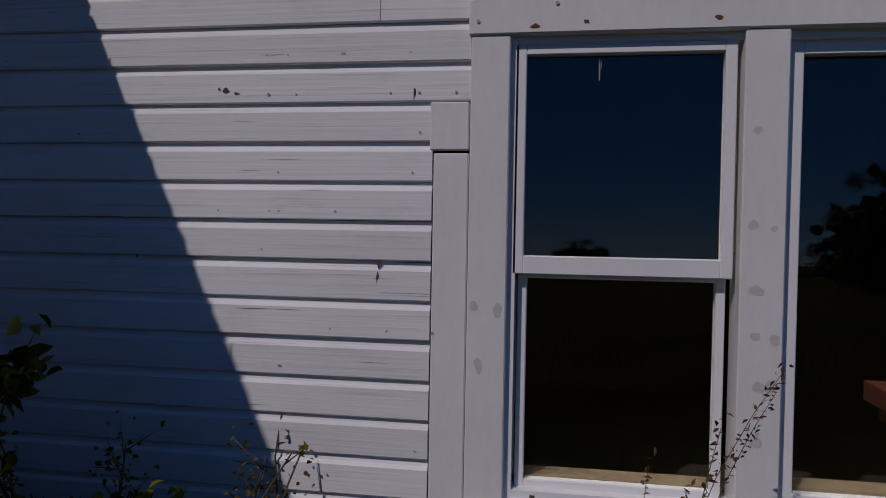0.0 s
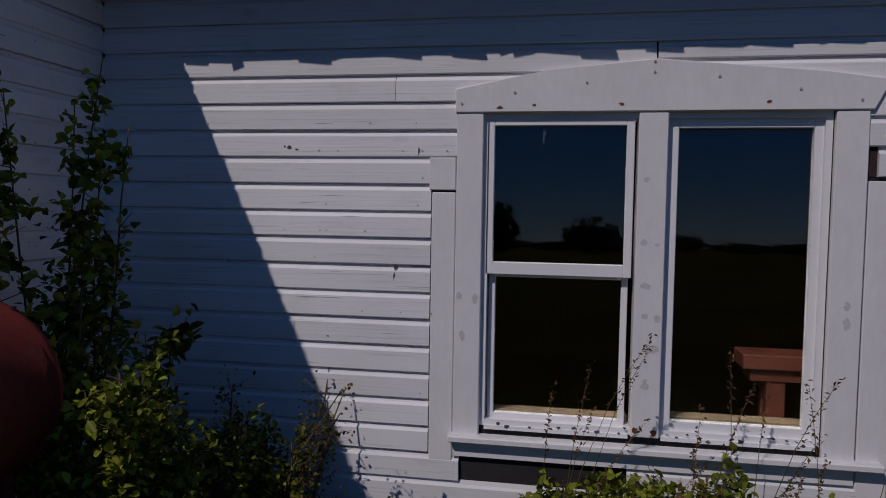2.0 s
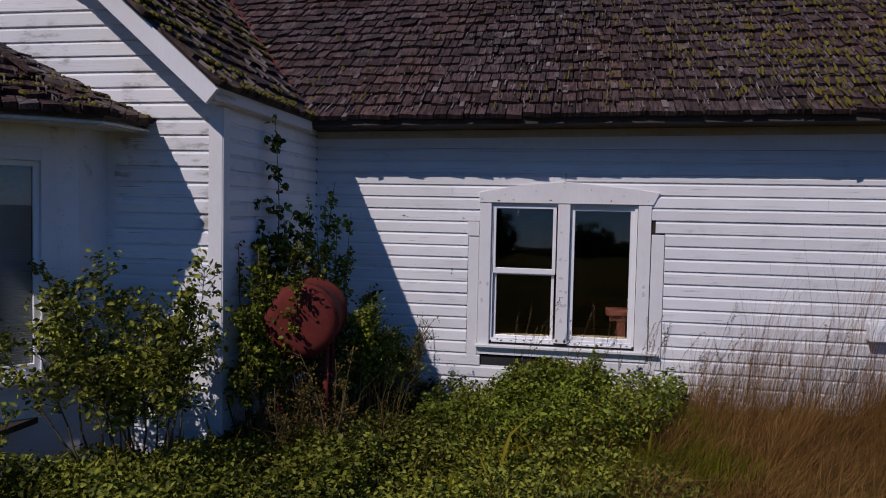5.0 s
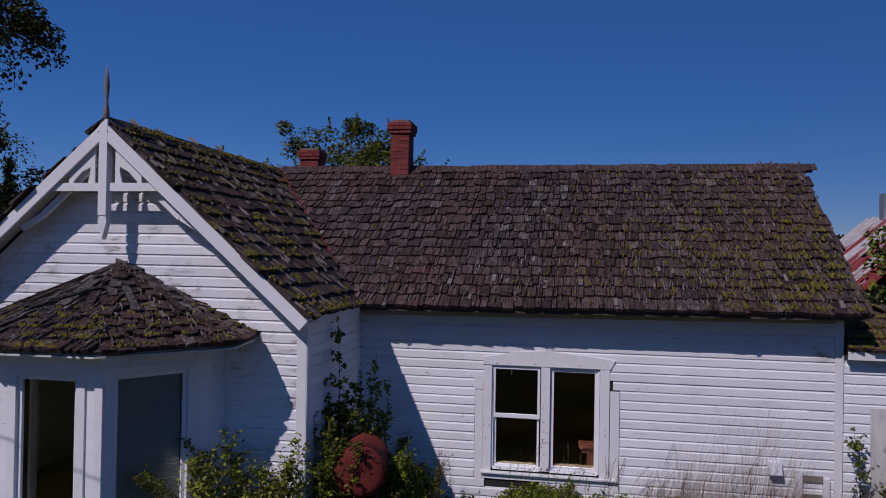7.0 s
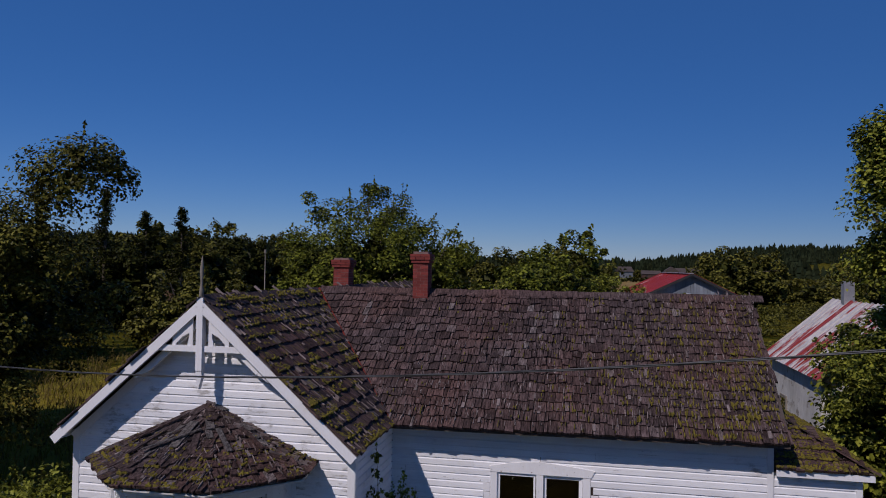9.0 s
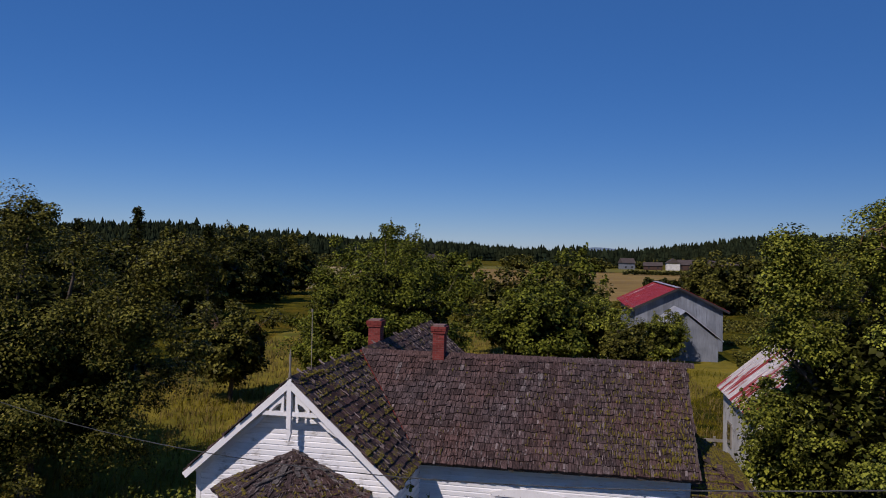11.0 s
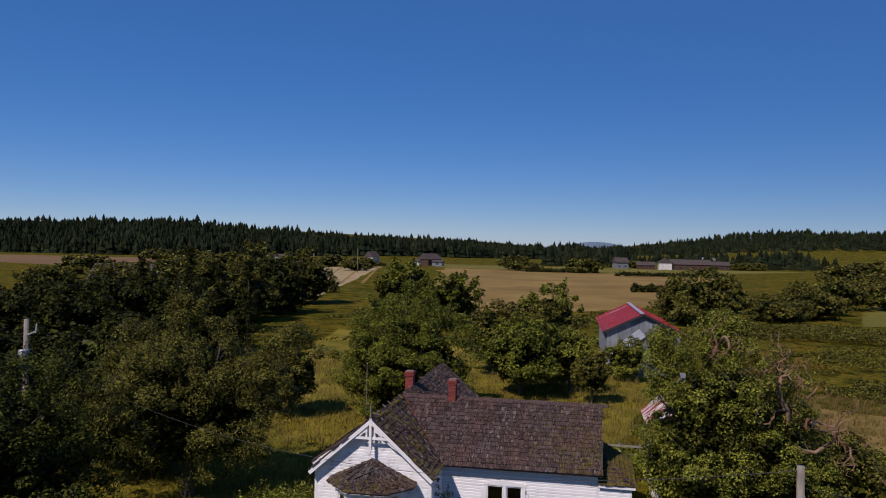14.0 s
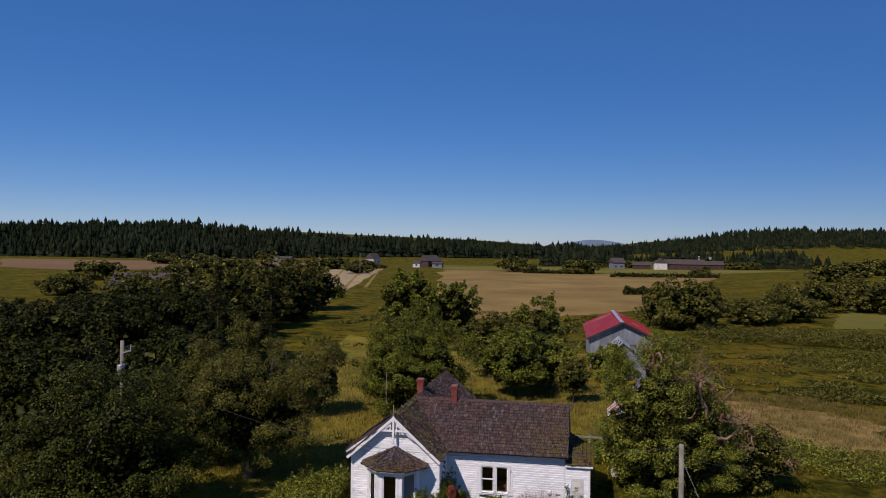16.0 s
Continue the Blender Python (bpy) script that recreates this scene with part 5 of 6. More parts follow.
pl = pole((-22.5, -1.05, GROUND - 0.1), (-22.5, -1.05, 8.94), "grey utility pole with a transformer can")
soup = Soup()
soup.tube([(-22.35, -1.37, 6.75), (-22.35, -1.37, 6.78), (-22.35, -1.37, 7.45), (-22.35, -1.37, 7.5), (-22.35, -1.37, 7.52)], [0.2, 0.24, 0.24, 0.22, 0.05], 16)
soup.make("transformer", STEEL, pl, "light grey transformer can")
bm = bmesh.new()
beam(bm, (-22.5, -1.05, 8.15), (-21.75, -1.25, 8.4), 0.07, 0.07)
beam(bm, (-21.8, -1.25, 8.3), (-21.75, -1.25, 8.75), 0.06, 0.06)
part("bracket", bm, STEEL, pl)
pr = pole((9.53, -11.65, GROUND - 0.1), (9.51, -11.65, 7.36), "weathered brown utility pole beside the apple tree", 0.12)
far_pole = pole((-83, 190, GROUND), (-83, 190, 11.0), "thin distant utility pole by the field", 0.16)
far_pole2 = pole((-104, 300, GROUND), (-104, 300, 11.5), "thin distant utility pole by the field", 0.16)


def cable_points(a, b, sag, n=60):
    a, b = Vector(a), Vector(b)
    return [a.lerp(b, t / n) - Vector((0, 0, sag * 4 * (t / n) * (1 - t / n))) for t in range(n + 1)]


cable = thing("service_cable", "twisted grey service cable sagging between two poles", "cable")
pts = cable_points((-22.4, -1.05, 7.55), (9.51, -11.65, 7.25), 2.33, 220)
for ph in (0, 1, 2):
    soup = Soup()
    soup.tube([p + Vector((0, math.cos(i * 0.55 + ph * 2.1) * 0.006, math.sin(i * 0.55 + ph * 2.1) * 0.005)) for i, p in enumerate(pts)], [0.004] * len(pts), 5)
    soup.make("strand", WIRE, cable)
drop = thing("service_cable", "thin black cable slung from pole to house", "cable")
soup = Soup()
soup.tube(cable_points((9.51, -11.65, 6.8), (30, -9, 7.2), 1.0, 30), [0.006] * 31, 5)
soup.make("strand", WIRE, drop)
guy = thing("guy_wire", "thin steel guy wire from the brown pole", "wire")
soup = Soup()
soup.tube([(9.51, -11.65, 6.8), (12.5, -13.6, GROUND)], [0.006, 0.006], 5)
soup.make("strand", STEEL, guy)

# ---------------------------------------------------------------- outbuildings
shed = thing("shed", "whitewashed shed with peeling red and white metal roof", "shed")
parts("wall", ((7.5, 7.6, 7.0, 12.0, 0.1, 3.35), (11.3, 11.4, 7.0, 12.0, 0.1, 3.35)), WHITEWASH, shed)
for y in (7.0, 11.9):
    bm = bmesh.new()
    prism(bm, [(7.6, 0.1), (11.3, 0.1), (11.3, 3.35), (9.45, 5.1), (7.6, 3.35)], y, y + 0.1)
    part("gable_wall", bm, WHITEWASH, shed)
for s in (-1, 1):
    bm = bmesh.new()
    ex = 9.45 + s * 2.15
    slab(bm, [(9.45, 6.6, 5.3), (ex, 6.6, 3.42), (ex, 12.4, 3.42), (9.45, 12.4, 5.3)], 0.03)
    n_rib, ribs = 14, []
    for k in range(n_rib + 1):
        y = 6.62 + k * 5.76 / n_rib
        rib = bmesh.new()
        beam(rib, (9.45, y, 5.32), (ex, y, 3.44), 0.03, 0.03, up=(0, 1, 0))
        ribs.append(rib)
    sheet = part("roof", bm, PEEL_METAL, shed, "sheet metal roof with strips of red paint left")
    for rib in ribs:
        part("rib", rib, PEEL_METAL, sheet)
wn_s = part("window", boxes((7.46, 7.5, 10.2, 10.9, 1.5, 2.4)), GREY_WOOD, shed)
part("pane", boxes((7.45, 7.455, 10.27, 10.83, 1.57, 2.33)), GLASS, wn_s)
part("chimney_pipe", boxes((9.3, 9.6, 10.9, 11.2, 4.9, 5.9)), STEEL, shed)

barn = thing("barn", "grey board barn with a bright red metal roof", "barn")
# turned a little from the house
BM = pose(10.2, 51.0, 0, 0, 0, 2)
bw, bl, be, bp = 3.9, 16.5, 4.05, 5.9


def barn_part(name, bm, mat, label="", par=None):
    bm.transform(BM)
    return part(name, bm, mat, par or barn, label)


bm = bmesh.new()
prism(bm, [(-bw, 0), (bw, 0), (bw, be), (0, bp - 0.15), (-bw, be)], 0, 0.1)
gable = barn_part("gable_wall", bm, GREY_BOARD)
x = -bw
rb = random.Random(2)
while x < bw - 0.05:
    w = rb.uniform(0.22, 0.32)
    x2 = min(x + w, bw)
    h = lambda q: be + (bp - 0.15 - be) * (1 - abs(q) / bw)
    bm = bmesh.new()
    hexa(bm, [(x + 0.01, -0.03 - rb.uniform(0, 0.012), 0), (x2 - 0.01, -0.03, 0), (x2 - 0.01, 0, 0), (x + 0.01, 0, 0),
              (x + 0.01, -0.03, h(x)), (x2 - 0.01, -0.03, h(x2)), (x2 - 0.01, 0, h(x2)), (x + 0.01, 0, h(x))])
    barn_part("plank", bm, GREY_BOARD, "", gable)
    x = x2
for row in ((-bw, -bw + 0.1, 0.1, bl, 0, be), (bw - 0.1, bw, 0.1, bl, 0, be), (-bw, bw, bl, bl + 0.1, 0, be)):
    barn_part("wall", boxes(row), GREY_BOARD)
for s in (-1, 1):
    bm = bmesh.new()
    ex, ez, ribs = s * (bw + 0.5), be - 0.26, []
    slab(bm, [(0, -0.5, bp), (ex, -0.5, ez), (ex, bl + 0.4, ez), (0, bl + 0.4, bp)], 0.06)
    for k in range(22):
        y = -0.45 + k * (bl + 0.8) / 21
        rib = bmesh.new()
        beam(rib, (0, y, bp + 0.02), (ex, y, ez + 0.02), 0.04, 0.04, up=(0, 1, 0))
        ribs.append(rib)
    sheet = barn_part("roof", bm, RED_METAL, "ribbed red metal roof, streaked pale with wear")
    for rib in ribs:
        barn_part("rib", rib, RED_METAL, "", sheet)
    bm = bmesh.new()
    beam(bm, (0, -0.52, bp - 0.1), (ex, -0.52, ez - 0.1), 0.04, 0.2)
    barn_part("barge_board", bm, DARK)
bm = bmesh.new()
beam(bm, (-0.12, -0.5, bp + 0.0), (-0.12, bl + 0.4, bp + 0.0), 0.5, 0.03)
barn_part("ridge_cap", bm, GALV, "worn pale ridge strip")
lean = thing("small_shed", "small grey board shed with a pale metal roof beside the barn", "shed")
LM = pose(9.9, 43.6, 0, 0, 0, 2)
bm = bmesh.new()
prism(bm, [(-2.6, 0), (2.6, 0), (2.6, 2.0), (0, 4.1), (-2.6, 2.0)], 0, 6.0)
bm.transform(LM)
part("wall", bm, GREY_BOARD, lean)
for s in (-1, 1):
    bm = bmesh.new()
    slab(bm, [(0, -0.3, 4.28), (s * 3.0, -0.3, 1.88), (s * 3.0, 6.3, 1.88), (0, 6.3, 4.28)], 0.04)
    bm.transform(LM)
    part("roof", bm, GALV, lean)

fence = thing("rail_fence", "grey weathered rail fence behind the house", "fence")
for i in range(4):
    part("fence_post", bevelled(boxes((4.9 + i * 1.2, 5.0 + i * 1.2, 13.0, 13.1, 0.05, 1.25))), GREY_WOOD, fence)
for z in (0.55, 1.05):
    part("rail", boxes((4.8, 8.7, 12.94, 12.99, z, z + 0.12)), GREY_WOOD, fence)


def far_house(x, y, w, d, h, roof_h, wall_mat, roof_mat, label, turn=0, win=3):
    ob = thing("farm_house", label, "house")
    z = land(x, y)
    m = pose(x, y, z, 0, 0, turn)
    bm = boxes((-w / 2, w / 2, -d / 2, d / 2, -0.5, h))
    bm.transform(m)
    part("wall", bm, wall_mat, ob)
    bm = bmesh.new()
    prism(bm, [(-d / 2 - 0.6, h - 0.1), (d / 2 + 0.6, h - 0.1), (0, h + roof_h)], -w / 2 - 0.5, w / 2 + 0.5)
    bm.transform(m @ pose(0, 0, 0, 0, 0, 90))
    part("roof", bm, roof_mat, ob)
    for k in range(win):
        xx = -w / 2 + w * (k + 0.5) / win
        bm = boxes((xx - 0.6, xx + 0.6, -d / 2 - 0.06, -d / 2 - 0.01, 1.0, 2.3))
        bm.transform(m)
        part("window", bm, DARK, ob)
    return ob


far_house(-164, 520, 9, 8, 4.5, 4.5, WHITEWASH, ROOF_BROWN, "small white farmhouse at the edge of the woods", 70, 2)
far_house(-106, 470, 14, 10, 4.5, 4.0, HOUSE_BROWN, ROOF_BROWN, "brown gabled house with a shingle roof beyond the field", 60, 3)
far_house(-97, 455, 7, 5, 3, 1.2, GREY_BOARD, ROOF_BROWN, "low grey outbuilding beside the brown house", 0, 1)
far_house(-112, 455, 5, 4, 3.2, 1.2, WHITEWASH, ROOF_BROWN, "small pale shed beside the brown house", 0, 1)
far_house(74, 500, 27, 11, 4, 3.4, HOUSE_BROWN, ROOF_BROWN, "long dark red farm building across the pasture", 0, 6)
far_house(57, 497, 8, 9, 5, 3.2, WHITEWASH, ROOF_BROWN, "pale gabled wing of the distant farm", 90, 2)
far_house(94, 515, 17, 9, 3.6, 2.6, HOUSE_BROWN, ROOF_BROWN, "long low brown farm shed", 0, 5)
far_house(44, 497, 12, 8, 3, 2.4, HOUSE_BROWN, ROOF_BROWN, "small dark shed of the distant farm", 0, 2)
far_house(27, 505, 9, 8, 4.5, 3.4, GREY_BOARD, ROOF_BROWN, "dark grey farm house among far trees", 20, 2)
far_house(137, 800, 24, 8, 5, 1.0, WHITEWASH, GALV, "long white shed on the far rise", 0, 5)
far_house(-103, 121, 13, 10, 3.2, 4.4, HOUSE_BROWN, ROOF_BROWN, "brown house whose broad roof shows above the hedge", 12, 2)
far_house(-118, 70, 10, 8, 5.0, 3.5, GREY_BOARD, ROOF_BROWN, "dark gabled house half hidden by trees", 100, 1)
far_house(-240, 515, 18, 8, 4, 1.5, GREY_BOARD, ROOF_BROWN, "low pale shed before the woods", 0, 4)

# ---------------------------------------------------------------- trees


def grow(rng, soup, a, direction, length, radius, depth, ends, gnarl=0.25, split=3):
    """A limb with bends, that forks; its ends carry the leaf clumps."""
    pts, p, d = [a], Vector(a), Vector(direction).normalized()
    n = 5
    for i in range(n):
        d = (d + Vector(rng.normal(0, gnarl, 3)) + Vector((0, 0, 0.06))).normalized()
        p = p + d * length / n
        pts.append(p.copy())
    soup.tube(pts, [radius * (1 - 0.55 * i / n) for i in range(n + 1)], 6 if radius > 0.04 else 4)
    ends.append((pts[-1], length))
    if depth > 0:
        ends.append((pts[3], length))
        for k in range(split):
            t = int(rng.integers(2, n + 1))
            dd = (d + Vector(rng.normal(0, 0.75, 3))).normalized()
            grow(rng, soup, pts[t], dd, length * rng.uniform(0.55, 0.8), radius * 0.5, depth - 1, ends, gnarl, split)


def tree(name, label, base, height, radius, leaf_mat, seed, leaves=9000, leaf=0.16, trunk=0.2, trunk_h=0.25, clump=0.9, category="tree",
         group="", limbs=6, bark=None, shoots=10, bare=0, dead=(), wide=0.42, lobe=0.30, extra=()):
    """A tapered trunk with limbs, and a lobed crown of leaf clumps with gaps and shoots."""
    g = np.random.default_rng(seed)
    ob = thing(name, label, category, group=group)
    ob.location = base
    low = max(0.25, height * trunk_h)
    zc = low + wide * (height - low)
    n = int(max(80, min(260, leaves / 150)))
    d = g.normal(size=(n, 3))
    d /= np.linalg.norm(d, axis=1, keepdims=True)
    lob = np.array([1 + lobe * noise.noise(Vector(q) * 1.7 + Vector((seed, 0, 0))) * 1.6 + 0.14 * noise.noise(Vector(q) * 4.5 + Vector((0, seed, 0))) for q in d])
    lob = np.clip(lob, 0.62, 1.16)
    half = np.where(d[:, 2] > 0, height - zc - clump * 0.4, zc - low)
    reach = np.stack([np.full(n, radius - clump * 0.4), np.full(n, radius - clump * 0.4), half], 1)
    c = d * reach * (lob * g.uniform(0.5, 1.0, n) ** 0.33)[:, None]
    c[:, 2] += zc
    # lobes that stand out from the crown
    for at, r in extra:
        v = g.normal(size=(24, 3))
        v /= np.linalg.norm(v, axis=1, keepdims=True)
        c = np.concatenate([c, np.array(at) + v * r * g.random((24, 1)) ** 0.5])
        d = np.concatenate([d, v])
    n = len(c)
    # leaves round each clump, facing outwards and up
    k = int(leaves * 0.8) // n + 1
    size = clump * g.uniform(0.4, 1.1, n)
    off = g.normal(size=(n, k, 3))
    off[:, :, 2] += 0.35
    off /= np.linalg.norm(off, axis=2, keepdims=True)
    pts = c[:, None, :] + off * (g.uniform(0.2, 1, (n, k, 1)) ** 0.45) * size[:, None, None] * np.array([1, 1, 0.75])
    face = off * 0.9 + d[:, None, :] * 0.5
    pts, face = pts.reshape(-1, 3), face.reshape(-1, 3)
    sizes = leaf * g.uniform(0.75, 1.3, len(pts))
    # broad leaves deep inside close the crown, its inner shade put into their colour
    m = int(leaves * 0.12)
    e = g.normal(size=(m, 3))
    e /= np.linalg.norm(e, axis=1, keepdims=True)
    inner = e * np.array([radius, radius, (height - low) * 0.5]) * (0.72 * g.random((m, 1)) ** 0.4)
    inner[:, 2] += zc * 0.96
    leaf_mesh("inner_foliage", inner[inner[:, 2] > 0.2], leaf * 2.6, g, LEAF_DARK, ob, "inner leaves coloured dark for the shade inside the crown", aspect=0.8)
    # upright shoots
    soup, twigs = Soup(), Soup()
    rim = [i for i in range(n) if d[i, 2] > 0.05]
    for s in range(shoots):
        i = rim[int(g.integers(0, len(rim)))]
        ln = clump * g.uniform(0.7, 1.3)
        v = Vector((d[i, 0] * 0.6 + g.normal(0, 0.2), d[i, 1] * 0.6 + g.normal(0, 0.2), 1.0)).normalized() * ln
        st = Vector(c[i])
        twigs.tube([st, st + v], [trunk * 0.05, trunk * 0.02], 3)
        t = g.random((26, 1))
        p = np.array(st) + np.array(v) * t + g.normal(0, leaf * 0.6, (26, 3)) * (1.15 - 0.9 * t)
        pts = np.concatenate([pts, p])
        face = np.concatenate([face, g.normal(size=(26, 3))])
        sizes = np.concatenate([sizes, np.full(26, leaf)])
    keep = pts[:, 2] > 0.2
    leaf_mesh("crown", pts[keep], sizes[keep], g, leaf_mat, ob, aspect=0.68, facing=face[keep])
    # trunk, and limbs that reach into the clumps
    top = Vector((g.normal(0, 0.25), g.normal(0, 0.25), max(0.5, low + (zc - low) * 0.5)))
    soup.tube([(0, 0, -0.2), (0, 0, 0.15), top * 0.5, top], [trunk * 1.35, trunk * 1.05, trunk * 0.9, trunk * 0.75], 9)
    own = not group
    for i in g.choice(n, min(n, limbs * 2), replace=False):
        aim = Vector(c[i])
        mid = top.lerp(aim, 0.45) + Vector(g.normal(0, 0.09, 3)) * aim.length + Vector((0, 0, 0.1 * radius))
        st = top * g.uniform(0.7, 1.0)
        line = [st, st.lerp(mid, 0.6) + Vector(g.normal(0, 0.05, 3)), mid, mid.lerp(aim, 0.6) + Vector(g.normal(0, 0.1, 3)), aim]
        wood = Soup() if own else soup
        wood.tube(line, [trunk * 0.45, trunk * 0.33, trunk * 0.24, trunk * 0.16, trunk * 0.07], 5)
        if own:
            wood.make("limb", bark or BARK, ob)
    soup.make("trunk", bark or BARK, ob)
    if own:
        twigs.make("brushwood", bark or BARK, ob)["kind"] = "stuff"
    spots = list(dead)
    for s in range(bare):
        i = rim[int(g.integers(0, len(rim)))]
        spots.append((Vector(c[i]), d[i] + np.array((0, 0, 0.3)), radius * g.uniform(0.2, 0.34)))
    for st, v, ln in spots:
        bough, tips = Soup(), []
        grow(g, bough, Vector(st), Vector(v), ln, 0.05 + 0.04 * ln, 3, tips, 0.5, 3)
        bough.make("dead_branch", DEADWOOD, ob, "bare bleached branch")
    return ob


tree("apple_tree", "old dark-leaved apple tree with a ragged drooping crown", (-15.2, 1.4, GROUND), 8.7, 5.0, LEAF_OLIVE, 11, 125000, 0.085, 0.3, 0.12, 0.72, limbs=9, shoots=40, wide=0.5, lobe=0.5,
     extra=(((-0.4, 0.2, 9.3), 0.9), ((5.2, 0.0, 7.9), 1.0), ((4.2, -0.6, 6.0), 1.2), ((-3.0, 0.0, 7.6), 1.2)))
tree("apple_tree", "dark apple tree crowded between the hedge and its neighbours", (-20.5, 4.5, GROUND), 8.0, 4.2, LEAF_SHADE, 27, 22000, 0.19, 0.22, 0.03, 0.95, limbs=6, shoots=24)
tree("bush", "green bush under the apple tree by the shed", (8.7, 4.7, GROUND), 6.0, 1.8, LEAF, 28, 26000, 0.125, 0.08, 0.03, 0.55, "bush", limbs=4, shoots=12, lobe=0.15, extra=(((0.6, 0.8, 5.2), 1.0), ((0.9, 0.2, 4.4), 1.0)))
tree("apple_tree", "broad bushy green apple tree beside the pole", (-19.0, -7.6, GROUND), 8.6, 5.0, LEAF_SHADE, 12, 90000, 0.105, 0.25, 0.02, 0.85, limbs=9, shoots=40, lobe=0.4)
tree("apple_tree", "gnarled old apple tree with bleached dead limbs", (10.5, 2.4, GROUND), 9.6, 3.9, LEAF, 13, 130000, 0.082, 0.36, 0.02, 0.66, limbs=11, lobe=0.5, shoots=22,
     extra=(((-0.4, 0, 9.2), 1.0), ((-0.6, 0.2, 8.3), 1.3), ((-2.9, 0.2, 7.7), 0.8), ((-3.1, 0.0, 8.6), 0.5), ((-2.6, 0, 6.6), 1.0)),
     dead=(((-1.05, -1.4, 8.1), (0.1, -0.1, 1), 1.5), ((1.9, -1.1, 5.2), (1, 0, 0.9), 2.6), ((2.6, -1.2, 5.3), (1, -0.1, 0.3), 2.0), ((1.6, -0.6, 5.9), (1, 0, 0.4), 2.5), ((2.2, 0.4, 5.0), (1, 0.1, 0.05), 2.4), ((0.8, -1.2, 6.4), (0.3, -0.2, 1), 2.0),
           ((1.9, -1.0, 4.6), (1, -0.3, 0.3), 2.2)))
tree("apple_tree", "low spreading apple tree behind the shed", (15.6, 7.0, GROUND), 4.0, 3.0, LEAF_OLIVE, 14, 18000, 0.17, 0.22, 0.08, 0.8, limbs=7, bare=7)
tree("cherry_tree", "tall bright green cherry tree behind the house", (-9.0, 20.0, GROUND), 9.6, 5.3, LEAF_CHERRY, 15, 80000, 0.125, 0.25, 0.04, 0.85, limbs=10, shoots=110, wide=0.40)
tree("cherry_tree", "tall dense cherry tree at the far end of the orchard", (-24, 79, GROUND), 10.6, 5.4, LEAF_CHERRY, 16, 12000, 0.38, 0.28, 0.05, 1.2, limbs=9, shoots=40)
tree("cherry_tree", "upright green cherry tree beyond the orchard", (-17, 82, GROUND), 9.2, 4.6, LEAF_CHERRY, 25, 10000, 0.36, 0.25, 0.05, 1.0, limbs=9, shoots=40)
tree("fruit_tree", "dark green fruit tree with a clear trunk", (-1.4, 31, GROUND), 7.0, 3.8, LEAF_CHERRY, 17, 18000, 0.2, 0.17, 0.16, 0.85)
tree("fruit_tree", "upright green fruit tree behind the orchard", (0.2, 46, GROUND), 9.3, 3.6, LEAF_CHERRY, 18, 14000, 0.26, 0.18, 0.1, 0.9, shoots=22)
tree("fruit_tree", "small round fruit tree with a bare trunk", (2.7, 33.4, GROUND), 5.6, 2.5, LEAF, 19, 12000, 0.18, 0.11, 0.3, 0.65)
tree("fruit_tree", "small leaning fruit tree in long grass", (4.6, 29.0, GROUND), 4.4, 1.7, LEAF_OLIVE, 20, 7000, 0.16, 0.08, 0.3, 0.5)
tree("fruit_tree", "loose olive-green fruit tree in the orchard", (0.6, 39, GROUND), 7.2, 4.2, LEAF_OLIVE, 21, 15000, 0.24, 0.15, 0.1, 0.9, shoots=18)
tree("fruit_tree", "loose grey-green fruit tree in the orchard", (-4.6, 42, GROUND), 7.4, 4.0, LEAF_OLIVE, 26, 14000, 0.25, 0.15, 0.1, 0.9, shoots=18)
tree("fruit_tree", "small leafy tree before the grey shed", (7.9, 41.0, GROUND), 4.2, 2.1, LEAF, 22, 12000, 0.15, 0.12, 0.10, 0.55)
tree("willow", "great rounded grey-green willow bush behind the barn", (23.5, 101, GROUND), 9.4, 8.4, LEAF_OLIVE, 23, 16000, 0.42, 0.3, 0.02, 1.5, limbs=12, shoots=30, lobe=0.15)
tree("fruit_tree", "small pale pear tree in the grass lane", (-17.5, 19, GROUND), 6.0, 2.6, LEAF_OLIVE, 24, 11000, 0.18, 0.14, 0.15, 0.7, bare=2)



def conifer(x, y, h, r, seed):
    """A single spire: straight trunk, whorls of drooping boughs set with needles."""
    g = np.random.default_rng(seed)
    ob = thing("conifer", "dark pointed conifer standing above the hedge", "tree", group="conifers by the hedge")
    ob.location = (x, y, GROUND)
    soup, pts = Soup(), []
    soup.tube([(0, 0, -0.2), (0, 0, h * 0.5), (0, 0, h * 0.99)], [h * 0.02, h * 0.012, 0.02], 7)
    for i in range(int(h * 7)):
        t = 0.12 + 0.86 * i / (h * 7)
        a = g.uniform(0, 2 * math.pi)
        ln = r * (1 - t) ** 0.8 * g.uniform(0.65, 1.15) + 0.15
        st = Vector((0, 0, h * t))
        en = st + Vector((math.cos(a) * ln, math.sin(a) * ln, -0.22 * ln + 0.1))
        soup.tube([st, en], [0.025, 0.01], 3)
        f = g.random((44, 1))
        pts.append(np.array(st) + np.array(en - st) * f + g.normal(0, 0.16, (44, 3)) * np.array([1, 1, 0.6]))
    soup.make("trunk", BARK, ob)
    leaf_mesh("crown", np.concatenate(pts), 0.3, g, LEAF_DARK, ob, aspect=0.4)


for x, y, h, r, sd in ((-39.9, 42.9, 12.7, 2.3, 31), (-36.6, 43.9, 10.7, 1.9, 32), (-33.5, 44.5, 11.0, 1.9, 33), (-44, 40, 11.4, 2.0, 34)):
    conifer(x, y, h, r, sd)

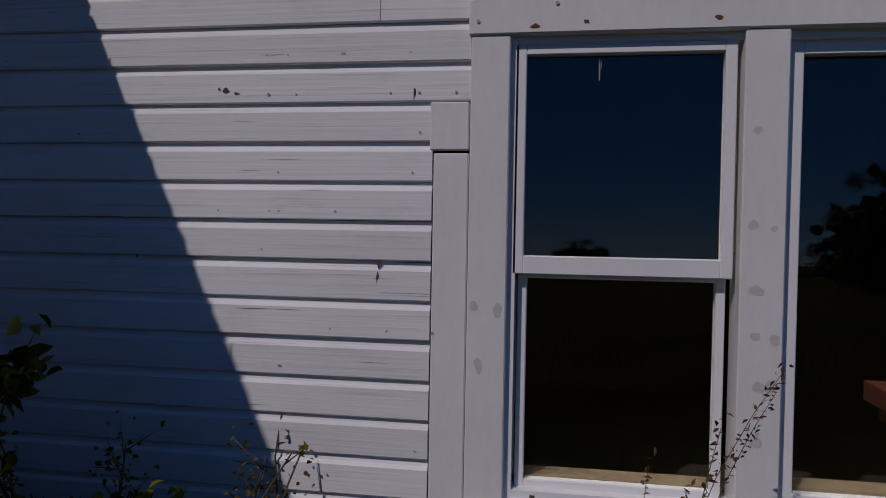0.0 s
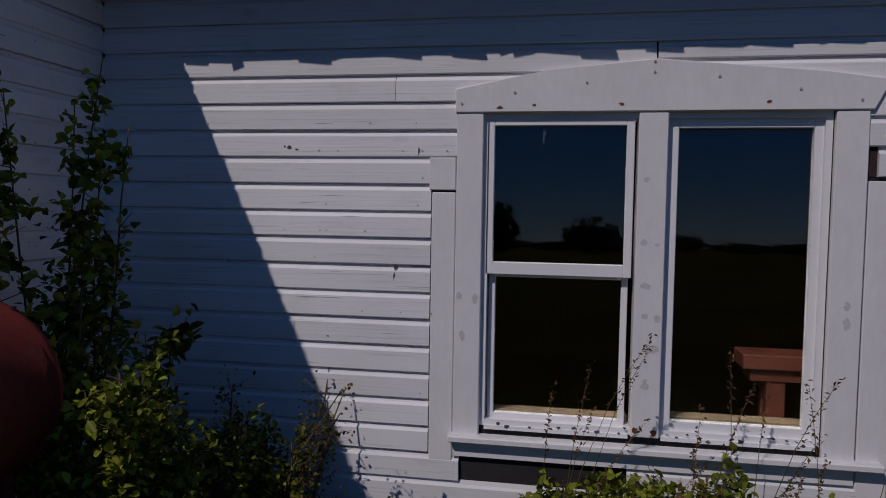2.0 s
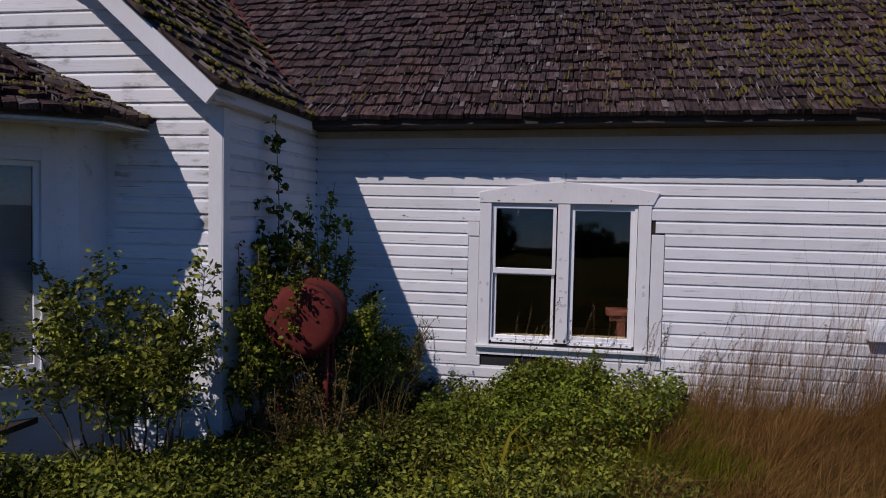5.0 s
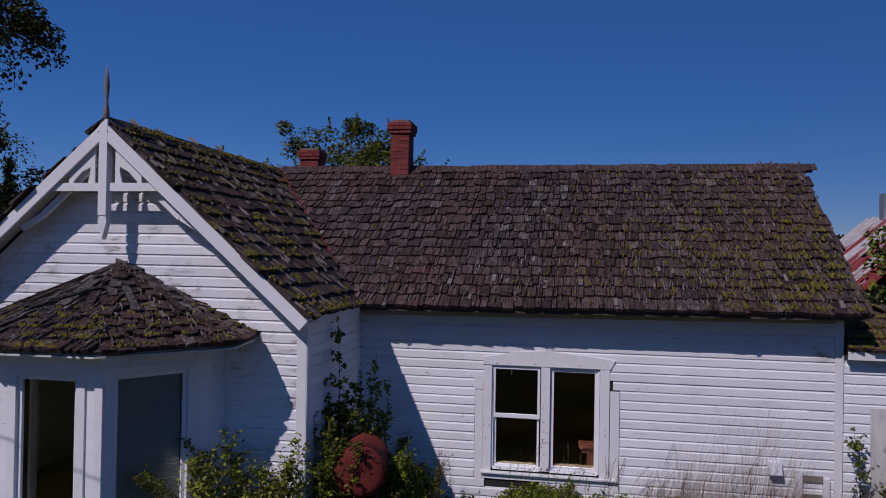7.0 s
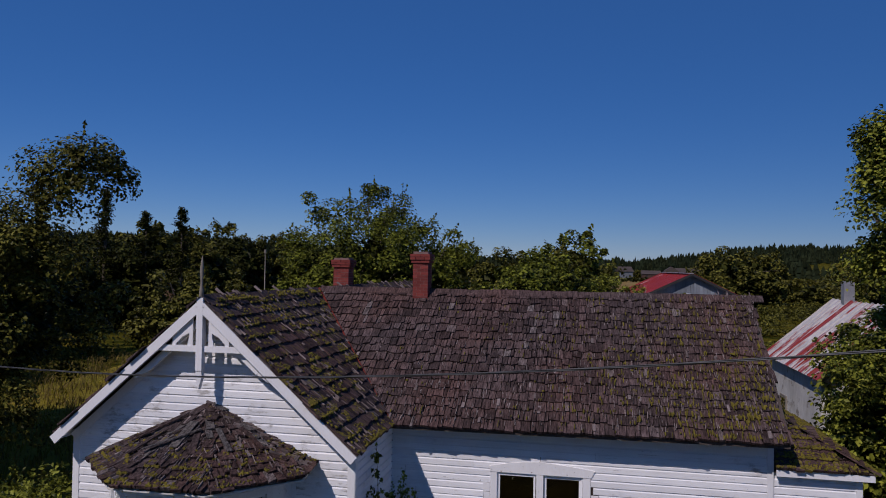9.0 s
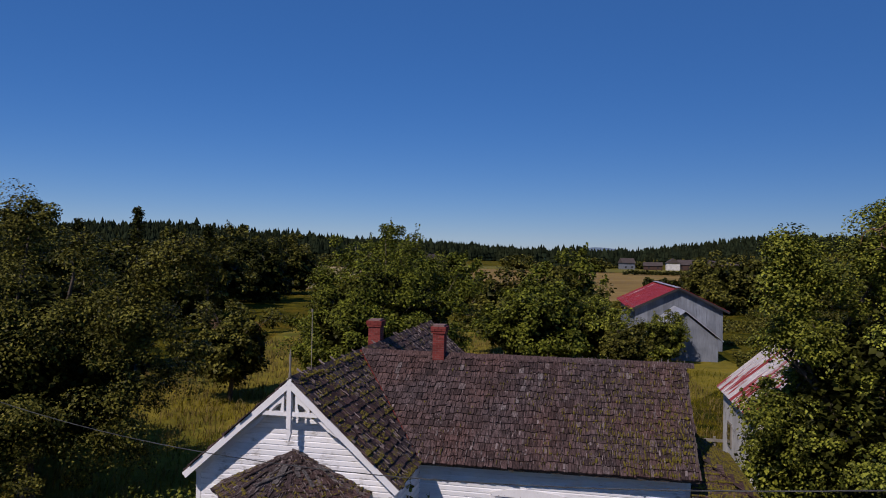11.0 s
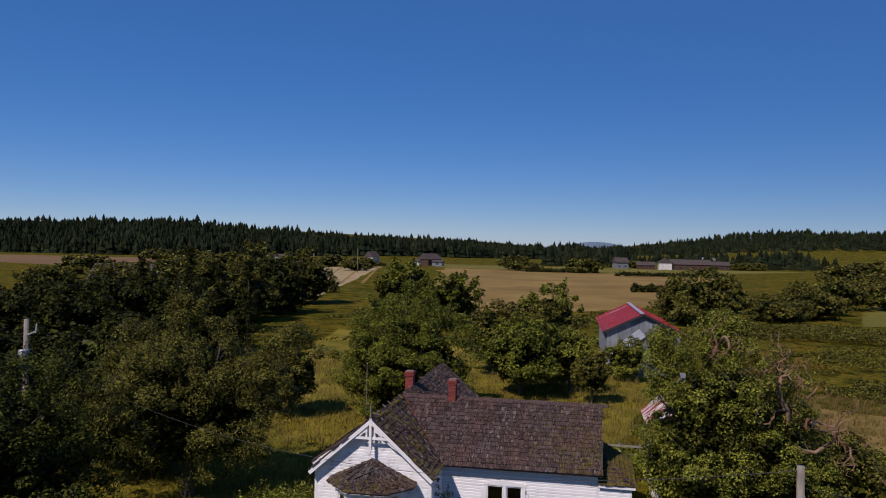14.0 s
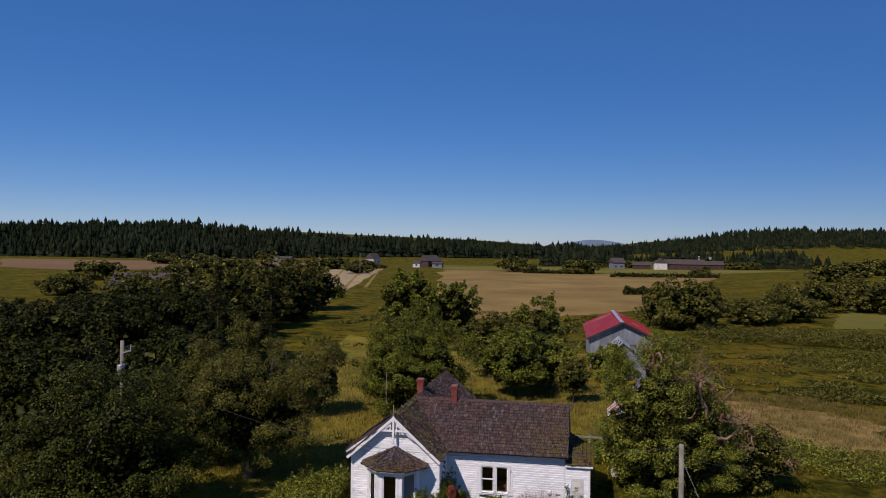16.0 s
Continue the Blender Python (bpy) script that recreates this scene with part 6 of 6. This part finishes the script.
# hedge of tall dark trees along the lane
hedge = tree("hedge_tree", "tall dark hedge tree along the lane", (-56, 116, GROUND), 12.0, 6.6, LEAF_OLIVE, 40, 11000, 0.42, 0.25, 0.02, 1.35, group="hedge trees along the lane", limbs=4, shoots=14)
hedge2 = tree("hedge_tree", "tall dark hedge tree along the lane", (-52, 92, GROUND), 11.4, 6.2, LEAF_DARK, 41, 11000, 0.40, 0.25, 0.02, 1.3, group="hedge trees along the lane", limbs=4, shoots=14)
hr = random.Random(8)
for i, (x, y, s) in enumerate([(-63, 108, 1.05), (-60, 98, 1.0), (-60, 84, 1.0), (-52, 78, 0.95), (-66, 90, 1.1), (-49, 64, 0.92), (-58, 68, 1.0), (-66, 74, 1.05),
                               (-47, 51, 0.85), (-56, 53, 0.9), (-65, 57, 0.95), (-44, 38, 0.82), (-52, 39, 0.85), (-61, 41, 0.9), (-42, 26, 0.78), (-50, 25, 0.8), (-58, 25, 0.85),
                               (-39, 14, 0.72), (-47, 13, 0.78), (-36, 4, 0.68), (-45, 2, 0.75), (-74, 62, 0.9), (-72, 44, 0.85), (-80, 84, 0.9), (-88, 100, 0.9), (-68, 28, 0.8), (-54, 8, 0.8), (-33, 25, 0.72), (-31, 13, 0.66), (-30, 3, 0.62), (-38, 45, 0.7)]):
    low = 0.78 if x < -55 and y < 105 else 1.0
    copy_thing(hedge if y > 62 else hedge2, pose(x, y, GROUND, 0, 0, hr.uniform(0, 360)) @ Matrix.Diagonal((s, s, s * low * hr.uniform(0.9, 1.08), 1)))

# bushes on the right and in the meadow
bush = tree("meadow_bush", "rounded grey-green bush in the meadow", (46, 120, GROUND), 5.8, 6.8, LEAF_OLIVE, 50, 6000, 0.42, 0.15, 0.02, 1.1, "bush", "meadow bushes", 3, shoots=10, lobe=0.2)
bush2 = tree("meadow_bush", "dense green bush in the meadow", (60, 150, GROUND), 7.4, 8.2, LEAF_OLIVE, 51, 6500, 0.46, 0.2, 0.02, 1.2, "bush", "meadow bushes", 3, shoots=10, lobe=0.2)
for i, (x, y, s) in enumerate([(38, 112, 0.8), (52, 132, 0.9), (74, 150, 1.1), (90, 168, 1.2), (76, 176, 1.2), (104, 176, 1.2), (120, 190, 1.3), (62, 178, 1.0), (140, 215, 1.4), (110, 225, 1.4),
                               (34, 128, 0.7), (98, 130, 0.9), (-66, 155, 0.5), (-95, 150, 1.1), (-118, 150, 1.2), (-140, 140, 1.2), (-105, 120, 1.1)]):
    copy_thing(bush if i % 2 else bush2, pose(x, y, GROUND, 0, 0, hr.uniform(0, 360)) @ Matrix.Diagonal((s, s, s * hr.uniform(0.8, 1.0), 1)))
far_bush = tree("field_bush", "dark round bush at the field edge", (-38, 400, GROUND), 9.5, 11.0, LEAF_OLIVE, 52, 1300, 1.3, 0.3, 0.02, 2.0, "bush", "bushes along the far fields", 3, shoots=0, lobe=0.2)
for i, (x, y, s) in enumerate([(2, 380, 1.0), (-30, 395, 0.8), (66, 372, 0.6), (118, 330, 1.0), (150, 400, 1.2), (-128, 380, 1.0), (-150, 390, 1.1), (-115, 330, 0.8), (-185, 300, 1.1),
                               (-210, 330, 1.2), (-150, 260, 1.0), (-160, 230, 1.0), (-190, 220, 1.0), (-250, 420, 1.0), (-300, 440, 1.1), (-205, 450, 0.8), (180, 440, 1.2), (210, 380, 1.2), (86, 482, 0.45), (112, 520, 0.8), (14, 508, 0.6), (38, 520, 0.7), (124, 530, 0.9)]):
    copy_thing(far_bush, pose(x, y, GROUND, 0, 0, hr.uniform(0, 360)) @ Matrix.Diagonal((s, s, s * hr.uniform(0.7, 1.0), 1)))

# bramble row across the right meadow, and low scrub


def thicket(name, label, outline, count, h, leaf, mat, seed, patch=0):
    """Low tangled growth inside a polygon."""
    q = np.random.default_rng(seed)
    xs, ys = [p[0] for p in outline], [p[1] for p in outline]
    pts = []
    while len(pts) < count:
        x, y = q.uniform(min(xs), max(xs)), q.uniform(min(ys), max(ys))
        inside = False
        for (x0, y0), (x1, y1) in zip(outline, outline[1:] + outline[:1]):
            if (y0 > y) != (y1 > y) and x < (x1 - x0) * (y - y0) / (y1 - y0) + x0:
                inside = not inside
        if inside and patch and noise.noise(Vector((x * patch, y * patch, seed))) + 0.5 * noise.noise(Vector((x * patch * 3, y * patch * 3, seed))) < 0.08:
            inside = False
        if inside:
            hh = h * (0.55 + 0.6 * noise.noise(Vector((x * 0.35, y * 0.35, seed))) + 0.25 * noise.noise(Vector((x * 1.3, y * 1.3, seed))) + 0.3 * noise.noise(Vector((x * 4, y * 4, seed))))
            pts.append((x, y, GROUND + max(0.08, hh) * q.uniform(0.35, 1.0)))
    ob = leaf_mesh(name, pts, leaf, q, mat)
    return tagged(ob, label, "undergrowth", kind="stuff")


thicket("bramble_row", "long tangled row of brambles across the meadow", [(22, 82), (26, 92), (50, 88), (74, 80), (80, 68), (60, 70), (40, 78)], 26000, 2.4, 0.30, LEAF_OLIVE, 61)
thicket("scrub", "patchy green scrub and weeds behind the apple tree", [(15, 12), (19, 18), (34, 16), (44, 2), (40, -14), (20, -12), (14, -4)], 34000, 1.7, 0.16, LEAF, 62, 0.13)
thicket("scrub", "coarse meadow weeds beside the shed", [(12, 30), (16, 60), (34, 66), (46, 40), (32, 34), (22, 40)], 13000, 0.9, 0.24, LEAF_OLIVE, 63, 0.08)
thicket("scrub", "green shrubs behind the lean-to", [(4.9, 9), (5.0, 14), (7.3, 14.5), (7.3, 9)], 7000, 1.5, 0.12, LEAF_FRESH, 64)
thicket("scrub", "leafy bushes in front of the west wall", [(-11.5, -3.6), (-11, 0.8), (-7.8, 0.9), (-7.5, -3.4), (-9, -4.2)], 13000, 2.1, 0.12, LEAF, 65)
thicket("reeds", "bright green reeds in a damp hollow", [(52, 112), (58, 128), (80, 128), (76, 112)], 8000, 1.6, 0.45, LEAF_FRESH, 66, 0.06)
thicket("tussocks", "rough olive tussocks over the right meadow", [(16, 40), (24, 100), (60, 110), (130, 104), (100, 30), (60, -10), (36, 2), (34, 36)], 34000, 1.0, 0.30, LEAF_OLIVE, 67, 0.06)
thicket("tussocks", "rough green tussocks beyond the orchard", [(-36, 60), (-44, 110), (-20, 120), (20, 120), (22, 70), (-10, 56)], 11000, 0.8, 0.42, LEAF_OLIVE, 68, 0.06)

for label, line in (("dark hedgerow between stubble and pasture", [(17, 338), (18, 346), (46, 352), (72, 358), (73, 350), (46, 344)]),
                    ("low dark hedgerow along the stubble field", [(-30, 372), (-29, 380), (9, 382), (10, 374)]),
                    ("reddish weeds along the field edge", [(17, 196), (18, 206), (38, 212), (39, 202)]),
                    ("green hedge before the far woods", [(-190, 400), (-188, 412), (-128, 436), (-126, 424)])):
    thicket("hedgerow", label, line, 2600, 2.6, 1.1, LEAF_DARK, int(line[0][1]))
# far woods: spires of conifers on the rises


def woods(name, label, spots, seed, lo, hi):
    q = random.Random(seed)
    soup = Soup()
    for x, y in spots:
        z, h = land(x, y), q.uniform(lo, hi) * (0.95 + 0.45 * noise.noise(Vector((x * 0.03, y * 0.01, seed))) + 0.25 * noise.noise(Vector((x * 0.15, y * 0.05, seed))))
        w = h * q.uniform(0.18, 0.42)
        a0 = q.uniform(0, 6)
        tiers = 3
        for t in range(tiers):
            b, tp = h * (0.05 + 0.28 * t), h * min(1.0, 0.52 + 0.26 * t)
            rr = w * (1 - 0.27 * t)
            k0, m = len(soup.v), 6
            for k in range(m):
                an = a0 + 2 * math.pi * k / m
                rk = rr * q.uniform(0.7, 1.25)
                soup.v.append((x + rk * math.cos(an), y + rk * math.sin(an), z + b + q.uniform(-0.04, 0.04) * h))
            soup.v.append((x + q.uniform(-0.3, 0.3), y, z + tp))
            soup.f += [(k0 + k, k0 + (k + 1) % m, k0 + m) for k in range(m)]
    return tagged(soup.make(name, NEEDLE, smooth=False), label, "woods", kind="stuff")


q = random.Random(70)
spots = []
for i in range(7000):
    x = q.uniform(-1000, 60)
    y0 = 560 + max(0, (x + 330)) * 1.1
    spots.append((x, y0 + q.random() ** 1.5 * 420))
woods("conifer_woods", "dark conifer woods along the western rise", spots, 71, 10, 19)
spots = [(q.uniform(-320, 1400), 1150 + q.random() * 500) for i in range(5000)]
woods("conifer_woods", "dark conifer woods on the far eastern hill", spots, 72, 10, 18)
spots = [(q.uniform(-30, 52), q.uniform(540, 640)) for i in range(190)] + [(q.uniform(115, 190), q.uniform(540, 660)) for i in range(70)] + [(q.uniform(66, 230), q.uniform(760, 860)) for i in range(160)]
woods("conifer_woods", "grove of tall conifers near the far farm", spots, 73, 8, 15)
soup = Soup()
n_h = 40
for i in range(n_h + 1):
    x = -700 + i * 40
    h = 14 + 50 * math.exp(-((x - 40) / 230) ** 2) + 5 * noise.noise(Vector((i * 0.35, 3, 0)))
    soup.v += [(x, 4300, -20), (x, 4300, h), (x, 4700, h * 0.6)]
for i in range(n_h):
    a = i * 3
    soup.f += [(a, a + 3, a + 4, a + 1), (a + 1, a + 4, a + 5, a + 2)]
tagged(soup.make("backdrop", HILL), "blue distant mountain on the horizon", "backdrop", kind="structure")

# country behind the camera, seen in the panes
copy_thing(bush2, pose(4.0, -150, GROUND, 0, 0, 40) @ Matrix.Diagonal((0.85, 0.85, 1.1, 1)))
copy_thing(hedge, pose(28, -64, GROUND, 0, 0, 10) @ Matrix.Diagonal((0.95, 0.95, 0.95, 1)))
copy_thing(hedge2, pose(38, -66, GROUND, 0, 0, 80) @ Matrix.Diagonal((1.0, 1.0, 1.1, 1)))
copy_thing(hedge2, pose(-10.5, -95, GROUND, 0, 0, 80) @ Matrix.Diagonal((0.6, 0.6, 0.75, 1)))
for i in range(16):
    copy_thing(far_bush, pose(-70 + i * 22, -290 + 6 * math.sin(i * 2.3), GROUND, 0, 0, i * 47) @ Matrix.Diagonal((1.4, 1.0, 0.6 + 0.2 * math.sin(i * 1.7), 1)))

# ---------------------------------------------------------------- plants at the wall


def shrub(name, label, base, stems, height, spread, leaf, mat, twigs, seed, category="shrub", bend=0.12, low=0.2, reach=0.4):
    """Thin stems with side twigs, leaves set along every twig."""
    q = np.random.default_rng(seed)
    ob = thing(name, label, category)
    soup, pts = Soup(), []
    for k in range(stems):
        a = q.uniform(0, 2 * math.pi)
        r = spread * math.sqrt(q.random())
        p = Vector((base[0] + r * 0.6 * math.cos(a), base[1] + r * 0.6 * math.sin(a), base[2]))
        h = height * q.uniform(0.5, 1.05)
        d = Vector((math.cos(a) * 0.4 * r, math.sin(a) * 0.4 * r, 1)).normalized()
        line = [p.copy()]
        for s in range(7):
            d = (d + Vector((q.normal(0, bend), q.normal(0, bend), 0.05))).normalized()
            p = p + d * h / 7
            line.append(p.copy())
        soup.tube(line, [0.010 * (1 - 0.11 * i) for i in range(8)], 5)
        for s in range(twigs):
            t = low + (0.98 - low) * q.random()
            i = min(6, int(t * 7))
            st = line[i].lerp(line[i + 1], t * 7 - i)
            dv = Vector(q.normal(0, 1, 3))
            dv.z = abs(dv.z) * 0.7 + 0.15
            ln = reach * (1.15 - 0.75 * t) * q.uniform(0.5, 1.2)
            en = st + dv.normalized() * ln
            soup.tube([st, en], [0.003, 0.0012], 3)
            for w in range(int(5 + ln * 28)):
                f = q.random() ** 0.7
                pts.append(np.array(st.lerp(en, f)) + q.normal(0, 0.022, 3))
    soup.make("stem", STEM, ob)
    leaf_mesh("foliage", pts, leaf, q, mat, ob, aspect=0.62, flat=0.35, oval=True)
    return ob


shrub("shrub", "tall thin leafy shrub growing up the house corner", (-1.97, -1.36, GROUND), 8, 3.0, 0.22, 0.068, LEAF, 34, 80, bend=0.035, low=0.4, reach=0.26)
shrub("shrub", "thin arching shrub shoots in the house corner", (-1.62, -1.0, GROUND), 6, 2.35, 0.2, 0.050, LEAF_FRESH, 22, 88, bend=0.04, low=0.45, reach=0.2)
shrub("shrub", "green shrub with dry twigs beside the oil tank", (-1.14, -1.25, GROUND), 16, 1.28, 0.32, 0.036, LEAF_FRESH, 28, 81, bend=0.06, low=0.5, reach=0.26)
shrub("shrub", "leafy green shrub against the clapboard wall", (-1.0, -0.72, GROUND), 14, 1.05, 0.3, 0.034, LEAF_FRESH, 22, 59, bend=0.08, low=0.45, reach=0.26)
shrub("shrub", "green shrub grown up beside the oil tank", (-1.82, -2.08, GROUND), 20, 1.95, 0.26, 0.045, LEAF_FRESH, 26, 82, bend=0.07, low=0.4, reach=0.26)
shrub("shrub", "dark leafy shrub between the tank and the corner", (-1.62, -1.0, GROUND), 20, 1.95, 0.46, 0.056, LEAF, 20, 57, bend=0.11, low=0.45, reach=0.4)
shrub("shrub", "withered brown undergrowth before the oil tank", (-1.3, -2.3, GROUND), 18, 1.02, 0.5, 0.022, LEAF_BROWN, 18, 60, bend=0.14, low=0.2, reach=0.25)
shrub("shrub", "small shrub with brown withered leaves and dry twigs", (-1.05, -0.5, GROUND), 22, 1.12, 0.40, 0.020, LEAF_BROWN, 18, 56, bend=0.16, low=0.3, reach=0.26)
shrub("shrub", "leafy rounded shrub on bare stems before the gabled block", (-2.35, -2.95, GROUND), 20, 1.72, 0.62, 0.045, LEAF, 36, 83, bend=0.13, low=0.5, reach=0.42)
shrub("shrub", "small thin shrub under the bay window", (-2.85, -4.05, GROUND), 6, 0.95, 0.25, 0.042, LEAF_FRESH, 12, 84)
shrub("shrub", "thin leafy sprigs at the end of the long wall", (5.05, -0.32, GROUND), 5, 1.7, 0.2, 0.05, LEAF_FRESH, 14, 61, bend=0.06, low=0.45, reach=0.26)
thicket("ground_ivy", "green ivy heap under the double window", [(0.25, -0.06), (1.1, -0.06), (1.3, -0.5), (0.8, -1.0), (0.1, -0.8)], 8000, 0.78, 0.05, LEAF_FRESH, 85)
thicket("ground_ivy", "low green creepers over the yard corner", [(-5.6, -4.0), (-3.4, -3.7), (-2.2, -2.4), (-1.2, -1.4), (-0.5, -1.3), (-0.6, -3.2), (-2.6, -5.2), (-5.7, -5.8)], 34000, 0.5, 0.048, LEAF, 86)
thicket("ground_ivy", "low green weeds along the wall foot", [(-0.6, -0.08), (-0.6, -1.5), (1.0, -2.0), (1.7, -1.4), (2.1, -0.05)], 10000, 0.6, 0.05, LEAF_FRESH, 87)
thicket("bramble", "matted green brambles over the yard", [(-1.0, -1.7), (0.6, -1.9), (1.7, -1.7), (1.9, -3.4), (1.0, -4.2), (-1.2, -3.8)], 20000, 0.42, 0.045, LEAF, 55)
# the dark leaf colour here paints the shade below the tank
thicket("ground_ivy", "undergrowth coloured dark for the shade beneath the oil tank", [(-2.05, -2.5), (-2.05, -0.1), (-0.6, -0.1), (-0.7, -1.9)], 9000, 0.6, 0.045, LEAF_DARK, 58)


def scatter(outline, count, seed):
    q = np.random.default_rng(seed)
    xs, ys = [p[0] for p in outline], [p[1] for p in outline]
    out = []
    while len(out) < count:
        x, y = q.uniform(min(xs), max(xs)), q.uniform(min(ys), max(ys))
        inside = False
        for (x0, y0), (x1, y1) in zip(outline, outline[1:] + outline[:1]):
            if (y0 > y) != (y1 > y) and x < (x1 - x0) * (y - y0) / (y1 - y0) + x0:
                inside = not inside
        if inside and noise.noise(Vector((x * 0.7, y * 0.7, seed))) + q.uniform(-0.35, 0.6) > 0:
            out.append((x, y, GROUND - 0.02))
    return out


def grass(label, outline, count, height, width, mat, seed, lean=0.5, wind=(0.2, 0.0)):
    q = np.random.default_rng(seed)
    pts = scatter(outline, count, seed)
    h = [height * max(0.3, 0.85 + 0.9 * noise.noise(Vector((x * 1.1, y * 1.1, seed * 3.1))) + 0.4 * noise.noise(Vector((x * 4, y * 4, seed)))) for x, y, z in pts]
    ob = blade_mesh("grass", pts, h, width, q, mat, lean=lean, wind=wind)
    return tagged(ob, label, "grass", kind="stuff")


YARD = [(-7, -6.5), (-5, -4.2), (-2.1, -2.3), (-2.0, -0.1), (4.7, -0.1), (7, -0.2), (7.5, -6.0), (0, -7.0)]
grass("rough green grass in the yard", YARD, 22000, 0.22, 0.007, GRASS_GREEN, 90, 0.8, (0.25, 0.0))
grass("yellowed grass among the green in the yard", YARD, 9000, 0.32, 0.006, GRASS_STRAW, 89, 0.8, (0.25, 0.0))
grass("long green grass heaped under the window", [(-0.3, -0.3), (-0.5, -1.8), (0.8, -2.6), (2.4, -2.3), (2.2, -0.3)], 5000, 0.36, 0.0055, GRASS_GREEN, 97, 1.0, (0.4, -0.1))
grass("matted brown grass before the long wall", [(1.0, -0.6), (0.6, -2.4), (2.0, -3.4), (7.3, -3.2), (7.3, -0.3), (2.2, -0.3)], 20000, 0.42, 0.0055, GRASS_DRY, 103, 1.0, (0.4, -0.1))
grass("tall dry reddish grass along the long wall", [(1.9, -0.25), (2.2, -1.2), (3.0, -1.8), (5.0, -2.0), (7.5, -1.8), (7.2, -0.2)], 15000, 0.66, 0.004, GRASS_DRY, 91, 0.8, (0.35, 0.0))
grass("sparse tall dry grass along the wall foot", [(1.9, -0.12), (2.0, -0.9), (5.0, -1.1), (4.6, -0.12)], 2200, 1.25, 0.0028, GRASS_DRY, 92, 0.45, (0.3, 0.0))
grass("tall seeding grass standing against the wall", [(2.5, -0.15), (2.4, -0.7), (4.0, -0.8), (4.1, -0.15)], 320, 1.6, 0.0028, GRASS_DRY, 104, 0.4, (0.2, 0.0))
grass("straw-coloured mown grass at the yard edge", [(-3, -5.2), (7.5, -4.0), (8, -9.5), (-4, -9.5)], 20000, 0.13, 0.007, GRASS_STRAW, 93, 0.8)
grass("few long pale grasses beneath the oil tank", [(-2.2, -2.9), (-1.9, -1.9), (-0.7, -1.4), (-0.6, -2.3)], 380, 0.62, 0.005, GRASS_STRAW, 94, 0.6)
grass("meadow grass round the house", [(-30, -10), (-30, 12), (-10, 30), (6, 40), (14, 36), (20, 10), (24, -12), (6, -16), (-12, -16)], 34000, 0.38, 0.03, GRASS_MEADOW, 95, 0.9)
grass("bleached grass fringing the dry patch", [(14, 26), (19, 38), (27, 38), (36, 28), (33, 16), (24, 12), (16, 18)], 16000, 0.45, 0.03, GRASS_STRAW, 99, 1.0)
grass("straw grass in the orchard", [(-30, 2), (-26, 50), (8, 60), (10, 20), (6.8, 12), (-8, 13), (-9, 4), (-12, 2)], 28000, 0.5, 0.04, GRASS_STRAW, 96, 0.9)


SEED = leaf_surface("dry_seed_head", (0.17, 0.09, 0.045), (0.05, 0.028, 0.015), 0.1)


def stalk(x, y, h, lx, ly, seed):
    """A single grass stalk with a seed head."""
    q = np.random.default_rng(seed)
    ob = thing("grass_stalk", "single dry grass stalk with a drooping seed head", "grass", group="dry grass stalks before the window")
    pts = [Vector((x + lx * t * t, y + ly * t * t, GROUND + h * (t - 0.12 * t * t))) for t in (0, 0.25, 0.5, 0.75, 0.9, 1.0)]
    soup = Soup()
    soup.tube(pts, [0.0024, 0.0022, 0.0019, 0.0015, 0.0012, 0.0008], 4)
    soup.make("stem", GRASS_STRAW, ob)
    d = (pts[-1] - pts[-3]).normalized()
    seeds = [np.array(pts[-3].lerp(pts[-1], t)) + q.normal(0, 0.006, 3) for t in np.linspace(0, 1.1, 34)]
    leaf_mesh("seed_head", seeds, 0.022, q, SEED, ob, aspect=0.4)


sr = random.Random(12)
for i in range(64):
    stalk(sr.uniform(0.25, 3.5), sr.uniform(-0.95, -0.12), sr.uniform(0.75, 1.45), sr.uniform(-0.12, 0.38), sr.uniform(-0.1, 0.1), 300 + i)
